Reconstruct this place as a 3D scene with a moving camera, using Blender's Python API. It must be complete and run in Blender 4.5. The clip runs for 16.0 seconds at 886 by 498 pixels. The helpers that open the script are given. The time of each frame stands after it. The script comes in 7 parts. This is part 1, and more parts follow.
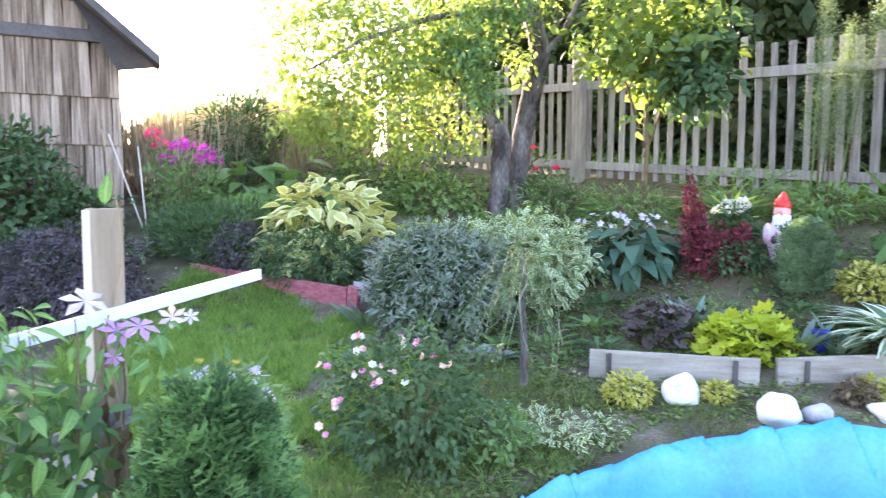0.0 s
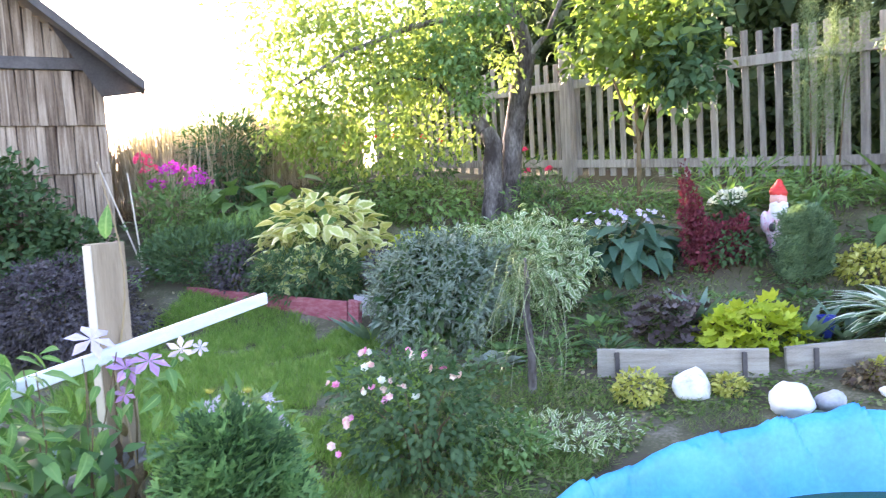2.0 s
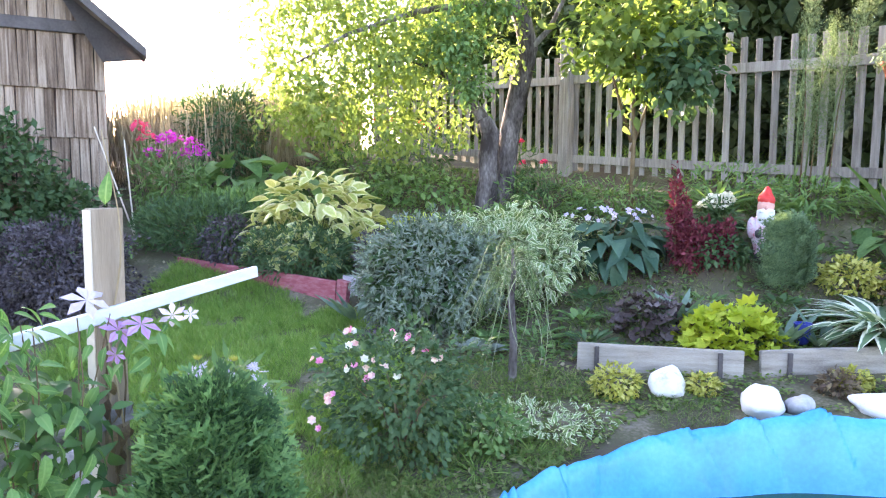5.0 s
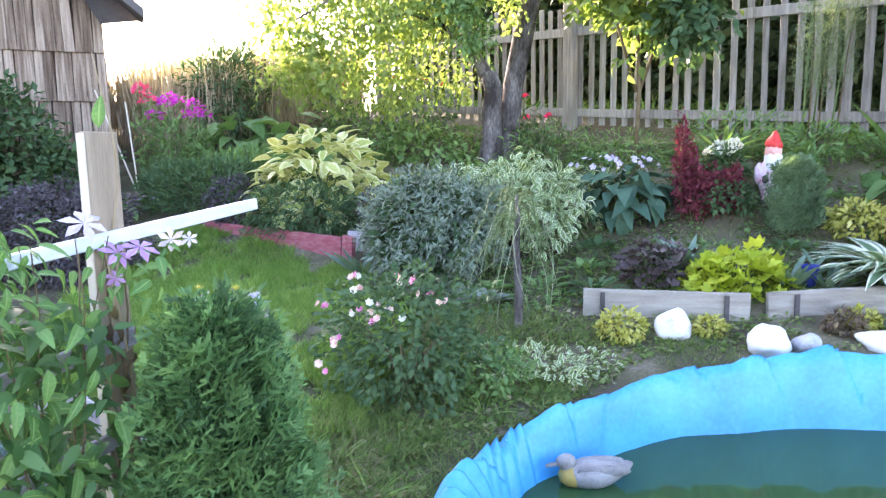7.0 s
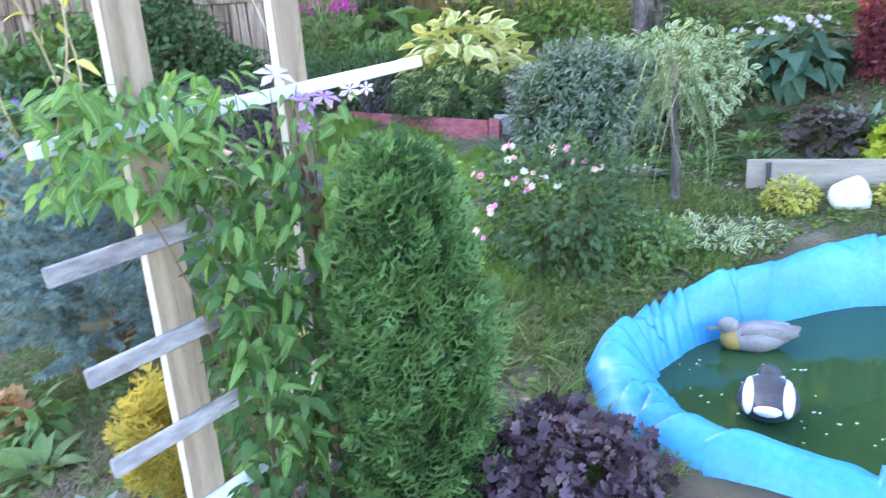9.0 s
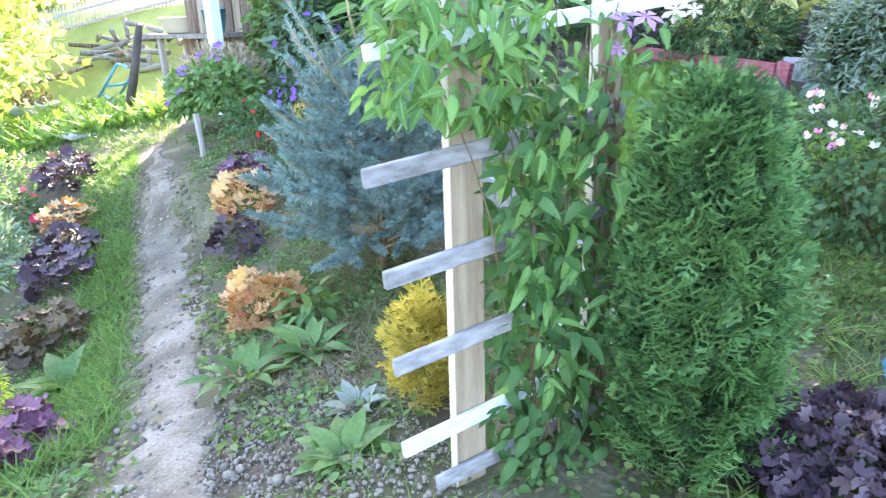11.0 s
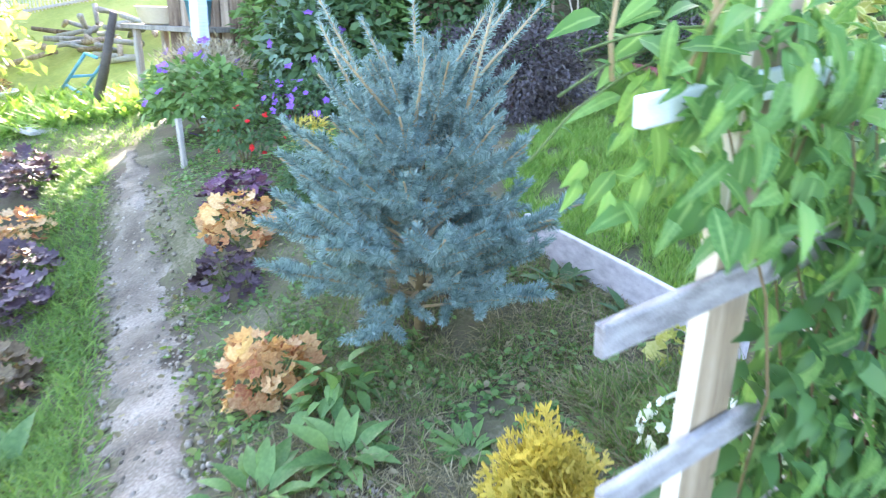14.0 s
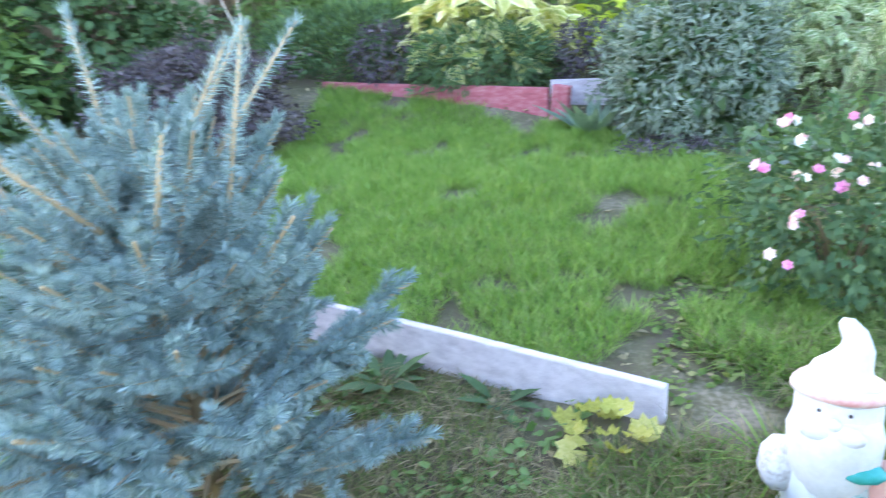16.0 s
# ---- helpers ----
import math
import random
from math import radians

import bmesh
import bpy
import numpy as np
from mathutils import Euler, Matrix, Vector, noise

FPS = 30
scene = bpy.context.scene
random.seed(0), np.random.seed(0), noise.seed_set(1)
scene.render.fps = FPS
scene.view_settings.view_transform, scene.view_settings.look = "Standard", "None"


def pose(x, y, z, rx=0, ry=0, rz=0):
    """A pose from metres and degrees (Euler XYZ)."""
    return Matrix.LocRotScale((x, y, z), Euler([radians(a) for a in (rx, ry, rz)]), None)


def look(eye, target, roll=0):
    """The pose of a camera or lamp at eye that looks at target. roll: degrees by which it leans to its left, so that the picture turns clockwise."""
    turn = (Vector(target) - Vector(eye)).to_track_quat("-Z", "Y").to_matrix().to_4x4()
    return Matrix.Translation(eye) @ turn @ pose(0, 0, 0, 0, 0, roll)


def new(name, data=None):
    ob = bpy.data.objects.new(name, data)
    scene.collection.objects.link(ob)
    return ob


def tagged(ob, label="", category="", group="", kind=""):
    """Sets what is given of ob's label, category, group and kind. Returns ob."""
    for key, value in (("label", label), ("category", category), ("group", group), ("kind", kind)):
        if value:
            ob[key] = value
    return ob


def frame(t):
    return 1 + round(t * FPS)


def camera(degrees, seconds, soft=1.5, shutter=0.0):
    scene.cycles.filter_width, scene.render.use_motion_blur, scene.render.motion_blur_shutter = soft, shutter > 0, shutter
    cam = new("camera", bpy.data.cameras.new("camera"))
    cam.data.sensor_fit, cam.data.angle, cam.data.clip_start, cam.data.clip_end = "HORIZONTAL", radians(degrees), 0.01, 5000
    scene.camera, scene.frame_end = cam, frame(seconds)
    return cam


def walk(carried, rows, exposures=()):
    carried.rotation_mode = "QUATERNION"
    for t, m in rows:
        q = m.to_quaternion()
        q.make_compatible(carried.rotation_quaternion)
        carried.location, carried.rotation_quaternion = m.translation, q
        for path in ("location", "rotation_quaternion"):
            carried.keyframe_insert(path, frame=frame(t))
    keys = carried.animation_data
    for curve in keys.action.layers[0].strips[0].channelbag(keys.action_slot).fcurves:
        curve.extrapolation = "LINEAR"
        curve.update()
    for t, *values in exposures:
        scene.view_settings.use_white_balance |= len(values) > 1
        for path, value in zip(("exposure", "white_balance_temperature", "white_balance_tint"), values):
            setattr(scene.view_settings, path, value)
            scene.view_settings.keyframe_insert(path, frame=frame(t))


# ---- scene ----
cam = camera(65.4, 16.0, 1.1, 0.5)
PATH = [
    (0, (0.627, -0.114, 1.661), (0.312, 1.854, 1.499), 0.0),
    (0.5, (0.73, -0.149, 1.656), (0.538, 1.836, 1.504), -1.8),
    (1, (0.747, -0.149, 1.674), (0.687, 1.845, 1.535), -2.7),
    (1.5, (0.69, -0.112, 1.683), (0.509, 1.876, 1.566), -3.5),
    (2, (0.576, -0.082, 1.681), (0.28, 1.891, 1.535), -3.5),
    (2.5, (0.57, -0.087, 1.708), (0.23, 1.874, 1.518), -4.1),
    (3, (0.612, -0.102, 1.746), (0.296, 1.862, 1.542), -4.8),
    (3.2, (0.595, -0.11, 1.763), (0.303, 1.859, 1.568), -4.8),
    (5.3, (0.609, -0.173, 1.673), (0.365, 1.803, 1.485), 1.2),
    (5.5, (0.621, -0.183, 1.668), (0.402, 1.796, 1.477), 1.6),
    (6, (0.643, -0.168, 1.645), (0.446, 1.812, 1.446), 0.4),
    (6.5, (0.637, -0.159, 1.608), (0.43, 1.818, 1.387), -0.3),
    (7, (0.626, -0.151, 1.547), (0.331, 1.808, 1.269), -1.2),
    (7.5, (0.647, -0.155, 1.529), (0.307, 1.788, 1.202), -2.6),
    (8, (0.642, -0.17, 1.486), (0.238, 1.75, 1.1), -3.4),
    (8.5, (0.588, -0.211, 1.452), (0.065, 1.673, 1.032), -4.5),
    (9, (0.558, -0.258, 1.398), (-0.123, 1.544, 0.859), -4.7),
    (9.5, (0.524, -0.244, 1.414), (-0.261, 1.505, 0.843), -4.4),
    (10, (0.447, -0.261, 1.372), (-0.618, 1.341, 0.822), -4.3),
    (10.2, (0.435, -0.27, 1.375), (-0.686, 1.272, 0.772), -3.5),
    (12.3, (0.222, -0.247, 1.366), (-1.04, 1.144, 0.679), -2.8),
    (12.5, (0.236, -0.244, 1.375), (-1.003, 1.174, 0.701), -3.5),
    (13, (0.075, -0.225, 1.38), (-1.088, 1.26, 0.715), -0.0),
    (13.5, (-0.235, -0.075, 1.368), (-1.404, 1.404, 0.699), 0.9),
    (14, (-0.475, 0.076, 1.377), (-1.608, 1.586, 0.714), 1.3),
    (14.5, (-0.72, 0.211, 1.372), (-1.6, 1.87, 0.683), -0.2),
    (15, (-0.947, 0.314, 1.366), (-1.585, 2.073, 0.66), 1.0),
    (15.5, (-1.155, 0.594, 1.375), (-1.772, 2.387, 0.74), -6.0),
    (16, (-1.269, 0.77, 1.38), (-1.607, 2.632, 0.733), -5.7),
]
walk(cam, [(t, look(eye, target, roll)) for t, eye, target, roll in PATH], [(0, 3.4, 6400, 30), (1, 3.32, 6400, 30), (2.5, 3.28, 6400, 30), (7, 3.34, 6400, 30), (9.5, 3.56, 6320, 24), (12.5, 3.7, 6300, 19), (14, 3.75, 6310, 20), (16, 3.84, 6350, 23)])

# ---- light ----
world = bpy.data.worlds.new("sky")
scene.world = world
world.use_nodes = True
wn = world.node_tree.nodes
sky = wn.new("ShaderNodeTexSky")
sky.sky_type = 'NISHITA'
sky.sun_disc = False
SUN_ELEVATION, SUN_LEFT = radians(15), radians(44)
sky.sun_elevation, sky.sun_rotation = SUN_ELEVATION, -SUN_LEFT
sky.air_density, sky.dust_density, sky.ozone_density = 1.0, 2.0, 1.0
world.node_tree.links.new(sky.outputs[0], wn["Background"].inputs[0])
wn["Background"].inputs[1].default_value = 0.15
sun = new("sun", bpy.data.lights.new("sun", 'SUN'))
sun.data.energy, sun.data.angle, sun.data.color = 4.5, radians(0.6), (1.0, 0.88, 0.68)
to_sun = Vector((-math.sin(SUN_LEFT) * math.cos(SUN_ELEVATION), math.cos(SUN_LEFT) * math.cos(SUN_ELEVATION), math.sin(SUN_ELEVATION)))
sun.matrix_world = look(to_sun * 40, (0, 0, 0))

# ---- materials ----


def nodes_of(name):
    m = bpy.data.materials.new(name)
    m.use_nodes = True
    return m, m.node_tree.nodes, m.node_tree.links


def ramp_node(n, stops):
    r = n.new("ShaderNodeValToRGB")
    while len(r.color_ramp.elements) < len(stops):
        r.color_ramp.elements.new(0.5)
    for e, (p, c) in zip(r.color_ramp.elements, stops):
        e.position, e.color = p, (*c, 1)
    return r


def surface(name, stops, scale=6.0, fine=60.0, rough=0.8, bump=0.3, stretch=(1, 1, 1), metal=0.0, spec=0.3, spread=0.25, detail=6.0):
    """A rough surface: broad stains and fine grain through a colour ramp, with relief."""
    m, n, l = nodes_of(name)
    b = n["Principled BSDF"]
    tc, mp = n.new("ShaderNodeTexCoord"), n.new("ShaderNodeMapping")
    mp.inputs["Scale"].default_value = stretch
    l.new(tc.outputs["Object"], mp.inputs[0])
    n1, n2 = n.new("ShaderNodeTexNoise"), n.new("ShaderNodeTexNoise")
    n1.inputs["Scale"].default_value, n2.inputs["Scale"].default_value = scale, fine
    n1.inputs["Detail"].default_value = detail
    n2.inputs["Detail"].default_value = 3.0
    info = n.new("ShaderNodeObjectInfo")
    off = n.new("ShaderNodeVectorMath")
    off.operation = 'ADD'
    l.new(mp.outputs[0], off.inputs[0])
    l.new(info.outputs["Random"], off.inputs[1])
    l.new(off.outputs[0], n1.inputs["Vector"])
    l.new(off.outputs[0], n2.inputs["Vector"])
    mix = n.new("ShaderNodeMath")
    mix.operation = 'MULTIPLY_ADD'
    mix.inputs[1].default_value = 0.45
    l.new(n2.outputs["Fac"], mix.inputs[0])
    half = n.new("ShaderNodeMath")
    half.operation = 'MULTIPLY_ADD'
    half.inputs[1].default_value, half.inputs[2].default_value = 0.9, -0.17
    l.new(n1.outputs["Fac"], half.inputs[0])
    l.new(half.outputs[0], mix.inputs[2])
    rnd = n.new("ShaderNodeMath")
    rnd.operation = 'MULTIPLY_ADD'
    rnd.inputs[1].default_value, rnd.inputs[2].default_value = spread, -spread / 2
    l.new(info.outputs["Random"], rnd.inputs[0])
    tot = n.new("ShaderNodeMath")
    l.new(mix.outputs[0], tot.inputs[0])
    l.new(rnd.outputs[0], tot.inputs[1])
    r = ramp_node(n, stops)
    l.new(tot.outputs[0], r.inputs[0])
    l.new(r.outputs[0], b.inputs["Base Color"])
    b.inputs["Roughness"].default_value, b.inputs["Metallic"].default_value = rough, metal
    b.inputs["Specular IOR Level"].default_value = spec
    if bump:
        bp = n.new("ShaderNodeBump")
        bp.inputs["Strength"].default_value, bp.inputs["Distance"].default_value = bump, 0.01
        l.new(mix.outputs[0], bp.inputs["Height"])
        l.new(bp.outputs[0], b.inputs["Normal"])
    return m


def leaf_material(name, stops, through_it=0.35, rough=0.5, margin=None, vein=None, gloss=0.25):
    """A leaf: colour by leaf, light passing through, an optional pale margin or midrib across its width."""
    m, n, l = nodes_of(name)
    out, b = n["Material Output"], n["Principled BSDF"]
    info, geo = n.new("ShaderNodeObjectInfo"), n.new("ShaderNodeNewGeometry")
    add = n.new("ShaderNodeMath")
    l.new(info.outputs["Random"], add.inputs[0])
    l.new(geo.outputs["Random Per Island"], add.inputs[1])
    tc, nz = n.new("ShaderNodeTexCoord"), n.new("ShaderNodeTexNoise")
    nz.inputs["Scale"].default_value = 9.0
    l.new(tc.outputs["Object"], nz.inputs["Vector"])
    fr = n.new("ShaderNodeMath")
    fr.operation = 'FRACT'
    l.new(add.outputs[0], fr.inputs[0])
    mx = n.new("ShaderNodeMath")
    mx.operation = 'MULTIPLY_ADD'
    mx.inputs[1].default_value = 0.6
    nm = n.new("ShaderNodeMath")
    nm.operation = 'MULTIPLY_ADD'
    nm.inputs[1].default_value, nm.inputs[2].default_value = 0.8, -0.2
    l.new(nz.outputs["Fac"], nm.inputs[0])
    l.new(fr.outputs[0], mx.inputs[0])
    l.new(nm.outputs[0], mx.inputs[2])
    r = ramp_node(n, stops)
    l.new(mx.outputs[0], r.inputs[0])
    colour = r.outputs[0]
    for tint, lo, hi, flip in ((margin, 0.24, 0.36, False), (vein, 0.03, 0.1, True)):
        if tint is None:
            continue
        sx = n.new("ShaderNodeSeparateXYZ")
        l.new(tc.outputs["UV"], sx.inputs[0])
        d = n.new("ShaderNodeMath")
        d.operation = 'SUBTRACT'
        d.inputs[1].default_value = 0.5
        l.new(sx.outputs[0], d.inputs[0])
        a = n.new("ShaderNodeMath")
        a.operation = 'ABSOLUTE'
        l.new(d.outputs[0], a.inputs[0])
        mr = n.new("ShaderNodeMapRange")
        mr.interpolation_type = 'SMOOTHSTEP'
        mr.inputs["From Min"].default_value, mr.inputs["From Max"].default_value = lo, hi
        mr.inputs["To Min"].default_value, mr.inputs["To Max"].default_value = (0.8, 0) if flip else (0, 0.9)
        l.new(a.outputs[0], mr.inputs[0])
        cm = n.new("ShaderNodeMix")
        cm.data_type = 'RGBA'
        l.new(mr.outputs[0], cm.inputs["Factor"])
        l.new(colour, cm.inputs[6])
        cm.inputs[7].default_value = (*tint, 1)
        colour = cm.outputs[2]
    l.new(colour, b.inputs["Base Color"])
    b.inputs["Roughness"].default_value, b.inputs["Specular IOR Level"].default_value = rough, gloss
    t = n.new("ShaderNodeBsdfTranslucent")
    warm = n.new("ShaderNodeMix")
    warm.data_type, warm.blend_type = 'RGBA', 'MULTIPLY'
    warm.inputs["Factor"].default_value = 1.0
    warm.inputs[7].default_value = (1.6, 1.55, 0.9, 1)
    l.new(colour, warm.inputs[6])
    l.new(warm.outputs[2], t.inputs["Color"])
    ms = n.new("ShaderNodeMixShader")
    ms.inputs[0].default_value = through_it
    l.new(b.outputs[0], ms.inputs[1])
    l.new(t.outputs[0], ms.inputs[2])
    l.new(ms.outputs[0], out.inputs["Surface"])
    return m


def greens(dark, light, k=0.5):
    mid = tuple(a + (b - a) * k for a, b in zip(dark, light))
    return ((0.1, dark), (0.5, mid), (0.9, light))


M_SOIL = surface("garden soil", ((0.25, (0.045, 0.034, 0.024)), (0.45, (0.1, 0.08, 0.056)), (0.58, (0.1, 0.098, 0.05)), (0.75, (0.22, 0.185, 0.135))), 2.2, 45, 0.95, 1.0, detail=12)
M_PATH = surface("trodden path soil", ((0.28, (0.08, 0.066, 0.048)), (0.5, (0.19, 0.16, 0.122)), (0.72, (0.37, 0.322, 0.262))), 3.0, 70, 0.95, 1.0, detail=12)
M_CLOD = surface("dry crumbled soil clod", ((0.25, (0.16, 0.135, 0.105)), (0.5, (0.28, 0.245, 0.2)), (0.75, (0.4, 0.36, 0.31))), 6, 70, 0.95, 0.8)
M_PATHWOOD = surface("weathered grey wood", ((0.2, (0.14, 0.128, 0.115)), (0.5, (0.28, 0.262, 0.238)), (0.8, (0.43, 0.41, 0.375))), 4, 60, 0.85, 0.5, (9, 9, 0.7))
M_SLAT = surface("grey trellis slat wood", ((0.2, (0.14, 0.13, 0.13)), (0.5, (0.3, 0.29, 0.3)), (0.8, (0.46, 0.45, 0.47))), 4, 60, 0.8, 0.5, (12, 0.9, 12))
M_POST = surface("pale sawn pine", ((0.2, (0.24, 0.18, 0.12)), (0.5, (0.38, 0.3, 0.215)), (0.8, (0.52, 0.43, 0.33))), 3, 50, 0.75, 0.4, (10, 10, 0.6))
M_WHITE = surface("chipped white paint", ((0.15, (0.36, 0.4, 0.42)), (0.4, (0.58, 0.64, 0.67)), (0.75, (0.72, 0.77, 0.8))), 5, 60, 0.6, 0.3, (10, 0.8, 10))
M_SHED = surface("weathered shed plank", ((0.25, (0.08, 0.052, 0.036)), (0.5, (0.25, 0.185, 0.135)), (0.72, (0.46, 0.37, 0.29))), 3.5, 55, 0.9, 0.6, (9, 9, 0.45), spread=0.3)
M_DARKWOOD = surface("dark roof timber", ((0.2, (0.05, 0.045, 0.045)), (0.8, (0.14, 0.125, 0.12))), 3, 40, 0.9, 0.4)
M_BOARD = surface("grey bed board wood", ((0.2, (0.13, 0.11, 0.09)), (0.5, (0.29, 0.26, 0.22)), (0.8, (0.42, 0.39, 0.34))), 3, 50, 0.85, 0.5, (0.8, 9, 9))
M_RED = surface("faded red painted board", ((0.2, (0.2, 0.05, 0.06)), (0.5, (0.32, 0.085, 0.105)), (0.75, (0.4, 0.17, 0.19)), (0.88, (0.55, 0.42, 0.42))), 4, 60, 0.75, 0.4, (1, 8, 8))
M_CREAM = surface("pale sawn board edge", ((0.2, (0.5, 0.42, 0.32)), (0.8, (0.72, 0.66, 0.56))), 5, 50, 0.7, 0.2)
M_LILACWOOD = surface("pale painted board", ((0.2, (0.3, 0.27, 0.3)), (0.5, (0.45, 0.42, 0.46)), (0.8, (0.62, 0.59, 0.62))), 4, 60, 0.75, 0.4, (1, 8, 8))
M_TARP = surface("blue pond liner", ((0.2, (0.02, 0.24, 0.52)), (0.5, (0.04, 0.34, 0.68)), (0.8, (0.09, 0.43, 0.74))), 3, 40, 0.38, 0.15, spec=0.5)
M_STONE = surface("white limewashed stone", ((0.15, (0.42, 0.4, 0.36)), (0.4, (0.72, 0.71, 0.68)), (0.8, (0.82, 0.81, 0.79))), 7, 45, 0.9, 0.7)
M_ROCK = surface("grey rock", ((0.2, (0.2, 0.2, 0.2)), (0.8, (0.5, 0.5, 0.5))), 7, 45, 0.9, 0.6)
M_BARK = surface("grey apple bark", ((0.3, (0.04, 0.032, 0.03)), (0.5, (0.13, 0.115, 0.11)), (0.7, (0.3, 0.28, 0.27))), 7, 42, 0.95, 1.0, (1, 1, 0.4))
M_STEM = surface("brown plant stem", ((0.2, (0.09, 0.06, 0.03)), (0.8, (0.2, 0.15, 0.08))), 9, 50, 0.8, 0.3)
M_TAN = surface("tan young twig bark", ((0.2, (0.3, 0.22, 0.12)), (0.8, (0.48, 0.38, 0.24))), 9, 50, 0.8, 0.3)
M_PALESTEM = surface("pale arching twig", ((0.2, (0.2, 0.24, 0.13)), (0.8, (0.36, 0.4, 0.24))), 9, 50, 0.8, 0.3)
M_GREENSTEM = surface("green plant stem", ((0.2, (0.06, 0.1, 0.03)), (0.8, (0.14, 0.2, 0.07))), 9, 50, 0.7, 0.2)
M_TERRACOTTA = surface("terracotta plastic", ((0.2, (0.3, 0.09, 0.045)), (0.8, (0.45, 0.16, 0.09))), 5, 50, 0.6, 0.2)
M_PLASTER = surface("painted plaster white", ((0.2, (0.6, 0.6, 0.6)), (0.8, (0.82, 0.82, 0.82))), 8, 60, 0.55, 0.3)
M_PINK = surface("painted plaster flesh pink", ((0.2, (0.6, 0.3, 0.25)), (0.8, (0.75, 0.45, 0.38))), 8, 60, 0.55, 0.2)
M_REDPAINT = surface("red plaster paint", ((0.2, (0.55, 0.03, 0.03)), (0.8, (0.7, 0.07, 0.05))), 8, 60, 0.5, 0.2)

GRASS = leaf_material("lawn grass", ((0.1, (0.085, 0.18, 0.035)), (0.5, (0.175, 0.315, 0.062)), (0.9, (0.31, 0.41, 0.14))), 0.38, 0.6)
VERGE = leaf_material("verge grass", greens((0.065, 0.14, 0.03), (0.2, 0.32, 0.075)), 0.3, 0.6)
ROUGH_GRASS = leaf_material("rough grass", ((0.1, (0.07, 0.13, 0.03)), (0.55, (0.14, 0.22, 0.055)), (0.9, (0.28, 0.28, 0.13))), 0.3, 0.7)
DRY_GRASS = leaf_material("dry grass", ((0.1, (0.1, 0.09, 0.04)), (0.5, (0.22, 0.19, 0.11)), (0.9, (0.36, 0.31, 0.2))), 0.25, 0.8)
REED = leaf_material("tall dry reed grass", ((0.1, (0.22, 0.18, 0.12)), (0.5, (0.38, 0.32, 0.24)), (0.9, (0.52, 0.46, 0.38))), 0.3, 0.8)
APPLE = leaf_material("apple leaf", greens((0.13, 0.2, 0.055), (0.31, 0.39, 0.13)), 0.5, 0.5)
DARKLEAF = leaf_material("dark woodland leaf", greens((0.03, 0.055, 0.021), (0.09, 0.13, 0.05)), 0.3, 0.6)
VINE = leaf_material("clematis leaf", greens((0.052, 0.145, 0.038), (0.19, 0.355, 0.115)), 0.36, 0.45, vein=(0.22, 0.36, 0.13))
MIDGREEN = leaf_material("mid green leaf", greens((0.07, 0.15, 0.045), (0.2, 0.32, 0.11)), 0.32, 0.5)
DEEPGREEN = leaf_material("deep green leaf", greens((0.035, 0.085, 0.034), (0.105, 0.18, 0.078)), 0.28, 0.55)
THUJA = leaf_material("thuja spray", greens((0.06, 0.16, 0.06), (0.21, 0.37, 0.145)), 0.34, 0.6)
YTHUJA = leaf_material("golden thuja spray", greens((0.31, 0.27, 0.045), (0.58, 0.48, 0.14)), 0.35, 0.6)
# darker copy of VINE that puts the vine's inner shade into the colour
VINE_SHADE = leaf_material("shaded clematis leaf", greens((0.03, 0.09, 0.026), (0.1, 0.2, 0.066)), 0.28, 0.45)
SPRUCE = leaf_material("blue spruce needle", greens((0.1, 0.18, 0.185), (0.36, 0.48, 0.48)), 0.15, 0.6)
SILVER = leaf_material("silver willow leaf", greens((0.075, 0.115, 0.08), (0.26, 0.325, 0.255)), 0.2, 0.6)
VARIEG = leaf_material("white edged leaf", greens((0.12, 0.2, 0.07), (0.22, 0.32, 0.14)), 0.3, 0.55, margin=(0.62, 0.66, 0.5))
HOSTA_Y = leaf_material("yellow hosta leaf", ((0.1, (0.3, 0.36, 0.09)), (0.5, (0.48, 0.5, 0.18)), (0.9, (0.66, 0.64, 0.34))), 0.3, 0.45, margin=(0.7, 0.68, 0.42))
HOSTA_B = leaf_material("blue green hosta leaf", greens((0.035, 0.09, 0.06), (0.09, 0.17, 0.11)), 0.2, 0.4)
HOSTA_W = leaf_material("white striped hosta leaf", greens((0.09, 0.17, 0.09), (0.16, 0.26, 0.14)), 0.25, 0.4, margin=(0.75, 0.78, 0.66))
PURPLE = leaf_material("dark purple leaf", ((0.1, (0.03, 0.018, 0.026)), (0.5, (0.075, 0.045, 0.062)), (0.9, (0.17, 0.12, 0.15))), 0.12, 0.4, gloss=0.4)
PLUM = leaf_material("plum leaf", ((0.1, (0.05, 0.02, 0.05)), (0.5, (0.115, 0.045, 0.1)), (0.9, (0.24, 0.12, 0.2))), 0.15, 0.4)
PINKPLUM = leaf_material("pinkish plum leaf", ((0.1, (0.08, 0.028, 0.055)), (0.5, (0.17, 0.065, 0.115)), (0.9, (0.31, 0.16, 0.23))), 0.15, 0.45)
DUSK = leaf_material("dusky grey brown leaf", ((0.1, (0.055, 0.04, 0.042)), (0.5, (0.12, 0.092, 0.092)), (0.9, (0.22, 0.185, 0.175))), 0.15, 0.5)
FEATHER = leaf_material("grey green larch needle", greens((0.11, 0.16, 0.09), (0.27, 0.35, 0.2)), 0.35, 0.6)
ASPARAGUS = leaf_material("feathery asparagus leaf", greens((0.1, 0.15, 0.075), (0.2, 0.27, 0.14)), 0.3, 0.6)
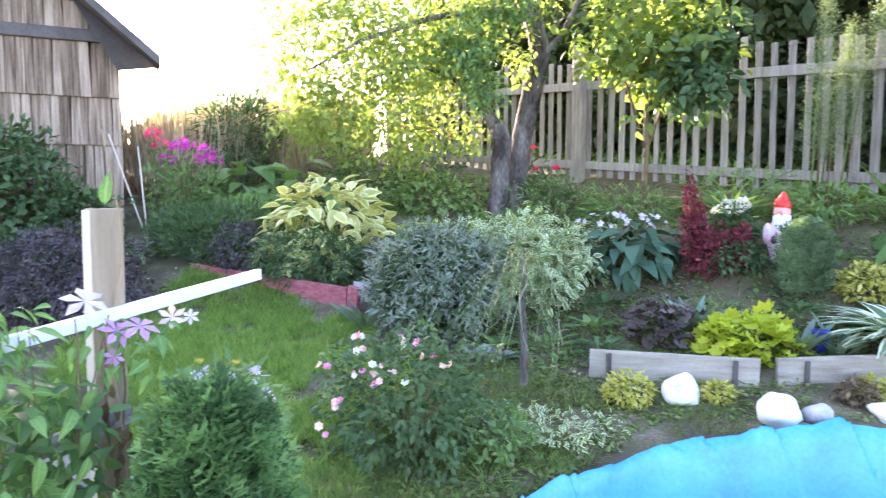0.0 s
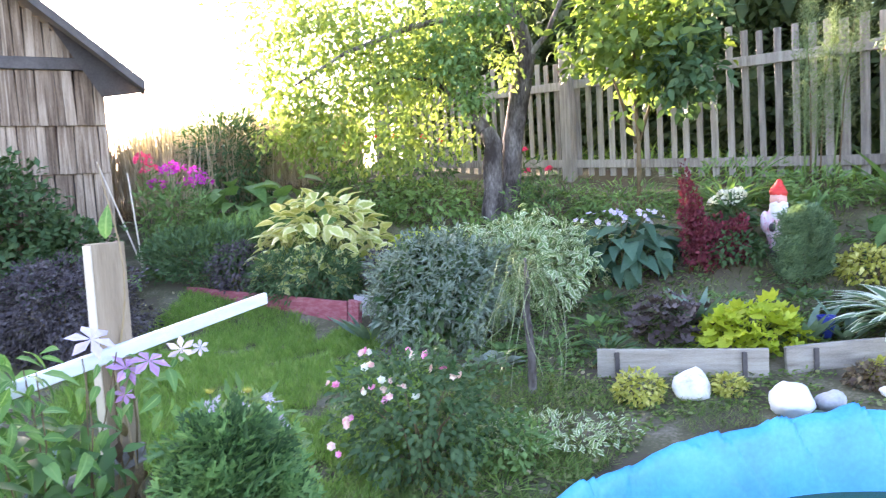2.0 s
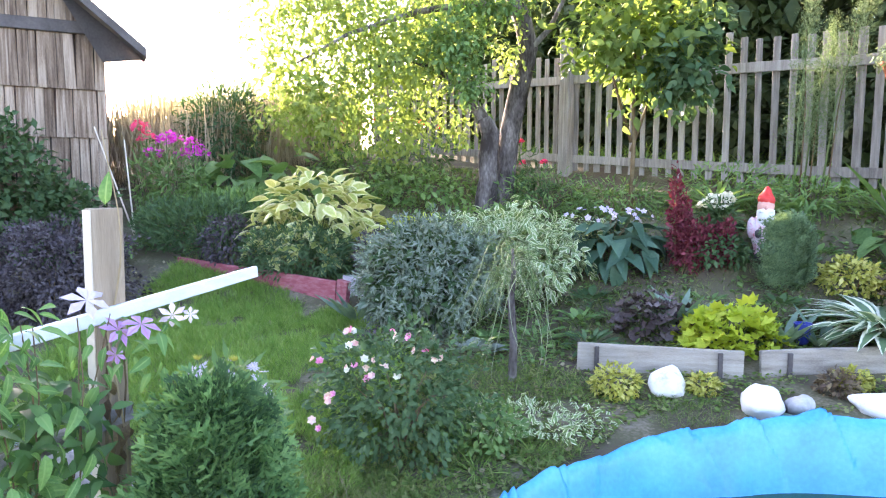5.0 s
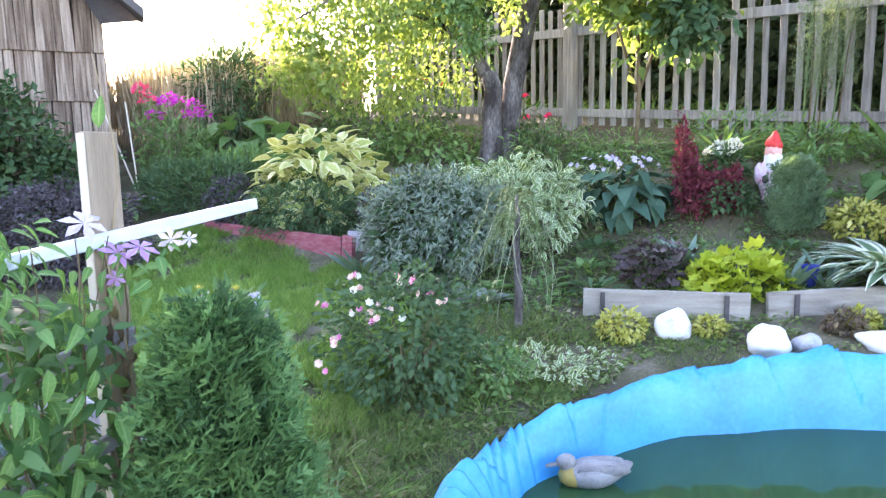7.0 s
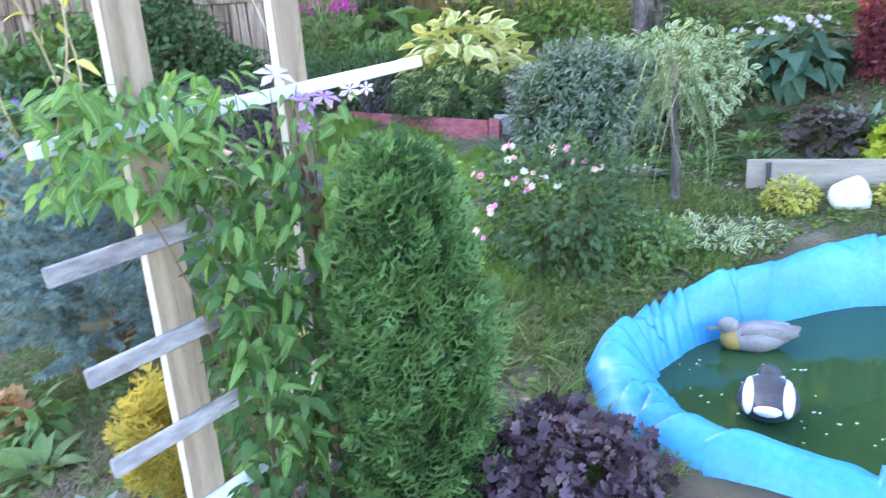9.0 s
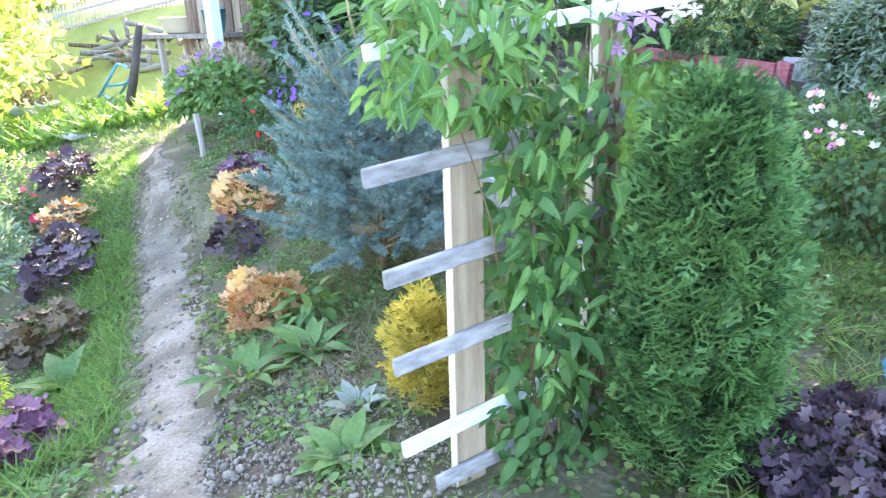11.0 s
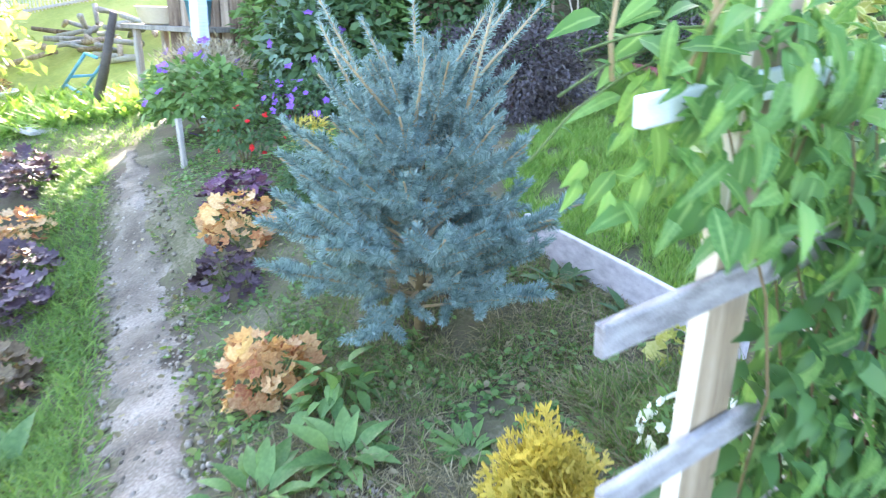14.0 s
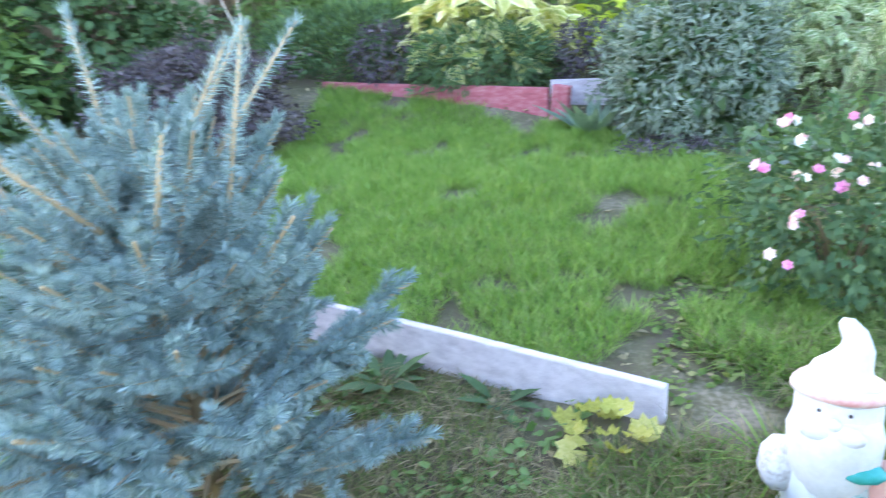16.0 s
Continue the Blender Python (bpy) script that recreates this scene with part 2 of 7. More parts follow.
BARBERRY = leaf_material("purple barberry leaf", ((0.1, (0.035, 0.029, 0.037)), (0.5, (0.08, 0.068, 0.08)), (0.9, (0.165, 0.148, 0.165))), 0.2, 0.6)
BRONZE = leaf_material("bronze brown leaf", ((0.1, (0.06, 0.04, 0.03)), (0.5, (0.14, 0.1, 0.06)), (0.9, (0.28, 0.22, 0.12))), 0.2, 0.5)
ORANGE = leaf_material("orange heuchera leaf", ((0.1, (0.3, 0.09, 0.05)), (0.4, (0.5, 0.28, 0.14)), (0.75, (0.68, 0.48, 0.27)), (0.95, (0.76, 0.62, 0.4))), 0.3, 0.5)
LIME = leaf_material("lime heuchera leaf", greens((0.3, 0.4, 0.03), (0.56, 0.62, 0.08)), 0.3, 0.5)
YELLOWLEAF = leaf_material("yellow green leaf", ((0.1, (0.22, 0.24, 0.04)), (0.5, (0.42, 0.42, 0.09)), (0.9, (0.6, 0.56, 0.22))), 0.3, 0.5)
CRIMSON = leaf_material("crimson plume", ((0.1, (0.08, 0.014, 0.025)), (0.5, (0.16, 0.03, 0.045)), (0.9, (0.25, 0.06, 0.08))), 0.2, 0.7)
GREYLEAF = leaf_material("woolly grey leaf", greens((0.16, 0.2, 0.155), (0.32, 0.36, 0.3)), 0.15, 0.8)
BLUEGREEN = leaf_material("blue green blade", greens((0.09, 0.16, 0.11), (0.22, 0.32, 0.24)), 0.25, 0.5)
P_WHITE = leaf_material("white petal", ((0.1, (0.7, 0.7, 0.68)), (0.9, (0.85, 0.85, 0.84))), 0.25, 0.6)
P_PINK = leaf_material("pale pink petal", ((0.1, (0.8, 0.45, 0.55)), (0.5, (0.84, 0.66, 0.7)), (0.9, (0.86, 0.78, 0.76))), 0.3, 0.6)
P_ROSE = leaf_material("rose pink petal", ((0.1, (0.75, 0.2, 0.5)), (0.9, (0.85, 0.5, 0.75))), 0.3, 0.6)
P_MAGENTA = leaf_material("magenta petal", ((0.1, (0.5, 0.02, 0.45)), (0.9, (0.72, 0.1, 0.62))), 0.3, 0.6)
P_RED = leaf_material("red petal", ((0.1, (0.6, 0.02, 0.03)), (0.9, (0.8, 0.08, 0.1))), 0.3, 0.6)
P_CRIMSONPINK = leaf_material("hot pink petal", ((0.1, (0.7, 0.04, 0.18)), (0.9, (0.85, 0.15, 0.3))), 0.3, 0.6)
P_LILAC = leaf_material("lilac petal", ((0.1, (0.42, 0.36, 0.53)), (0.9, (0.62, 0.57, 0.7))), 0.25, 0.6)
P_VIOLET = leaf_material("violet petal", ((0.1, (0.2, 0.07, 0.5)), (0.9, (0.36, 0.18, 0.68))), 0.3, 0.6)
P_CLEMATIS = leaf_material("mauve clematis petal", ((0.1, (0.38, 0.2, 0.5)), (0.9, (0.56, 0.38, 0.66))), 0.3, 0.6, vein=(0.5, 0.22, 0.45))
P_PALELILAC = leaf_material("pale lilac petal", ((0.1, (0.46, 0.4, 0.56)), (0.9, (0.62, 0.57, 0.7))), 0.3, 0.6)
YOUNG = leaf_material("young tree leaf", greens((0.085, 0.15, 0.035), (0.24, 0.32, 0.09)), 0.5, 0.5)
CONIFER = leaf_material("dark conifer spray", greens((0.07, 0.13, 0.07), (0.2, 0.3, 0.17)), 0.3, 0.6)
# darker copy of THUJA: paints the shade inside the crown
THUJA_SHADE = leaf_material("shaded inner thuja spray", greens((0.025, 0.075, 0.03), (0.09, 0.18, 0.07)), 0.22, 0.6)
P_YELLOW = leaf_material("yellow petal", ((0.1, (0.7, 0.5, 0.08)), (0.9, (0.85, 0.7, 0.25))), 0.3, 0.6)

# ---- building helpers ----
rng = np.random.default_rng(7)


def lerp_table(v, xs, ys):
    return float(np.interp(v, xs, ys))

def ground_height(x, y):
    """Height of the soil: a slope rising to the fence, a bank on its right, a fall to the path on its left."""
    z = lerp_table(y, (-30, -4, 0, 2, 2.7, 3.9, 4.7, 5.5, 6.1, 6.4, 8, 9.6, 12, 60), (-1.2, -0.1, 0, 0.05, 0.1, 0.2, 0.34, 0.4, 0.48, 0.64, 1.15, 1.85, 2.3, 3.0))
    side = lerp_table(x, (0.0, 2.2), (0, 1))
    z += side * lerp_table(y, (4.7, 5.2, 6.3, 7.0, 9.0), (0, 0.12, 0.4, 0.6, 0.1))
    fall = lerp_table(y, (0.7, 1.5, 2.35, 2.7, 4), (0.27, 0.2, 0.15, 0.06, 0))
    z -= fall * lerp_table(-x, (1, 4.2, 12), (0, 3.2, 3.6))
    z -= lerp_table(-x, (5, 11, 40), (0, 0.6, 2.0)) * lerp_table(y, (5, 9), (1, 0.35))
    return z


def thing(name, x, y, label, category, group="", z=None, turn=0.0):
    """An Empty on the ground that carries the parts of one thing."""
    ob = new(name)
    ob.empty_display_size = 0.1
    ob.matrix_world = pose(x, y, ground_height(x, y) if z is None else z, 0, 0, turn)
    return tagged(ob, label, category, group)


def mesh_of(name, verts, faces, material, uv=None, smooth=False):
    me = bpy.data.meshes.new(name)
    me.from_pydata(verts.tolist() if isinstance(verts, np.ndarray) else verts, [], faces.tolist() if isinstance(faces, np.ndarray) else faces)
    if uv is not None:
        layer = me.uv_layers.new(name="UVMap")
        loops = np.zeros(len(me.loops), dtype=np.int32)
        me.loops.foreach_get("vertex_index", loops)
        layer.data.foreach_set("uv", np.asarray(uv, dtype=np.float32)[loops].ravel())
    if smooth:
        me.polygons.foreach_set("use_smooth", [True] * len(me.polygons))
    me.materials.append(material)
    return me


def attach(name, me, parent, label="", m=None):
    ob = new(name, me)
    ob.parent = parent
    if m is not None:
        ob.matrix_basis = m
    return tagged(ob, label) if label else ob


def part(name, bm, material, parent, label="", smooth=False, m=None):
    me = bpy.data.meshes.new(name)
    bm.to_mesh(me)
    bm.free()
    if smooth:
        me.polygons.foreach_set("use_smooth", [True] * len(me.polygons))
    me.materials.append(material)
    return attach(name, me, parent, label, m)


def beam_bm(a, b, width, depth, up=(0, 0, 1), bevel=0.004, wobble=0.0):
    """A sawn board from a to b: width across, depth along 'up', softened edges, slight unevenness."""
    a, b, up = Vector(a), Vector(b), Vector(up)
    d = b - a
    y = d.normalized()
    z = (up - up.dot(y) * y).normalized()
    x = y.cross(z)
    bm = bmesh.new()
    rings = []
    n = 4 if wobble else 1
    for i in range(n + 1):
        c = a + d * (i / n)
        s = 1 + (rng.normal() * wobble if wobble else 0)
        rings.append([bm.verts.new(c + x * (sx * width / 2 * s) + z * (sz * depth / 2 * s)) for sx, sz in ((-1, -1), (1, -1), (1, 1), (-1, 1))])
    for r, q in zip(rings, rings[1:]):
        for i in range(4):
            bm.faces.new((r[i], r[(i + 1) % 4], q[(i + 1) % 4], q[i]))
    bm.faces.new(rings[0][::-1])
    bm.faces.new(rings[-1])
    if bevel:
        bmesh.ops.bevel(bm, geom=list(bm.edges), offset=bevel, segments=1, affect='EDGES')
    return bm


def tube(points, radii, sides=8, rough=0.0):
    """Verts and faces of a tapered tube along points."""
    pts = [Vector(p) for p in points]
    verts, faces = [], []
    for i, (p, r) in enumerate(zip(pts, radii)):
        d = (pts[min(i + 1, len(pts) - 1)] - pts[max(i - 1, 0)]).normalized()
        s = d.cross(Vector((0.31, 0.9, 0.17))).normalized()
        q = d.cross(s)
        for k in range(sides):
            a = 2 * math.pi * k / sides
            rr = r * (1 + (rng.normal() * rough if rough else 0))
            verts.append(tuple(p + (s * math.cos(a) + q * math.sin(a)) * rr))
    for i in range(len(pts) - 1):
        for k in range(sides):
            a, b = i * sides + k, i * sides + (k + 1) % sides
            faces.append((a, b, b + sides, a + sides))
    faces.append(tuple(range(sides))[::-1])
    faces.append(tuple(len(verts) - sides + k for k in range(sides)))
    return verts, faces


def tube_mesh(name, points, radii, material, sides=8, rough=0.0):
    v, f = tube(points, radii, sides, rough)
    return mesh_of(name, v, f, material, smooth=True)


def leaf(kind="ovate", n=4, fold=0.25, bend=0.3, width=0.5):
    """A leaf of length 1 along y, lying on z: verts, faces, uv."""
    prof = {"ovate": lambda t: math.sin(math.pi * t ** 0.75) ** 0.9, "lance": lambda t: math.sin(math.pi * t ** 0.85), "blade": lambda t: (1 - t) ** 0.5 * min(1, t * 8 + 0.5),
            "round": lambda t: math.sin(math.pi * min(1, max(0, t))) ** 0.5, "heart": lambda t: math.sin(math.pi * t ** 0.55) ** 0.85}[kind]
    v, f, uv = [], [], []
    for i in range(n + 1):
        t = i / n
        w = width / 2 * (prof(t) if 0 < t < 1 else 0.02)
        z = -bend * t * t
        v += [(-w, t, z + fold * w), (0, t, z), (w, t, z + fold * w)]
        uv += [(0, t), (0.5, t), (1, t)]
    for i in range(n):
        a = 3 * i
        f += [(a, a + 1, a + 4, a + 3), (a + 1, a + 2, a + 5, a + 4)]
    return np.array(v), f, np.array(uv)


def lobed_leaf(lobes=7, depth=0.22, cup=0.18, wave=0.07):
    """A round lobed leaf with its stalk end at the origin."""
    v, uv, f = [(0, 0.42, -0.03)], [(0.5, 0.5)], []
    n = lobes * 2
    for i in range(n + 1):
        a = math.radians(-160 + 320 * i / n)
        r = 0.5 * (1 - (depth if i % 2 == 0 else 0)) * (1 - 0.12 * abs(a) / math.pi)
        x, y = math.sin(a) * r, 0.42 + math.cos(a) * r
        v.append((x, y, cup * r + wave * (1 if i % 2 else -1)))
        uv.append((0.5 + x, y))
    for i in range(n):
        f.append((0, i + 2, i + 1))
    return np.array(v), f, np.array(uv)


def flower_shape(petals=5, width=0.7, cup=0.15, layers=1):
    """An open flower of diameter 1 facing z."""
    v, f, uv = [], [], []
    for k in range(layers):
        for p in range(petals):
            a = 2 * math.pi * (p + k * 0.5) / petals
            ca, sa, s = math.cos(a), math.sin(a), 0.5 * (1 - 0.3 * k)
            b = len(v)
            for x, y in ((0, 0), (-width / 2, 0.6), (0, 1), (width / 2, 0.6), (0, 0.55)):
                z = (cup + 0.35 * k) * y * y + (0.06 if x else 0)
                X, Y = x * s, y * s
                v.append((ca * X - sa * Y, sa * X + ca * Y, z * s + 0.03 * k))
                uv.append((0.5 + x / width, y))
            f += [(b, b + 4, b + 1), (b, b + 3, b + 4), (b + 1, b + 4, b + 2), (b + 4, b + 3, b + 2)]
    return np.array(v), f, np.array(uv)


def unit(a):
    return a / np.maximum(np.linalg.norm(a, axis=-1, keepdims=True), 1e-9)


def frames_of(pos, along, up, size):
    """4 x 4 matrices: y along, z near up, scaled."""
    y = unit(np.asarray(along, float))
    up = np.broadcast_to(np.asarray(up, float), y.shape)
    z = unit(up - (up * y).sum(-1, keepdims=True) * y + 1e-6)
    x = np.cross(y, z)
    m = np.zeros((len(y), 4, 4))
    s = np.broadcast_to(np.asarray(size, float), (len(y),))[:, None]
    m[:, :3, 0], m[:, :3, 1], m[:, :3, 2], m[:, :3, 3], m[:, 3, 3] = x * s, y * s, z * s, pos, 1
    return m


def scatter_mesh(name, shape, mats, material, smooth=False):
    """All copies of a shape in one mesh."""
    v, f, uv = shape
    n, k = len(mats), len(v)
    hv = np.concatenate([v, np.ones((k, 1))], 1)
    verts = np.einsum('nij,kj->nki', mats[:, :3, :], hv).reshape(-1, 3)
    counts = [len(q) for q in f]
    flat = np.concatenate([np.array(q) for q in f])
    loops = (flat[None] + (np.arange(n) * k)[:, None]).ravel().astype(np.int32)
    sizes = np.tile(counts, n).astype(np.int32)
    me = bpy.data.meshes.new(name)
    me.vertices.add(n * k)
    me.vertices.foreach_set("co", verts.astype(np.float32).ravel())
    me.loops.add(len(loops))
    me.loops.foreach_set("vertex_index", loops)
    me.polygons.add(len(sizes))
    me.polygons.foreach_set("loop_start", np.concatenate([[0], np.cumsum(sizes)[:-1]]).astype(np.int32))
    me.polygons.foreach_set("loop_total", sizes)
    if smooth:
        me.polygons.foreach_set("use_smooth", np.ones(len(sizes), dtype=bool))
    layer = me.uv_layers.new(name="UVMap")
    layer.data.foreach_set("uv", np.tile(uv[flat], (n, 1)).astype(np.float32).ravel())
    me.update()
    me.validate()
    me.materials.append(material)
    return me


def scatter(name, shape, mats, material, parent=None, label="", kind=""):
    ob = new(name, scatter_mesh(name, shape, mats, material))
    ob.parent = parent
    return tagged(ob, label, kind=kind)


def crown(n, centre, radii, size, shell=0.55, droop=0.2, upness=0.6, lump=0.25, low=-1.0, jitter=0.6):
    """Leaf frames over a lumpy ellipsoid, denser near its skin."""
    d = unit(rng.normal(size=(n, 3)))
    d = d[d[:, 2] > low]
    lumps = np.array([1 + lump * noise.noise(Vector(q * 2.3) + Vector(centre) * 3.1) + lump * 0.6 * noise.noise(Vector(q * 5.1) + Vector(centre)) for q in d])
    r = (shell + (1 - shell) * rng.random(len(d)) ** 0.5) * lumps
    pos = np.asarray(centre) + d * r[:, None] * np.asarray(radii)
    along = d + rng.normal(size=d.shape) * jitter + np.array([0, 0, -droop])
    up = np.array([0, 0, upness]) + d * 0.7 + rng.normal(size=d.shape) * 0.35
    return frames_of(pos, along, up, size * (0.65 + 0.7 * rng.random(len(d))))


def shrub(name, x, y, radii, n, shape, material, size, label, category="shrub", group="", z=None, lift=0.0, stems=4, stem_r=0.008, low=-0.6, turn=0.0, flowers=None, **kw):
    """A bush: stems from the ground and a leafy crown; flowers = (shape, material, count, size)."""
    t = thing(name, x, y, label, category, group, z)
    c = (0, 0, radii[2] * 0.8 + lift)
    scatter("foliage", shape, crown(n, c, radii, size, low=low, **kw), material, t)
    for k in range(stems):
        a = 2 * math.pi * (k + 0.3) / max(stems, 1)
        tip = (math.cos(a) * radii[0] * 0.6, math.sin(a) * radii[1] * 0.6, c[2] + radii[2] * 0.2)
        attach("stem", tube_mesh("stem", [(math.cos(a) * 0.02, math.sin(a) * 0.02, -0.05), (tip[0] * 0.4, tip[1] * 0.4, tip[2] * 0.6), tip], (stem_r, stem_r * 0.7, stem_r * 0.3), M_STEM, 5), t)
    if flowers:
        fs, fm, count, fsize = flowers
        put_flowers(t, fs, fm, count, fsize, c, radii)
    return t


def put_flowers(t, shape, material, count, size, c, radii, low=0.0, face=(0, -0.6, 0.5)):
    d = unit(rng.normal(size=(count, 3)) + np.array([0, -0.4, 0.5]))
    pos = np.asarray(c) + d * np.asarray(radii) * 1.04
    me = mesh_of("flower", *shape[:2], material, shape[2])
    for p, q in zip(pos, d):
        s = size * (0.7 + 0.6 * rng.random())
        nrm = Vector(q) + Vector(face) + Vector(rng.normal(size=3) * 0.4)
        attach("flower", me, t, m=Matrix.LocRotScale(Vector(p), nrm.to_track_quat('Z', 'Y'), (s, s, s)))


def rosette(name, x, y, n, shape, material, length, label, category="plant", group="", z=None, rise=(25, 75), spread=0.25, stalk=0.0, flop=0.0, radius=0.03, stalk_mat=None):
    """A clump of separate leaves that spring from one crown."""
    t = thing(name, x, y, label, category, group, z)
    me = mesh_of("leaf", shape[0], shape[1], material, shape[2], smooth=True)
    for k in range(n):
        a = 2.39996 * k + rng.normal() * 0.2
        f = (k + 0.5) / n
        el = radians(rise[1] + (rise[0] - rise[1]) * f + rng.normal() * 6)
        out = Vector((math.cos(a) * math.cos(el), math.sin(a) * math.cos(el), math.sin(el)))
        reach = stalk * (0.5 + 0.6 * f) * (0.8 + 0.4 * rng.random())
        base = Vector((math.cos(a), math.sin(a), 0)) * radius + out * reach
        along = Vector((math.cos(a), math.sin(a), math.sin(el - radians(flop) * (0.4 + f)))).normalized() + Vector(rng.normal(size=3) * 0.12)
        upv = Vector((-math.cos(a) * 0.4, -math.sin(a) * 0.4, 1)) + Vector(rng.normal(size=3) * 0.15)
        m = frames_of(np.array([base]), np.array([along]), np.array([upv]), length * (0.7 + 0.5 * rng.random()))[0]
        attach("leaf", me, t, m=Matrix(m.tolist()))
    if stalk:
        attach("stalk", stalk_bundle(n // 2, stalk, radius, rise, stalk_mat or M_GREENSTEM), t)["kind"] = "stuff"
    return t


def stalk_bundle(n, stalk, radius, rise, material):
    verts, faces = [], []
    for k in range(n):
        a, f = 2.39996 * k, (k + 0.5) / n
        el = radians(rise[1] + (rise[0] - rise[1]) * f)
        v, q = tube([(math.cos(a) * radius * 0.6, math.sin(a) * radius * 0.6, -0.03), (math.cos(a) * (radius + math.cos(el) * stalk * 0.8), math.sin(a) * (radius + math.cos(el) * stalk * 0.8), math.sin(el) * stalk * 0.8)], (0.003, 0.002), 4)
        faces += [tuple(i + len(verts) for i in g) for g in q]
        verts += v
    return mesh_of("stalk", verts, faces, material)


def mound(name, x, y, n, shape, material, length, radii, label, category="plant", group="", z=None, droop=0.5, rough=0.35):
    """A full domed clump of separate leaves, each on its own stalk."""
    t = thing(name, x, y, label, category, group, z)
    me = mesh_of("leaf", shape[0], shape[1], material, shape[2], smooth=True)
    R = np.asarray(radii, float)
    for k in range(n):
        c = 1 - 1.04 * (k + 0.5) / n
        a = 2.39996 * k + rng.normal() * 0.25
        q = math.sqrt(max(0, 1 - c * c))
        d = np.array([math.cos(a) * q, math.sin(a) * q, c])
        pos = d * R * (0.62 + 0.38 * rng.random()) + (0, 0, 0.02)
        along = np.array([math.cos(a), math.sin(a), 0.25 - droop * (1.2 - c)]) + rng.normal(size=3) * rough
        up = d * 0.8 + np.array([0, 0, 0.7]) + rng.normal(size=3) * rough
        m = frames_of(pos[None], along[None], up[None], length * (0.7 + 0.55 * rng.random()))[0]
        attach("leaf", me, t, m=Matrix(m.tolist()))
    attach("stalk", stalk_bundle(max(6, n // 3), float(R.mean()) * 0.9, 0.03, (15, 85), M_GREENSTEM), t)["kind"] = "stuff"
    return t


OVATE, LANCE, BLADE, ROUND, HEART = leaf("ovate"), leaf("lance", 3, 0.2, 0.25, 0.3), leaf("blade", 3, 0.1, 0.35, 0.06), leaf("round", 3, 0.2, 0.1, 0.8), leaf("heart", 5, 0.25, 0.45, 0.72)
SMALL = leaf("ovate", 2, 0.3, 0.2, 0.55)
IRISBLADE = leaf("lance", 5, 0.25, 0.1, 0.16)
NARROW = leaf("lance", 2, 0.2, 0.2, 0.22)
STRAP = leaf("lance", 6, 0.25, 0.7, 0.2)
HOSTALEAF = leaf("heart", 6, 0.3, 0.5, 0.6)
LOBED = lobed_leaf()
DAISY, FIVE, DOUBLE = flower_shape(9, 0.3, 0.05), flower_shape(5, 0.75, 0.1), flower_shape(6, 0.8, 0.5, 3)
CLEMATIS_F = flower_shape(6, 0.46, -0.22)

# ---- ground, path, pond ----
POND, POND_TURN, POND_A, POND_B = (1.9, 2.95), radians(20), 1.85, 1.0
WATER_Z = -0.05


def pond_bulge(a):
    """The outline's departure from an oval: a flattened shoulder by the lawn and a bump behind it."""
    a = (a + math.pi) % (2 * math.pi) - math.pi
    return lerp_table(a, (-3.142, -2.95, -2.5, -1.8, 0.8, 1.2, 1.5, 1.72, 1.95, 2.25, 2.6, 2.9, 3.142), (1.0, 1.02, 1.02, 1.0, 1.0, 0.98, 0.985, 1.02, 0.955, 0.93, 0.935, 0.965, 1.0))


def pond_point(a, r):
    """A point round the pond at angle a; r = 1 on the outer foot of the liner."""
    q = (a + math.pi) % (2 * math.pi) - math.pi
    r = 1 - (1 - r) * lerp_table(q, (1.5, 2.0, 2.8, 3.142), (1.0, 0.68, 0.68, 1.0)) if r > 0.7 else r
    w = (1 + 0.012 * math.sin(5 * a + 1) + 0.01 * math.sin(11 * a)) * pond_bulge(a)
    u, v = POND_A * r * w * math.cos(a), POND_B * r * w * math.sin(a) * (1 if math.sin(a) > 0 else 1.09)
    c, s = math.cos(POND_TURN), math.sin(POND_TURN)
    return POND[0] + u * c - v * s, POND[1] + u * s + v * c


def pond_radius(x, y):
    dx, dy = x - POND[0], y - POND[1]
    c, s = math.cos(POND_TURN), math.sin(POND_TURN)
    along, across = (dx * c + dy * s) / POND_A, (dy * c - dx * s) / POND_B
    across = across if across > 0 else across / 1.09
    return math.hypot(along, across) / pond_bulge(math.atan2(across, along))


def soil_height(x, y):
    z = ground_height(x, y) + 0.02 * noise.noise(Vector((x * 1.7, y * 1.7, 0))) + 0.008 * noise.noise(Vector((x * 7, y * 7, 3)))
    if pond_radius(x, y) < 0.955:
        z = min(z, -0.4)
    return z


xs = np.concatenate([-np.geomspace(400, 12.5, 24), np.arange(-12, 8, 0.1), np.geomspace(8.3, 400, 22)])
ys = np.concatenate([-np.geomspace(300, 3.3, 18), np.arange(-3, 13, 0.1), np.geomspace(13.3, 600, 24)])
gv = [(x, y, soil_height(x, y)) for y in ys for x in xs]
nx = len(xs)
gf = [(j * nx + i, j * nx + i + 1, (j + 1) * nx + i + 1, (j + 1) * nx + i) for j in range(len(ys) - 1) for i in range(nx - 1)]
tagged(new("ground", mesh_of("ground", gv, gf, M_SOIL, smooth=True)), "dark garden soil with moss and weeds", "ground", kind="structure")

PATH_LINE = [(2.6, -1.5), (0.9, -0.75), (-0.6, 0.1), (-2.0, 0.82), (-3.4, 1.55), (-5.0, 2.42), (-6.2, 3.15), (-7.2, 3.7)]


def path_point(t):
    k = min(int(t), len(PATH_LINE) - 2)
    a, b = Vector(PATH_LINE[k]), Vector(PATH_LINE[k + 1])
    d = (b - a).normalized()
    return a + (b - a) * (t - k), Vector((-d.y, d.x))


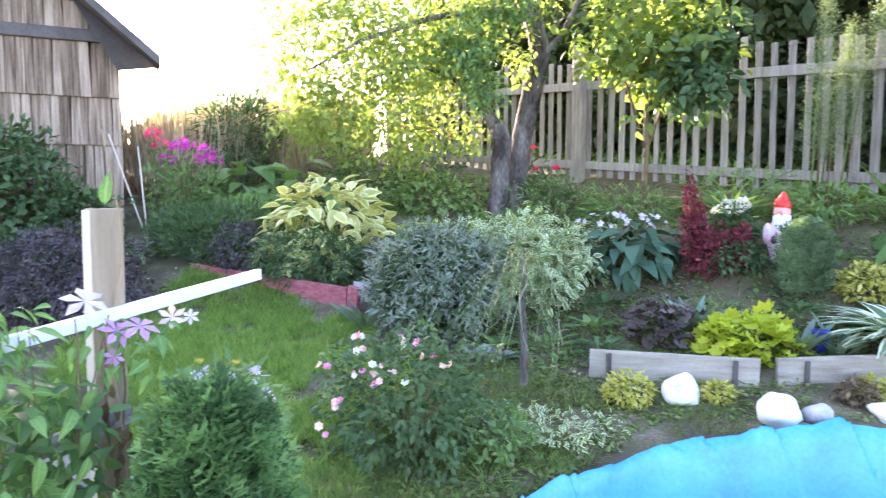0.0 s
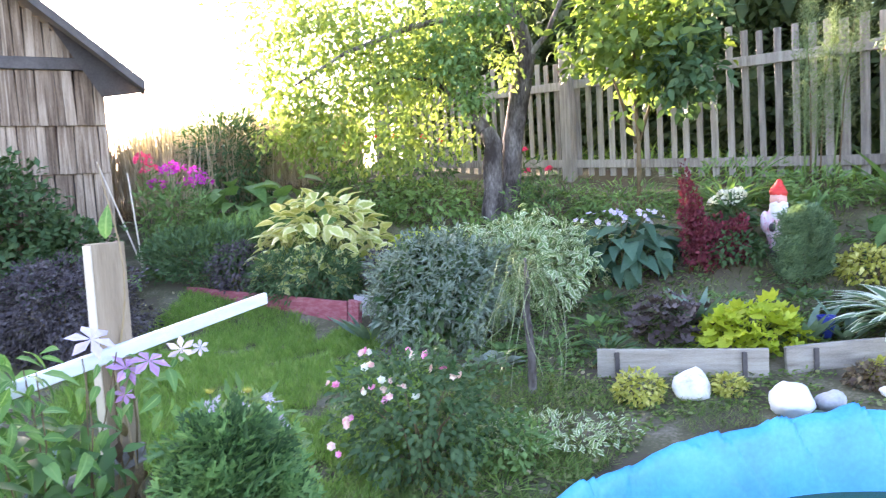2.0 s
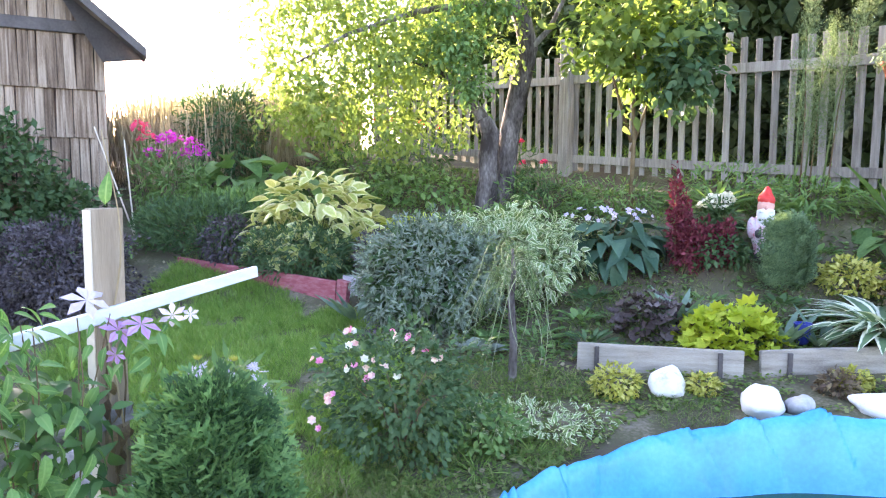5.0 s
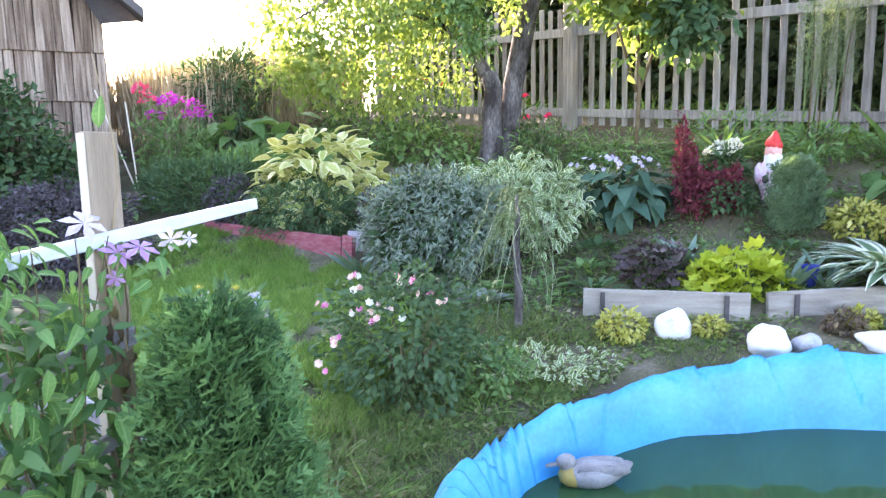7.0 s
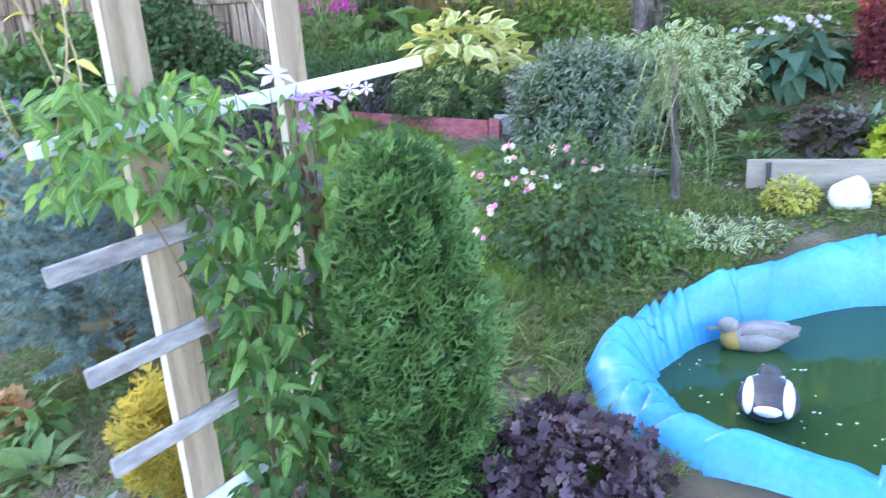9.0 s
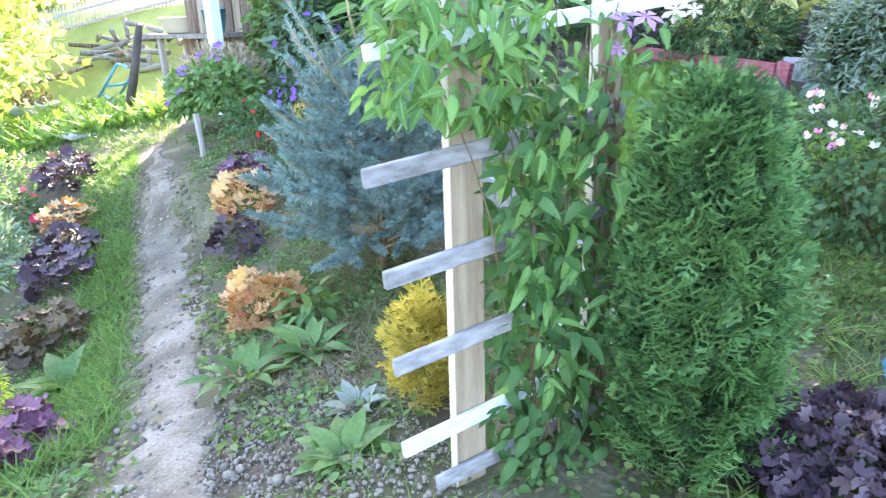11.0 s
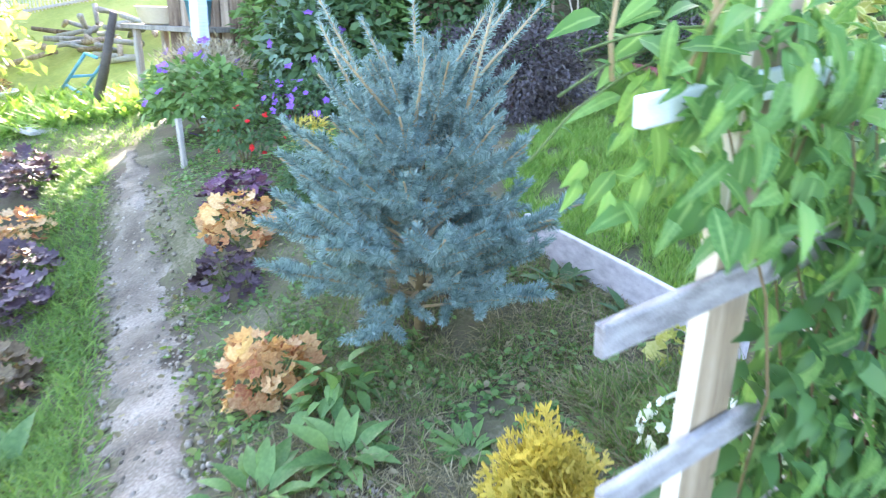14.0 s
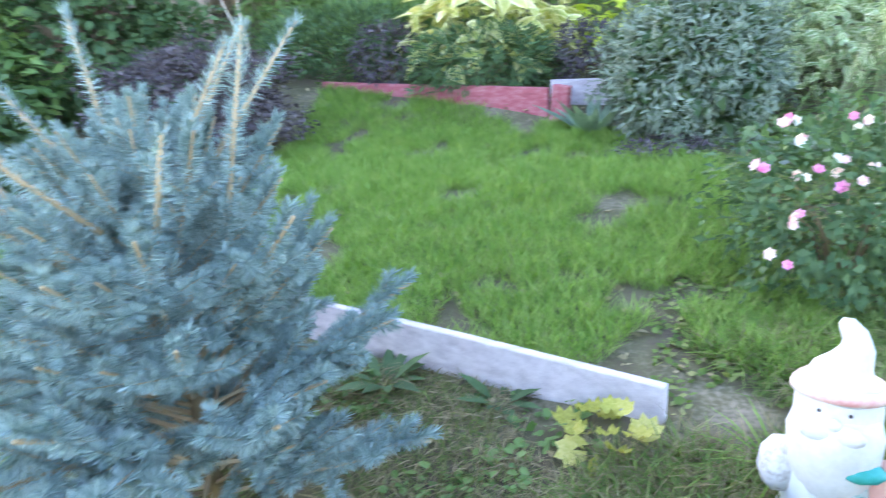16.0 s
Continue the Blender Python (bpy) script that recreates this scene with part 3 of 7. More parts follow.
pv, pf = [], []
steps = 420
for i in range(steps + 1):
    c, side = path_point(i / steps * (len(PATH_LINE) - 1.001))
    half = (0.2 + 0.13 * max(0, 1 - i / steps / 0.55)) * (1 - 0.75 * max(0, i / steps - 0.7) / 0.3)
    for k in range(7):
        u = (k - 3) / 3
        edge = half * (0.9 + 0.75 * noise.noise(Vector((c.x * 2.3, c.y * 2.3, 5 + (u > 0)))) + 0.5 * noise.noise(Vector((c.x * 11, c.y * 11, 7 + (u > 0))))) * u
        p = c + side * edge
        pv.append((p.x, p.y, soil_height(p.x, p.y) + 0.018 * (1 - abs(u) ** 3) - 0.008 * (abs(u) > 0.9) + 0.005 * noise.noise(Vector((p.x * 9, p.y * 9, 1))) + 0.004 * noise.noise(Vector((p.x * 31, p.y * 31, 1)))))
pf = [(i * 7 + k, i * 7 + k + 1, i * 7 + k + 8, i * 7 + k + 7) for i in range(steps) for k in range(6)]
tagged(new("path", mesh_of("path", pv, pf, M_PATH, smooth=True)), "pale trodden earth footpath with stones", "path", kind="structure")

# the liner: folds run over the rim into the water
lv, ND = [], 900
KEY_R = (1.03, 0.998, 0.98, 0.96, 0.935, 0.905, 0.88, 0.855, 0.83, 0.8, 0.74)
KEY_P = (-0.8, 0.35, 0.75, 0.95, 1.0, 0.9, 0.7, 0.48, 0.22, -0.1, -0.9)
RINGS = list(np.interp(np.linspace(0, 10, 27), range(11), KEY_R)) + [0.5, 0.02]
PROFILE = list(np.interp(np.linspace(0, 10, 27), range(11), KEY_P)) + [-1.7, -1.9]
# tucks: angle, width, slant over the rim, depth, where along the rim they fade
tucks = [(rng.uniform(0, 2 * math.pi) if k % 2 else rng.normal(3.0, 0.75), rng.uniform(0.05, 0.15), rng.uniform(-1.5, 1.5), rng.uniform(0.015, 0.05), rng.uniform(0.3, 1.0)) for k in range(50)]
for i in range(ND):
    a = 2 * math.pi * i / ND
    q = (a + math.pi) % (2 * math.pi) - math.pi
    ca, sa = math.cos(a), math.sin(a)
    far = max(0.0, sa)
    rim = 0.085 + 0.03 * far + 0.045 * noise.noise(Vector((ca * 2.6, sa * 2.6, 2))) - 0.02 * max(0, 1 - abs(q - 2.4) / 0.6)
    edge = ground_height(*pond_point(a, 1.0))
    for k, r in enumerate(RINGS):
        inward = min(1.0, k / 26)
        fold = 0.02 * noise.noise(Vector((ca * 5, sa * 5, r * 7)))
        fold += 0.01 * (0.35 - abs(noise.noise(Vector((ca * 9 + r * 5, sa * 9 - r * 6, 4)))) * 2)
        for ta, tw, slant, depth, fade in tucks:
            off = (a - ta - slant * (1 - r) + math.pi) % (2 * math.pi) - math.pi
            if abs(off) < tw:
                lap = 0.5 - 0.5 * math.cos(math.pi * (1 - abs(off) / tw))
                fold += depth * (lap ** 1.5 if off > 0 else -0.8 * lap ** 3) * max(0.0, 1 - abs(inward - fade) * 1.3)
        live = min(1.0, inward * 2.2) if k < 27 else 0.2
        x, y = pond_point(a, r + 0.16 * fold * live)
        p = PROFILE[k]
        z = edge + p * rim if inward < 0.4 else WATER_Z - 0.04 + (edge + rim - WATER_Z + 0.04) * max(0, p) + min(0, p) * 0.2
        lv.append((x, y, z + fold * live))
nr = len(RINGS)
lf = [(i * nr + k, i * nr + k + 1, (i + 1) % ND * nr + k + 1, (i + 1) % ND * nr + k) for i in range(ND) for k in range(nr - 1)]
pond = new("pond_liner", mesh_of("pond_liner", lv, lf, M_TARP, smooth=True))
tagged(pond, "crumpled bright blue plastic liner draped over the pond edge", "pond liner")

M_WATER, wnod, wl = nodes_of("green pond water")
wb = wnod["Principled BSDF"]
wb.inputs["Base Color"].default_value = (0.038, 0.095, 0.032, 1)
wb.inputs["Roughness"].default_value = 0.07
wb.inputs["IOR"].default_value = 1.33
wnz = wnod.new("ShaderNodeTexNoise")
wnz.inputs["Scale"].default_value = 3.0
wbp = wnod.new("ShaderNodeBump")
wbp.inputs["Strength"].default_value = 0.06
wl.new(wnz.outputs["Fac"], wbp.inputs["Height"])
wl.new(wbp.outputs[0], wb.inputs["Normal"])
wclear = wnod.new("ShaderNodeBsdfTransparent")
wclear.inputs[0].default_value = (0.25, 0.6, 0.42, 1)
wmix = wnod.new("ShaderNodeMixShader")
wmix.inputs[0].default_value = 0.2
wl.new(wb.outputs[0], wmix.inputs[1])
wl.new(wclear.outputs[0], wmix.inputs[2])
wl.new(wmix.outputs[0], wnod["Material Output"].inputs["Surface"])
wv = [(POND[0], POND[1], WATER_Z)] + [(*pond_point(2 * math.pi * i / 90, 0.88), WATER_Z) for i in range(90)]
tagged(new("water", mesh_of("water", wv, [(0, i + 1, (i + 1) % 90 + 1) for i in range(90)], M_WATER)), "still murky green pond water", "water", kind="structure")
# pale flat specks stand in for the whitish reflections on the water
specks = np.array([(*pond_point(rng.uniform(2.6, 3.9), rng.uniform(0.5, 0.78)), WATER_Z + 0.004) for _ in range(46)])
tagged(new("floating_petals", scatter_mesh("floating_petals", leaf("round", 2, 0.1, 0.0, 0.8), frames_of(specks, rng.normal(size=(46, 3)) * (1, 1, 0.02), (0, 0, 1), 0.014 * (0.5 + rng.random(46))), P_WHITE)), "tiny pale specks on the pond standing in for white reflections", "petals", kind="stuff")

# ---- fence and pole ----
FENCE_A, FENCE_B = Vector((-2.3, 11.85)), Vector((7.6, 4.95))
fence_dir = (FENCE_B - FENCE_A).normalized()
fence_len = (FENCE_B - FENCE_A).length


def fence_base(s):
    p = FENCE_A + fence_dir * s
    return p, lerp_table(s, (0, 3.8, 6.5, 9, 12), (2.2, 1.92, 1.72, 1.6, 1.5))


def fence_height(s):
    return lerp_table(s, (0, 3.9, 6, 12), (1.46, 1.53, 1.64, 1.64))


fence = thing("picket_fence", FENCE_A.x, FENCE_A.y, "weathered grey unpainted wooden picket fence on the bank", "fence", z=0)
fo = Vector((FENCE_A.x, FENCE_A.y, 0))
picket_me = {}
front = Vector((fence_dir.y, -fence_dir.x))
if front.y > 0:
    front = -front
s = 0.05
while s < fence_len:
    p, z = fence_base(s)
    h = fence_height(s) + rng.normal() * 0.03
    lean = rng.normal() * 0.012
    a = Vector((p.x, p.y, z - 0.02)) - fo
    b = a + Vector((fence_dir.x * lean, fence_dir.y * lean, h))
    bm = beam_bm(a, b, 0.075 + rng.normal() * 0.006, 0.02, (front.x, front.y, 0), 0.003)
    part("picket", bm, M_PATHWOOD, fence)
    s += 0.166 + rng.normal() * 0.01
for upper in (False, True):
    for i in range(5):
        s0, s1 = fence_len * i / 5, fence_len * (i + 1) / 5
        (p0, z0), (p1, z1) = fence_base(s0), fence_base(s1)
        off = front * (0.035 if upper else 0.03)
        z0, z1 = (z0 + fence_height(s0) - 0.36, z1 + fence_height(s1) - 0.36) if upper else (z0 + 0.14, z1 + 0.14)
        part("rail", beam_bm(Vector((p0.x + off.x, p0.y + off.y, z0)) - fo, Vector((p1.x + off.x, p1.y + off.y, z1)) - fo, 0.035, 0.11, (0, 0, 1), 0.004, 0.03), M_PATHWOOD, fence)
for s in (0.3, 4.02, 11.2):
    p, z = fence_base(s)
    q = Vector((p.x, p.y, 0)) + Vector((front.x, front.y, 0)) * 0.09
    part("post", beam_bm(Vector((q.x, q.y, z - 0.4)) - fo, Vector((q.x + 0.01, q.y, z + 1.72)) - fo, 0.16, 0.15, (front.x, front.y, 0), 0.012, 0.02), M_PATHWOOD, fence)

pole = thing("wooden_pole", 4.0, 7.03, "tall weathered grey round log pole in the flower bed", "pole", z=1.42)
attach("log", tube_mesh("log", [(0, 0, -0.4), (0.0, 0, 0.9), (0.015, 0, 2.0), (0.0, 0.0, 3.6)], (0.128, 0.122, 0.118, 0.112), M_PATHWOOD, 20, 0.02), pole)
basket = thing("hanging_planter", 3.94, 6.86, "terracotta wall planter with trailing pale plants on the pole", "planter", z=2.62)
bm = bmesh.new()
prof = [(0.0, 0.0), (0.13, 0.0), (0.15, 0.03), (0.19, 0.17), (0.205, 0.18), (0.205, 0.21), (0.185, 0.21), (0.17, 0.16), (0.0, 0.15)]
rings = [[bm.verts.new((r * math.cos(2 * math.pi * k / 24), r * math.sin(2 * math.pi * k / 24), z)) for k in range(24)] for r, z in prof[1:-1]]
for r0, r1 in zip(rings, rings[1:]):
    for k in range(24):
        bm.faces.new((r0[k], r0[(k + 1) % 24], r1[(k + 1) % 24], r1[k]))
bm.faces.new(rings[0][::-1])
bm.faces.new(rings[-1])
part("pot", bm, M_TERRACOTTA, basket, smooth=True)
scatter("trailing_plant", SMALL, crown(900, (0, 0, 0.25), (0.27, 0.25, 0.13), 0.04, low=-0.8, droop=0.6), FEATHER, basket)
scatter("hanging_shoot", SMALL, crown(160, (0.08, -0.1, 0.08), (0.22, 0.16, 0.22), 0.03, droop=1.2), FEATHER, basket, kind="stuff")

# ---- shed ----
SHED_R, SHED_L = Vector((-4.75, 7.9)), Vector((-8.6, 5.2))
sd = (SHED_L - SHED_R).normalized()
back = Vector((-sd.y, sd.x))
if back.y < 0:
    back = -back
shed_w, shed_d, EAVE, RIDGE = (SHED_L - SHED_R).length, 4.0, 3.58, 5.6
shed = thing("shed", SHED_R.x, SHED_R.y, "old weathered plank shed with a steep dark roof", "shed", z=0)
so = Vector((SHED_R.x, SHED_R.y, 0))


def shed_at(u, v, z):
    p = SHED_R + sd * u + back * v
    return Vector((p.x, p.y, z)) - so


def roof_z(u):
    return EAVE + (RIDGE - EAVE) * (1 - abs(u - shed_w / 2) / (shed_w / 2))


for z0, z1, proud in ((0.3, 2.3, 0.0), (2.25, 2.88, 0.03), (2.83, 3.5, 0.06), (3.62, 9.0, 0.065)):
    u = 0.0
    while u < shed_w - 0.02:
        w = max(0.05, 0.092 + rng.normal() * 0.02)
        top = min(z1, roof_z(min(max(u + w / 2, 0.02), shed_w)) - 0.02) + rng.normal() * 0.012 * (z1 < 9)
        if top > z0 + 0.1:
            part("plank", beam_bm(shed_at(u + w / 2, -proud, z0), shed_at(u + w / 2 + rng.normal() * 0.008, -proud, top), w - 0.006, 0.022, (back.x, back.y, 0), 0.003), M_SHED, shed)
        u += w
# dark sheet added behind the planks so their gaps show no sky
bm = bmesh.new()
bm.faces.new([bm.verts.new(shed_at(u, 0.035, z)) for u, z in ((0.03, 0.3), (shed_w - 0.03, 0.3), (shed_w - 0.03, EAVE), (shed_w / 2, RIDGE), (0.03, EAVE))])
bmesh.ops.solidify(bm, geom=list(bm.faces), thickness=0.02)
part("inner_lining", bm, M_DARKWOOD, shed)
# dark boards added in place of the shaded soffit under the overhang
for ua in (-0.45, shed_w + 0.45):
    ub = 0.02 if ua < 0 else shed_w - 0.02
    zt = roof_z(0) - (RIDGE - EAVE) / (shed_w / 2) * 0.45
    bm = bmesh.new()
    face = bm.faces.new([bm.verts.new(shed_at(u, -0.3, z)) for u, z in ((ua, zt + 0.01), (ub, zt - 0.06), (ub + (0.5 if ua < 0 else -0.5), EAVE + 0.42), (ub, EAVE + 0.01))])
    bmesh.ops.solidify(bm, geom=[face], thickness=0.03)
    part("eave_board", bm, M_DARKWOOD, shed, "dark upright board standing in for the shaded soffit")
part("tie_beam", beam_bm(shed_at(0.1, -0.06, 3.56), shed_at(shed_w, -0.06, 3.56), 0.1, 0.15, (0, 0, 1), 0.01, 0.03), M_DARKWOOD, shed)
for u0, u1 in ((0.02, 0.02), (shed_w, shed_w)):
    part("side_wall", beam_bm(shed_at(u0, 0.03, 1.7), shed_at(u1, shed_d, 1.7), 0.05, 3.4, (0, 0, 1), 0), M_SHED, shed)
part("rear_wall", beam_bm(shed_at(0.05, shed_d, 1.8), shed_at(shed_w - 0.05, shed_d, 1.8), 0.05, 3.5, (0, 0, 1), 0), M_SHED, shed)
for sgn in (0, 1):
    ue = -0.45 if sgn == 0 else shed_w + 0.45
    ze = roof_z(0) - (RIDGE - EAVE) / (shed_w / 2) * 0.45
    bm = bmesh.new()
    uw = 0.0 if sgn == 0 else shed_w
    low = [shed_at(ue, -0.5, ze), shed_at(ue, -0.12, ze), shed_at(uw, 0.2, EAVE), shed_at(uw, shed_d + 0.3, EAVE), shed_at(shed_w / 2, shed_d + 0.3, RIDGE), shed_at(shed_w / 2, -0.5, RIDGE)]
    a = [bm.verts.new(q) for q in low]
    b = [bm.verts.new(q + Vector((0, 0, 0.12))) for q in low]
    for i in range(6):
        bm.faces.new((a[i], a[(i + 1) % 6], b[(i + 1) % 6], b[i]))
    bm.faces.new(a[::-1])
    bm.faces.new(b)
    bmesh.ops.recalc_face_normals(bm, faces=list(bm.faces))
    part("roof", bm, M_DARKWOOD, shed)

# ---- trellis ----
trellis = thing("trellis", -0.73, 1.03, "garden trellis of pale posts with grey and white slats", "trellis", z=0)
to = Vector((-0.73, 1.03, 0))
bar_dir = Vector((0.305, 0.954, 0.0))
nrm = Vector((bar_dir.y, -bar_dir.x, 0))


def on_trellis(u, z, off=0.0):
    return bar_dir * u + nrm * off + Vector((0, 0, z))


for u, lean, top in ((0.05, 0.02, 1.68), (0.545, 0.015, 1.62)):
    part("post", beam_bm(on_trellis(u, -0.2), on_trellis(u + lean, top), 0.1, 0.028, nrm, 0.003, 0.015), M_POST, trellis)
    part("post_edge", beam_bm(on_trellis(u - 0.053, -0.1), on_trellis(u + lean - 0.053, top - 0.004), 0.004, 0.03, nrm, 0.001), M_CREAM, trellis, "pale sawn edge of the post")
SLATS = ((1.27, 1.385, -0.21, 1.13, True), (0.995, 1.09, -0.235, 0.6, False), (0.735, 0.82, -0.2, 0.6, False), (0.49, 0.575, -0.19, 0.6, False), (0.235, 0.33, -0.18, 0.61, True), (0.08, 0.13, -0.08, 0.7, False))
for z0, z1, u0, u1, white in SLATS:
    a, b = on_trellis(u0, z0, 0.026), on_trellis(u1, z0 + (z1 - z0) * (u1 - u0) / 1.34, 0.026)
    part("slat", beam_bm(a, b, 0.018, 0.038 if white and z0 > 1 else 0.048, (0, 0, 1), 0.003, 0.02), M_WHITE if white else M_SLAT, trellis, "white painted slat" if white else "grey weathered slat")

# ---- bed boards ----


def bed_board(name, a, b, height, thick, material, label, stakes=()):
    o = thing(name, a[0], a[1], label, "bed edging", "bed edging boards", z=0)
    oo = Vector((a[0], a[1], 0))
    za, zb = a[2], b[2]
    part("board", beam_bm(Vector((a[0], a[1], za)) - oo, Vector((b[0], b[1], zb)) - oo, thick, height, (0, 0, 1), 0.004, 0.02), material, o)
    for f in stakes:
        x, y, z = (a[i] + (b[i] - a[i]) * f for i in range(3))
        part("stake", beam_bm(Vector((x, y - thick / 2 - 0.014, z - height)) - oo, Vector((x, y - thick / 2 - 0.014, z + height * 0.42)) - oo, 0.03, 0.02, (0, 1, 0), 0.002), M_DARKWOOD, o)
    return o


bed_board("bed_board", (0.89, 4.8, 0.46), (2.02, 4.77, 0.44), 0.2, 0.035, M_BOARD, "weathered grey plank edging a raised flower bed", (0.12, 0.86))
bed_board("bed_board", (2.14, 4.8, 0.43), (3.75, 4.98, 0.5), 0.22, 0.035, M_BOARD, "weathered grey plank edging a raised flower bed", (0.12, 0.86))
bed_board("bed_board", (3.77, 4.99, 0.52), (5.2, 5.2, 0.56), 0.22, 0.035, M_BOARD, "weathered grey plank edging a raised flower bed", (0.12, 0.86))
bed_board("red_bed_board", (-3.35, 6.98, 0.76), (-1.32, 6.22, 0.64), 0.24, 0.04, M_RED, "faded red painted board edging the lawn bed")
bed_board("red_bed_board", (-1.29, 6.18, 0.65), (-1.17, 6.1, 0.63), 0.28, 0.05, M_RED, "short red painted corner board of the lawn bed")
bed_board("bed_board", (-1.3, 6.4, 0.7), (0.2, 5.95, 0.66), 0.2, 0.035, M_LILACWOOD, "pale grey board behind the round shrub")
bed_board("lawn_board", (-2.35, 3.35, 0.19), (-0.97, 2.7, 0.14), 0.2, 0.035, M_LILACWOOD, "pale painted board edging the lawn")


def boulder(name, x, y, r, material, label, seed):
    bm = bmesh.new()
    bmesh.ops.create_icosphere(bm, subdivisions=3, radius=1)
    for v in bm.verts:
        k = 1 + 0.28 * noise.noise(v.co * 1.2 + Vector((seed * 7, 0, 0))) + 0.1 * noise.noise(v.co * 3.4 + Vector((seed, 5, 0)))
        v.co = Vector((v.co.x * r[0], v.co.y * r[1], v.co.z * r[2])) * k
    o = tagged(new(name, bpy.data.meshes.new(name)), label, "stone", "white edging stones")
    bm.to_mesh(o.data)
    bm.free()
    o.data.materials.append(material)
    o.data.polygons.foreach_set("use_smooth", [True] * len(o.data.polygons))
    o.matrix_world = pose(x, y, ground_height(x, y) + r[2] * 0.6, 0, 0, seed * 40)
    return o


boulder("stone", 1.47, 4.5, (0.13, 0.11, 0.11), M_STONE, "white limewashed rounded stone by the pond", 1)
boulder("stone", 2.0, 4.28, (0.17, 0.13, 0.11), M_STONE, "large white limewashed stone by the pond", 2)
boulder("stone", 2.22, 4.27, (0.09, 0.08, 0.08), M_ROCK, "grey broken rock beside the white stone", 3)
boulder("stone", 2.72, 4.33, (0.17, 0.12, 0.08), M_STONE, "flat white limewashed stone by the pond", 4)
boulder("stone", 3.4, 4.45, (0.16, 0.13, 0.13), M_STONE, "white limewashed rounded stone by the pond", 5)

# ---- grass ----


def in_poly(x, y, poly):
    inside, j = np.zeros(len(x), bool), len(poly) - 1
    for i in range(len(poly)):
        (xi, yi), (xj, yj) = poly[i], poly[j]
        hit = ((yi > y) != (yj > y)) & (x < (xj - xi) * (y - yi) / (yj - yi + 1e-9) + xi)
        inside ^= hit
        j = i
    return inside


def path_distance(x, y):
    best = np.full(len(x), 1e9)
    for a, b in zip(PATH_LINE, PATH_LINE[1:]):
        a, b = np.array(a), np.array(b)
        d = b - a
        t = np.clip(((x - a[0]) * d[0] + (y - a[1]) * d[1]) / (d @ d), 0, 1)
        best = np.minimum(best, np.hypot(x - a[0] - t * d[0], y - a[1] - t * d[1]))
    return best


def turf(name, poly, n, height, material, label, patch=0.0, width=1.0, bare=0.24, lean=0.5):
    px, py = np.array(poly).T
    x, y = rng.uniform(px.min(), px.max(), n), rng.uniform(py.min(), py.max(), n)
    keep = in_poly(x, y, poly) & (path_distance(x, y) > bare)
    x, y = x[keep], y[keep]
    if patch:
        k = np.array([noise.noise(Vector((a * 1.6, b * 1.6, 9))) + 0.5 * noise.noise(Vector((a * 5, b * 5, 4))) for a, b in zip(x, y)])
        x, y = x[k > patch], y[k > patch]
    keep = np.array([pond_radius(a, b) > 1.0 for a, b in zip(x, y)])
    x, y = x[keep], y[keep]
    pos = np.stack([x, y, [soil_height(a, b) - 0.005 for a, b in zip(x, y)]], 1)
    ang = rng.uniform(0, 2 * math.pi, len(x))
    along = np.stack([np.cos(ang) * lean, np.sin(ang) * lean, 0.9 + 0 * ang], 1) + rng.normal(size=(len(x), 3)) * 0.5 * lean
    up = np.stack([-np.cos(ang), -np.sin(ang), 0.5 + 0 * ang], 1)
    blade = leaf("blade", 2, 0.1, lean, 0.085 * width)
    return tagged(new(name, scatter_mesh(name, blade, frames_of(pos, along, up, height * (0.5 + rng.random(len(x)))), material)), label, "grass", kind="stuff")


LAWN = [(-2.3, 3.42), (-0.95, 2.78), (-0.3, 3.0), (-0.35, 5.0), (-0.9, 5.9), (-1.25, 6.1), (-3.3, 6.9), (-3.4, 5.0), (-2.9, 4.0)]
turf("lawn", LAWN, 150000, 0.09, GRASS, "bright green patchy mown lawn grass", -0.28, 0.7, lean=0.36)
turf("pond_edge_grass", [(0.4, 3.3), (0.8, 3.6), (1.25, 4.0), (2.1, 4.15), (2.1, 4.35), (1.2, 4.4), (0.6, 4.05)], 12000, 0.05, ROUGH_GRASS, "short grass and clover at the pond edge", -0.05)
turf("rough_grass", [(-0.95, 2.7), (-0.35, 1.9), (0.0, 1.2), (0.6, 1.8), (0.1, 2.4), (0.5, 3.2), (1.3, 4.2), (0.9, 4.7), (-0.3, 5.1)], 46000, 0.07, ROUGH_GRASS, "rough grass and clover beside the pond", -0.25)
turf("dry_grass", [(-2.9, 2.9), (-2.3, 1.2), (-1.2, 1.3), (-0.4, 1.6), (-0.9, 2.7), (-2.2, 3.3)], 44000, 0.06, DRY_GRASS, "sparse dry brown grass under the spruce", -0.3, lean=0.8)
turf("spruce_grass", [(-3.5, 2.9), (-3.2, 2.0), (-2.3, 1.7), (-1.5, 2.0), (-1.1, 2.6), (-2.2, 3.3)], 26000, 0.05, ROUGH_GRASS, "mossy green grass under the spruce", -0.15)
turf("gnome_grass", [(-1.5, 2.2), (-0.9, 1.7), (-0.2, 1.9), (-0.1, 2.6), (-0.4, 3.3), (-0.95, 3.0), (-1.1, 2.6)], 26000, 0.09, DRY_GRASS, "long dry grass strands round the gnome", -0.25, 0.6, lean=0.8)
turf("gnome_tufts", [(-1.5, 2.2), (-0.9, 1.7), (-0.2, 1.9), (-0.1, 2.6), (-0.4, 3.3), (-0.95, 3.0), (-1.1, 2.6)], 26000, 0.085, ROUGH_GRASS, "green grass tufts round the gnome", -0.1, 0.9)
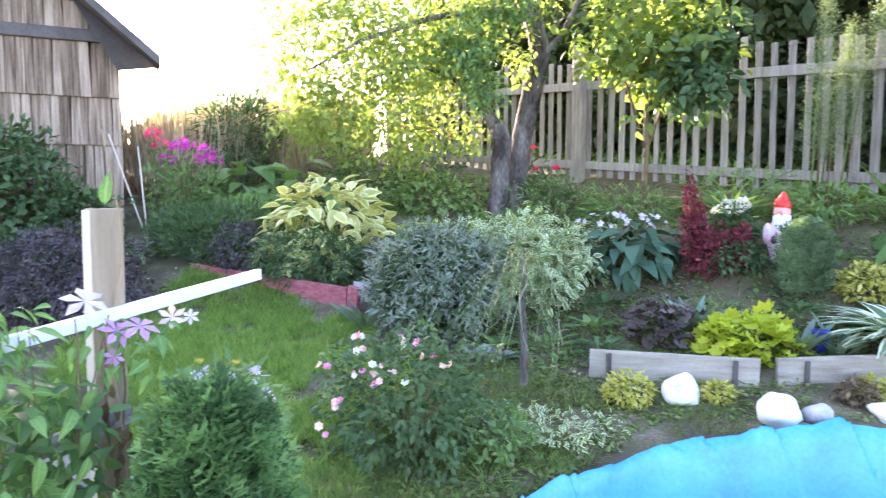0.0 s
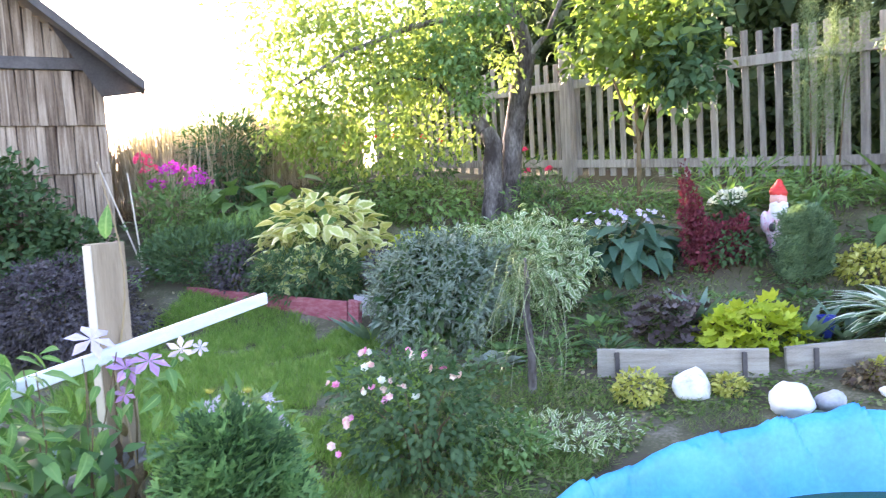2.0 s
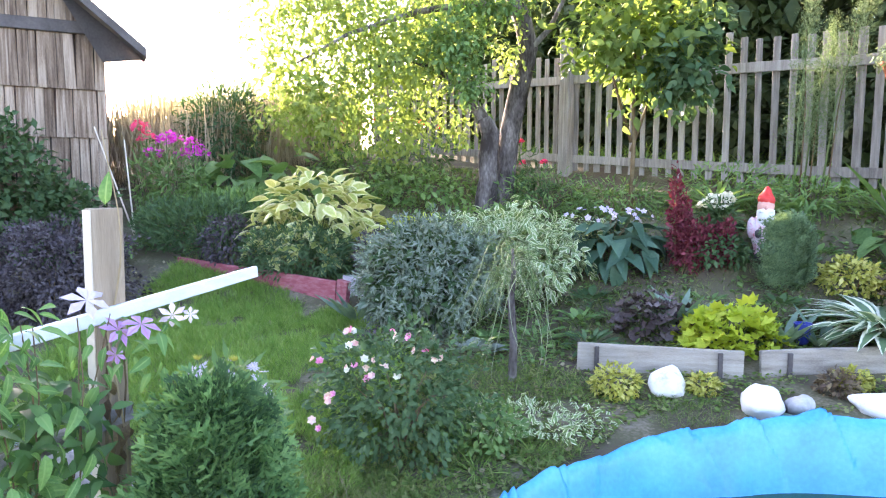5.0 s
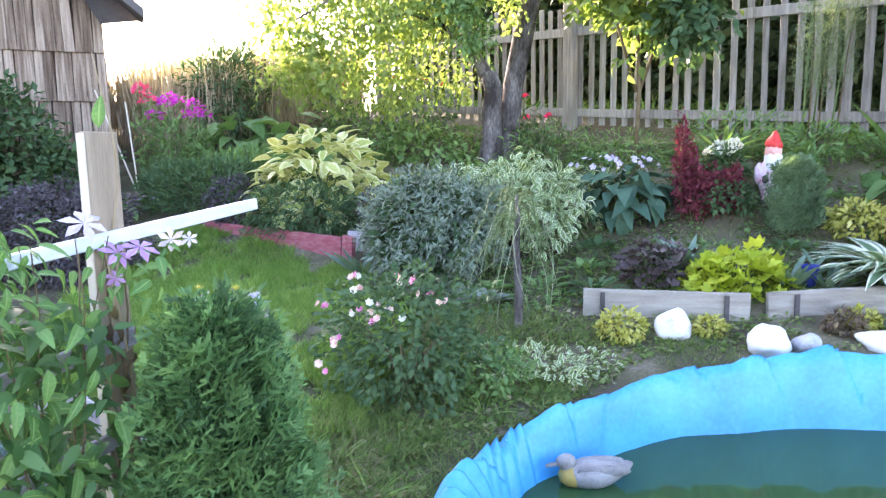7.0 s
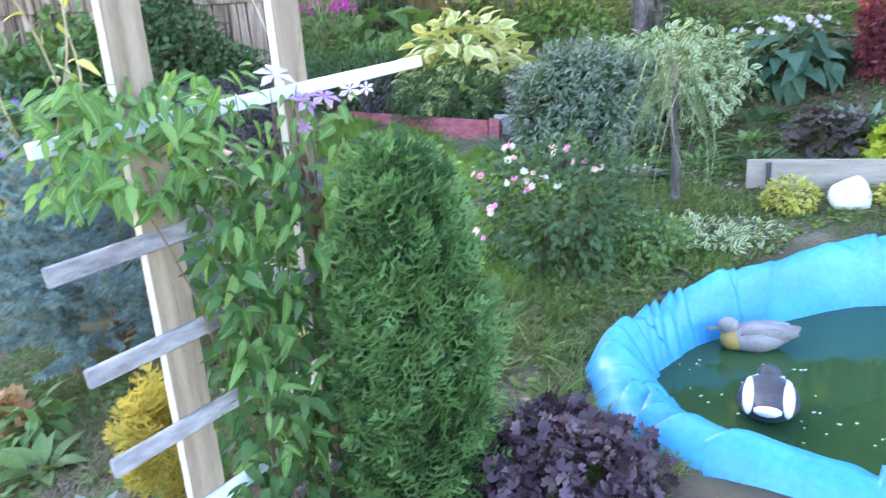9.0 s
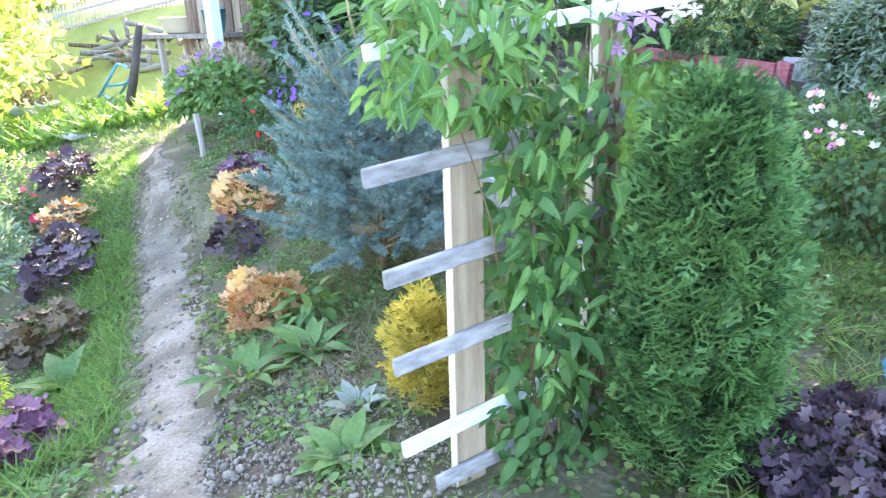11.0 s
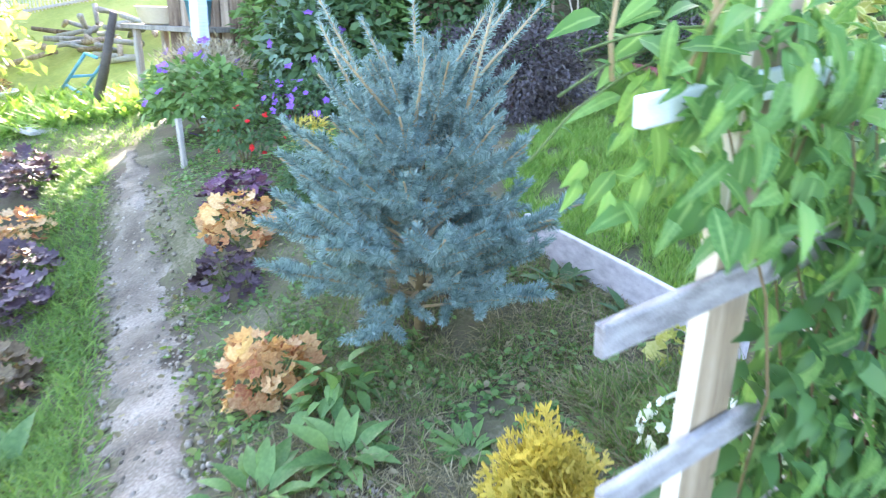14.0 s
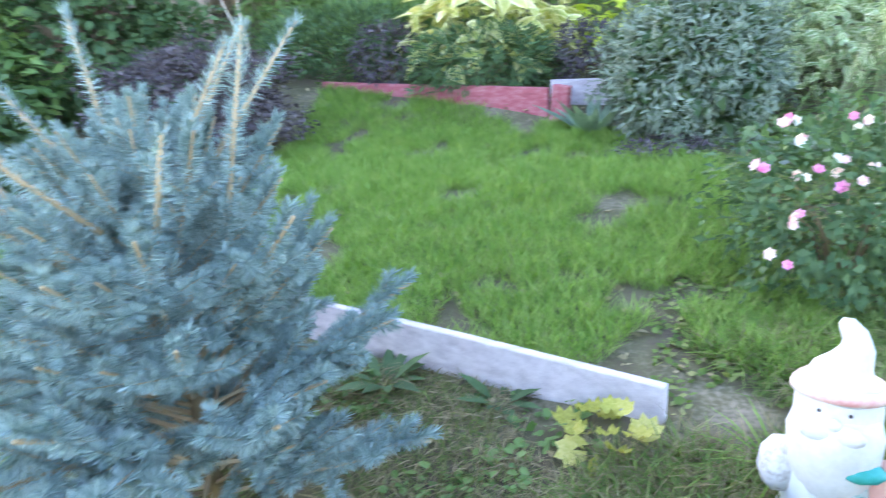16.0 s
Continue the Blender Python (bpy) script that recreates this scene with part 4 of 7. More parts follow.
turf("verge_strip", [(-2.1, 0.35), (-2.45, 0.75), (-3.6, 1.35), (-5.1, 2.2), (-6.3, 2.95), (-7.6, 3.6), (-7.9, 3.1), (-6.4, 2.45), (-5.0, 1.75), (-3.7, 0.95), (-2.6, 0.3)], 60000, 0.1, VERGE, "bright green grass strip along the footpath", -0.6, 1.1, 0.16)
turf("bank_tufts", [(-1.0, 2.75), (-0.3, 2.6), (0.2, 3.0), (-0.2, 3.4), (-0.9, 3.2)], 9000, 0.06, ROUGH_GRASS, "rough grass at the lawn end", -0.4)
turf("verge_grass", [(-2.4, 0.2), (-2.0, 0.75), (-4.8, 2.5), (-6.6, 3.6), (-10.5, 6.0), (-13, 5.5), (-10, 3.2), (-7.0, 2.7), (-4.4, 1.2), (-3.3, 0.3)], 70000, 0.09, VERGE, "green grass verge along the footpath", -0.5, 1.3, 0.2)
turf("bank_weeds", [(-3.4, 0.2), (-2.6, 0.4), (-6.6, 3.2), (-5.6, 4.6), (-2.9, 3.0), (-1.2, 1.3), (-0.2, 1.0), (0.5, 1.2), (0.3, -0.3), (-0.6, 0.2)], 40000, 0.05, ROUGH_GRASS, "low weeds growing along the path edge", -0.12, 1.6, 0.22)
turf("bed_weeds", [(0.3, 4.9), (3.9, 5.1), (4.4, 7.2), (2.5, 8.2), (0.4, 9.4), (-1.6, 10.5), (-4.5, 8.2), (-3.2, 7.0), (-1, 6.3)], 52000, 0.07, ROUGH_GRASS, "low weeds between the bed plants", -0.32, 1.6)
turf("meadow", [(-40, 5), (-14, 4.5), (-10, 6.5), (-8.8, 4.9), (-10.4, 3.6), (-14, 1), (-40, 1)], 60000, 0.3, GRASS, "tall sunlit meadow grass beyond the garden", 0, 2.5)
turf("bank_grass", [(-2.0, 12.2), (8, 5.2), (12, 8), (2, 15)], 30000, 0.22, GRASS, "tall grass behind the fence", 0, 2.0)
turf("tall_reeds", [(-6.2, 9.2), (-4.4, 8.6), (-2.2, 10.4), (-2.6, 12.2), (-6, 12)], 9000, 0.95, REED, "tall dry pale grasses behind the flower bed", 0, 0.3, lean=0.1)

mv, mf = [], []
mxs, mys = np.concatenate([-np.geomspace(300, 10.5, 40)]), np.concatenate([np.linspace(-20, 12, 60), np.geomspace(13, 400, 14)])
M_MEADOW = surface("sunlit meadow turf", ((0.25, (0.15, 0.2, 0.045)), (0.5, (0.26, 0.29, 0.065)), (0.75, (0.38, 0.38, 0.11))), 0.8, 14, 0.95, 0.8)
for my in mys:
    for mx in mxs:
        mv.append((mx, my, ground_height(mx, my) + 0.035))
mn = len(mxs)
mf = [(j * mn + i, j * mn + i + 1, (j + 1) * mn + i + 1, (j + 1) * mn + i) for j in range(len(mys) - 1) for i in range(mn - 1)]
tagged(new("meadow_ground", mesh_of("meadow_ground", mv, mf, M_MEADOW, smooth=True)), "sunlit yellow green meadow turf", "meadow", kind="structure")


def pebbles(name, n, label, size, poly, material):
    bm = bmesh.new()
    bmesh.ops.create_icosphere(bm, subdivisions=1, radius=0.5)
    v = np.array([q.co * (1 + 0.3 * noise.noise(q.co * 4)) for q in bm.verts])
    f = [tuple(q.index for q in fc.verts) for fc in bm.faces]
    bm.free()
    px, py = np.array(poly).T
    x, y = rng.uniform(px.min(), px.max(), n), rng.uniform(py.min(), py.max(), n)
    k = in_poly(x, y, poly)
    x, y = x[k], y[k]
    pos = np.stack([x, y, [soil_height(a, b) + 0.012 for a, b in zip(x, y)]], 1)
    mats = frames_of(pos, rng.normal(size=(len(x), 3)), rng.normal(size=(len(x), 3)), size * (0.3 + rng.random(len(x)) ** 3))
    return tagged(new(name, scatter_mesh(name, (v, f, v[:, :2]), mats, material)), label, "stones", kind="stuff")


PATH_ZONE = [(-0.4, -0.3), (-0.6, 0.6), (-2.2, 1.3), (-4.9, 2.7), (-6.4, 3.4), (-6.6, 3.0), (-4.9, 2.1), (-2.0, 0.5)]
pebbles("path_pebbles", 7000, "small stones and clods on the footpath", 0.036, PATH_ZONE, M_PATH)
pebbles("path_stones", 1800, "pale small stones lying on the footpath", 0.03, PATH_ZONE, M_CLOD)
pebbles("soil_clods", 5000, "pale dry soil clods beside the path", 0.016, [(-1.9, 1.5), (-0.7, 1.1), (-0.6, 0.5), (-1.4, 0.5), (-2.0, 1.0)], M_CLOD)

# low leafy weeds all over the soil
CLOVER = (np.array([(-0.3, 0.05, 0.06), (0, 0, 0), (0.3, 0.05, 0.06), (0.34, 0.6, 0.1), (0, 1, 0.0), (-0.34, 0.6, 0.1)]), [(0, 1, 4, 5), (1, 2, 3, 4)], np.array([(0.2, 0), (0.5, 0), (0.8, 0), (1, 0.6), (0.5, 1), (0, 0.6)]))


def weeds(name, poly, n, size, material, label, patch, bare=0.26):
    px, py = np.array(poly).T
    x, y = rng.uniform(px.min(), px.max(), n), rng.uniform(py.min(), py.max(), n)
    k = in_poly(x, y, poly) & (path_distance(x, y) > bare)
    x, y = x[k], y[k]
    k = np.array([pond_radius(a, b) > 1.0 and noise.noise(Vector((a * 2.1, b * 2.1, 21))) + 0.6 * noise.noise(Vector((a * 7, b * 7, 2))) > patch for a, b in zip(x, y)])
    x, y = x[k], y[k]
    pos = np.stack([x, y, [soil_height(a, b) + rng.random() * 0.03 for a, b in zip(x, y)]], 1)
    along = rng.normal(size=(len(x), 3)) * (1, 1, 0.25) + (0, 0, 0.15)
    mats = frames_of(pos, along, rng.normal(size=(len(x), 3)) * 0.35 + (0, 0, 1), size * (0.5 + rng.random(len(x))))
    return tagged(new(name, scatter_mesh(name, CLOVER, mats, material)), label, "weeds", kind="stuff")


weeds("clover", [(-1.0, 2.6), (-0.3, 1.2), (0.7, 1.3), (0.1, 2.4), (0.5, 3.2), (1.3, 4.2), (4, 4.4), (4, 4.8), (0.9, 4.8), (-0.4, 5.3), (-0.9, 4.0)], 30000, 0.028, ROUGH_GRASS, "clover and small weeds by the pond", -0.15)
weeds("path_edge_weeds", PATH_ZONE, 16000, 0.03, ROUGH_GRASS, "tiny weeds growing on the footpath", -0.1, 0.14)
weeds("bed_seedlings", [(0.2, 4.9), (4.2, 5.1), (4.8, 6.8), (2.5, 8.2), (0.4, 9.4), (-2.2, 10.6), (-4.8, 8.4), (-3.4, 7.0), (-1, 6.3)], 42000, 0.04, MIDGREEN, "small green seedlings in the flower bed", -0.12)
weeds("path_weeds", [(-3.6, 0.1), (-2.4, 0.1), (-0.8, 0.9), (-0.4, 1.2), (-0.9, 2.7), (-2.5, 3.2), (-4.2, 4.4), (-6.6, 5.0), (-7.2, 3.6), (-6.4, 1.5), (-4.6, 0.7)], 42000, 0.03, MIDGREEN, "small green weeds beside the footpath", 0.0, 0.3)
weeds("dead_leaves", [(-3.6, 0.1), (-0.2, 0.6), (0.6, 2.0), (1.3, 4.6), (4.2, 5.4), (3.5, 7.0), (-4.0, 7.0), (-6.4, 4.0)], 9000, 0.03, DRY_GRASS, "dry leaf litter on the soil", -0.1, 0.05)

# ---- trees ----


def limb(parent, pts, r0, r1, material=M_BARK, name="limb", sides=9):
    n = len(pts)
    radii = [r0 + (r1 - r0) * i / (n - 1) for i in range(n)]
    attach(name, tube_mesh(name, pts, radii, material, sides, 0.05), parent)


apple = thing("apple_tree", -0.1, 8.45, "old leaning apple tree with grey bark and sunlit leaves", "tree", z=1.25)
limb(apple, [(0, 0, -0.2), (0.03, 0, 0.25), (0.08, 0, 0.5), (0.07, 0, 0.8), (0.1, 0, 1.05), (0.02, -0.02, 1.25)], 0.135, 0.105, name="trunk", sides=16)
limb(apple, [(0.05, 0, 1.15), (-0.1, -0.05, 1.38), (-0.2, -0.1, 1.55), (-0.24, -0.1, 1.72)], 0.09, 0.05)
limb(apple, [(-0.2, -0.1, 1.55), (-0.5, -0.2, 1.8), (-0.9, -0.2, 1.95), (-1.5, -0.3, 1.8)], 0.04, 0.012)
limb(apple, [(0.2, 0.25, -0.2), (0.27, 0.2, 0.5), (0.33, 0.15, 1.1), (0.45, 0.1, 1.7), (0.55, 0.05, 2.1), (0.48, 0.0, 2.4), (0.32, 0, 2.8), (0.2, -0.1, 3.5)], 0.14, 0.1, name="trunk", sides=16)
limb(apple, [(0.42, 0, 2.5), (-0.1, -0.1, 2.62), (-0.8, -0.2, 2.5), (-1.6, -0.3, 2.25), (-2.3, -0.3, 1.9)], 0.06, 0.012)
limb(apple, [(0.5, 0, 2.0), (0.8, 0, 2.3), (1.1, -0.1, 2.9)], 0.045, 0.02)
limb(apple, [(0.3, 0, 2.8), (-0.5, 0.1, 3.1), (-1.2, 0, 3.5)], 0.05, 0.02)
for c, r, n in (((-1.0, -0.1, 1.95), (0.85, 0.8, 0.6), 2300), ((-1.85, -0.2, 1.45), (0.65, 0.5, 0.6), 1500), ((-1.05, -0.2, 1.15), (0.5, 0.4, 0.45), 900), ((-0.5, -0.1, 2.7), (1.0, 0.9, 0.7), 1500), ((0.35, -0.2, 3.1), (0.8, 0.8, 0.7), 900), ((-1.7, 0.1, 2.6), (0.85, 0.7, 0.8), 2400), ((-2.45, 0.0, 1.95), (0.65, 0.5, 0.75), 1400), ((-2.5, 0.1, 1.3), (0.5, 0.45, 0.35), 420), ((-2.5, 0.1, 2.9), (0.8, 0.6, 0.8), 1300), ((0.3, -0.2, 2.0), (0.25, 0.25, 0.4), 160), ((-0.2, 0.0, 3.9), (1.6, 1.2, 0.9), 1000), ((-0.35, 0.0, 1.2), (0.35, 0.3, 0.35), 220)):
    scatter("crown", SMALL, crown(n, c, r, 0.085, shell=0.1, droop=0.6, lump=0.6, jitter=0.9), APPLE, apple)
# front clumps out of the sun: shade painted with a greener leaf material
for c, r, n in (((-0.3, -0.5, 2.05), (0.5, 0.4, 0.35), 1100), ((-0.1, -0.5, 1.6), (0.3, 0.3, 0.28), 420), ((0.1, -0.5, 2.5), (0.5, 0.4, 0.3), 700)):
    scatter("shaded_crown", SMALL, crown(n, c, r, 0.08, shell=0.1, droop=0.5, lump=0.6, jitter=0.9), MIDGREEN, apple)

young = thing("young_tree", 1.6, 7.75, "young broadleaf tree with sunlit yellow green leaves by the fence", "tree", z=1.55)
limb(young, [(0, 0, -0.4), (0.03, 0, 0.6), (0.0, 0, 1.3), (0.08, 0, 2.2)], 0.03, 0.012, M_STEM, "trunk", 8)
limb(young, [(0, 0, 0.5), (0.2, 0.05, 1.1), (0.4, 0, 1.7)], 0.02, 0.008, M_STEM)
limb(young, [(0, 0, 0.6), (-0.2, 0.05, 1.3), (-0.35, 0, 1.9)], 0.02, 0.008, M_STEM)
for c, r, n in (((0.15, 0, 1.35), (0.45, 0.35, 0.4), 300), ((-0.25, 0, 1.75), (0.6, 0.5, 0.5), 620), ((0.35, 0.05, 1.8), (0.6, 0.5, 0.55), 560), ((0.05, 0, 2.5), (0.8, 0.6, 0.6), 620)):
    scatter("crown", OVATE, crown(n, c, r, 0.125, shell=0.1, droop=0.35, lump=0.7, jitter=1.1), YOUNG, young)
# lower right clumps: their shade is put in by deep green leaves
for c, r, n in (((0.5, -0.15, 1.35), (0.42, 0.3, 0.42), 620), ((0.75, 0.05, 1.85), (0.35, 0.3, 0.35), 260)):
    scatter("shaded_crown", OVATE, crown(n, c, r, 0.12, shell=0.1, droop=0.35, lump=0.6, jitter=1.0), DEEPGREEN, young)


def wood_tree(x, y, h, r, n, material, label, z=None, size=0.32):
    t = thing("tree", x, y, label, "tree", "trees behind the fence", z)
    attach("trunk", tube_mesh("trunk", [(0, 0, -0.3), (0.05, 0, h * 0.4), (0, 0.05, h * 0.85)], (0.16, 0.12, 0.04), M_BARK, 9, 0.05), t)
    for k in range(5):
        a = k * 2.4
        c = (math.cos(a) * r * 0.5, math.sin(a) * r * 0.5, h * (0.3 + 0.14 * k))
        attach("limb", tube_mesh("limb", [(0, 0, c[2] * 0.6), (c[0] * 0.6, c[1] * 0.6, c[2] * 0.9), c], (0.06, 0.04, 0.02), M_BARK, 6), t)
        scatter("crown", SMALL, crown(n // 5, c, (r * 0.8, r * 0.8, h * 0.24), size, shell=0.3, lump=0.6, jitter=0.9), material, t)
    return t


for x, y, h, r in ((3.2, 11.2, 5.5, 1.7), (6.2, 9.6, 6.5, 2.2), (1.2, 14.5, 6.5, 2.2), (8.8, 8.2, 6.0, 2.2), (5.2, 13.5, 9.0, 3.0), (10.5, 12, 9, 3.2), (-0.6, 16.5, 4.2, 1.7)):
    wood_tree(x, y, h, r, 5200, DARKLEAF, "dark dense broadleaf tree in the wood behind the fence", z=1.7)
for x, y, h, r in ((-13.5, 3.6, 4.2, 1.7), (-18, 5.2, 4.0, 1.8), (-30, 13, 6, 3.2), (-38, 18, 7, 3.5), (-27, 8.5, 4, 2.4), (-46, 14, 8, 4)):
    wood_tree(x, y, h, r, 3200, APPLE, "sunlit yellow green tree beyond the meadow", size=0.2 if x > -20 else 0.4)

for k in range(-1, 9):
    fp, fz = fence_base(1.5 + k * 1.25)
    shrub("hedge_bush", fp.x + 0.9 + 0.3 * rng.random(), fp.y + 1.5 + 0.3 * rng.random(), (1.1, 0.7, 1.5), 4200, SMALL, DARKLEAF, 0.2, "dark dense undergrowth behind the fence", group="undergrowth behind the fence", z=fz - 0.1, low=-1, lump=0.5)

# ---- shrubs at the back, by the shed ----
shrub("willow_bush", -3.9, 9.5, (0.55, 0.5, 0.75), 3600, NARROW, DEEPGREEN, 0.13, "dark narrow-leaved bush by the tall dry grass", lump=0.5, low=-0.9)
shrub("hop_vine", -5.5, 6.75, (0.9, 0.5, 0.95), 4400, SMALL, DEEPGREEN, 0.1, "dark green climber covering the shed wall", low=-1)
shrub("hop_vine", -6.3, 6.1, (0.8, 0.5, 1.0), 2400, SMALL, MIDGREEN, 0.12, "mid green climber covering the shed wall", low=-1)
shrub("hop_vine", -7.0, 5.65, (0.6, 0.45, 1.0), 1800, SMALL, MIDGREEN, 0.12, "leafy green climber covering the shed wall", low=-1)
shrub("hop_vine", -4.75, 7.0, (0.5, 0.35, 0.5), 1800, SMALL, DEEPGREEN, 0.09, "low dark green leaves at the foot of the shed", low=-1, lump=0.5)
shrub("hop_vine", -5.9, 5.35, (0.6, 0.5, 0.7), 1500, OVATE, DEEPGREEN, 0.13, "leafy dark green bush before the shed", low=-1)
shrub("purple_barberry", -3.95, 5.75, (0.7, 0.6, 0.5), 15000, SMALL, BARBERRY, 0.04, "dusky purple barberry bush at the lawn edge", lump=0.4, low=-1, shell=0.6)
shrub("dill_clump", -3.25, 7.3, (0.8, 0.45, 0.33), 4800, NARROW, DEEPGREEN, 0.08, "feathery green dill clump", "plant", droop=-0.6, low=-0.9)
shrub("dill_clump", -2.9, 7.75, (0.7, 0.45, 0.3), 2600, NARROW, MIDGREEN, 0.1, "feathery green herb clump", "plant", droop=-0.6, low=-0.9)
mound("large_leaf_plant", -3.35, 8.5, 60, HEART, MIDGREEN, 0.34, (0.6, 0.4, 0.72), "large round-leaved green plant", droop=0.6)
mound("large_leaf_plant", -2.6, 8.5, 50, HEART, MIDGREEN, 0.32, (0.5, 0.4, 0.66), "large round-leaved green plant", droop=0.6)
rosette("large_leaf_plant", -4.3, 7.0, 18, HEART, MIDGREEN, 0.3, "large round-leaved green plant", rise=(15, 65), stalk=0.35, flop=30)


def phlox(x, y, h, heads, material, label, r=0.1, leafmat=None, spread=0.35, z=None):
    """Upright stems with leaves, each topped by a round head of small flowers."""
    t = thing("phlox", x, y, label, "flower", z=z)
    scatter("foliage", NARROW, crown(140 * heads, (0, 0, h * 0.45), (spread, spread, h * 0.45), 0.11, shell=0.2, low=-1), leafmat or MIDGREEN, t)
    for k in range(heads):
        a = k * 2.4
        px, py = math.cos(a) * spread * (0.3 + 0.7 * k / heads), math.sin(a) * spread * 0.7 * (0.3 + 0.7 * k / heads)
        ph = h * (0.82 + 0.2 * rng.random())
        attach("stem", tube_mesh("stem", [(px * 0.3, py * 0.3, 0), (px, py, ph)], (0.006, 0.004), M_GREENSTEM, 5), t)
        scatter("flower_head", FIVE, crown(46, (px, py, ph), (r, r, r * 0.7), 0.05, shell=0.8, low=-0.4, lump=0.1, jitter=0.3), material, t, kind="stuff")
    return t


phlox(-3.95, 7.95, 1.12, 5, P_MAGENTA, "magenta phlox in full bloom by the shed", 0.12, spread=0.24)
phlox(-3.62, 8.0, 1.05, 3, P_MAGENTA, "magenta phlox in full bloom by the shed", 0.11, spread=0.16)
phlox(-4.3, 7.95, 1.28, 3, P_CRIMSONPINK, "hot pink phlox flower by the shed", 0.11, spread=0.15)
phlox(2.27, 6.55, 0.4, 5, P_WHITE, "white phlox in bloom by the gnome", 0.075, DEEPGREEN, 0.15)
for x, y, h, mt, lab in ((-1.5, 9.3, 0.9, P_RED, "red lilies among dark leaves at the fence"), (-0.9, 9.5, 0.75, P_RED, "red lilies among dark leaves at the fence"), (0.25, 8.95, 0.75, P_CRIMSONPINK, "hot pink flowers beside the apple trunk"), (0.55, 8.7, 0.5, P_CRIMSONPINK, "hot pink flowers beside the apple trunk"), (-2.3, 9.4, 0.8, P_RED, "red lilies among dark leaves at the fence")):
    phlox(x, y, h, 2, mt, lab, 0.036, DEEPGREEN, 0.35)
for x, y, rx, h in ((0.7, 8.3, 0.6, 0.32), (1.5, 7.9, 0.6, 0.25), (-0.9, 8.6, 0.7, 0.32), (2.6, 7.5, 0.6, 0.3), (3.2, 7.0, 0.45, 0.2), (-1.7, 9.0, 0.7, 0.4), (0.1, 7.6, 0.5, 0.25), (4.6, 6.6, 0.6, 0.3)):
    if x > 0.5:
        rosette("border_grass", x, y, 40, leaf("lance", 6, 0.1, 0.6, 0.05), MIDGREEN, 0.5, "arching grassy plants along the fence", rise=(30, 85), radius=0.2)
    shrub("green_shrub", x, y, (rx, 0.45, h * 0.8), 700, NARROW if x > 0.5 else SMALL, MIDGREEN, 0.09, "low green leafy plants along the fence", "plant", low=-1, lump=0.6)

# ---- the lawn bed ----
mound("hosta", -1.85, 7.2, 370, leaf("ovate", 5, 0.25, 0.3, 0.6), HOSTA_Y, 0.2, (0.8, 0.6, 0.95), "large yellow hosta with pale edged leaves", droop=0.2, rough=0.42)
mound("hosta", -0.75, 7.7, 60, HOSTALEAF, LIME, 0.26, (0.6, 0.4, 0.25), "low yellow green hosta under the apple tree")
shrub("juniper", -1.85, 6.66, (0.66, 0.3, 0.3), 4200, NARROW, DEEPGREEN, 0.07, "low dark green juniper under the hosta", low=-0.9)
shrub("purple_shrub", -2.72, 6.95, (0.32, 0.3, 0.3), 1500, SMALL, BARBERRY, 0.045, "small dusky purple shrub behind the red board", low=-0.9)
shrub("purple_shrub", -0.98, 6.72, (0.3, 0.28, 0.27), 1300, SMALL, BARBERRY, 0.045, "small dusky purple shrub behind the red board", low=-0.9)
shrub("silver_shrub", -0.35, 5.72, (0.6, 0.55, 0.55), 12500, leaf("lance", 2, 0.2, 0.2, 0.28), SILVER, 0.062, "round silvery grey willow-leaved shrub", lump=0.34, low=-1, shell=0.6, jitter=0.9)
# dark green core painted in for the shade inside the silver shrub
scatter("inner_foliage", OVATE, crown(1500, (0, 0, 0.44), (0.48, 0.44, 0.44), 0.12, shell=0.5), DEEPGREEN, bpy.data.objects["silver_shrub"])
shrub("variegated_dogwood", 0.38, 6.3, (0.72, 0.45, 0.42), 4200, OVATE, VARIEG, 0.074, "white edged variegated dogwood bush", lift=0.05, lump=0.6, low=-1, droop=0.4, shell=0.35, jitter=0.9)
rosette("iris_clump", -1.02, 5.82, 16, IRISBLADE, BLUEGREEN, 0.4, "blue green iris blades at the board corner", rise=(55, 85))
shrub("sedum", -0.6, 5.25, (0.3, 0.16, 0.07), 700, SMALL, BARBERRY, 0.035, "low mauve sedum at the lawn edge", "plant", stems=0)
rosette("bergenia", 0.15, 5.05, 26, ROUND, GREYLEAF, 0.12, "low grey green round leaves under the shrub", rise=(10, 60), stalk=0.1)


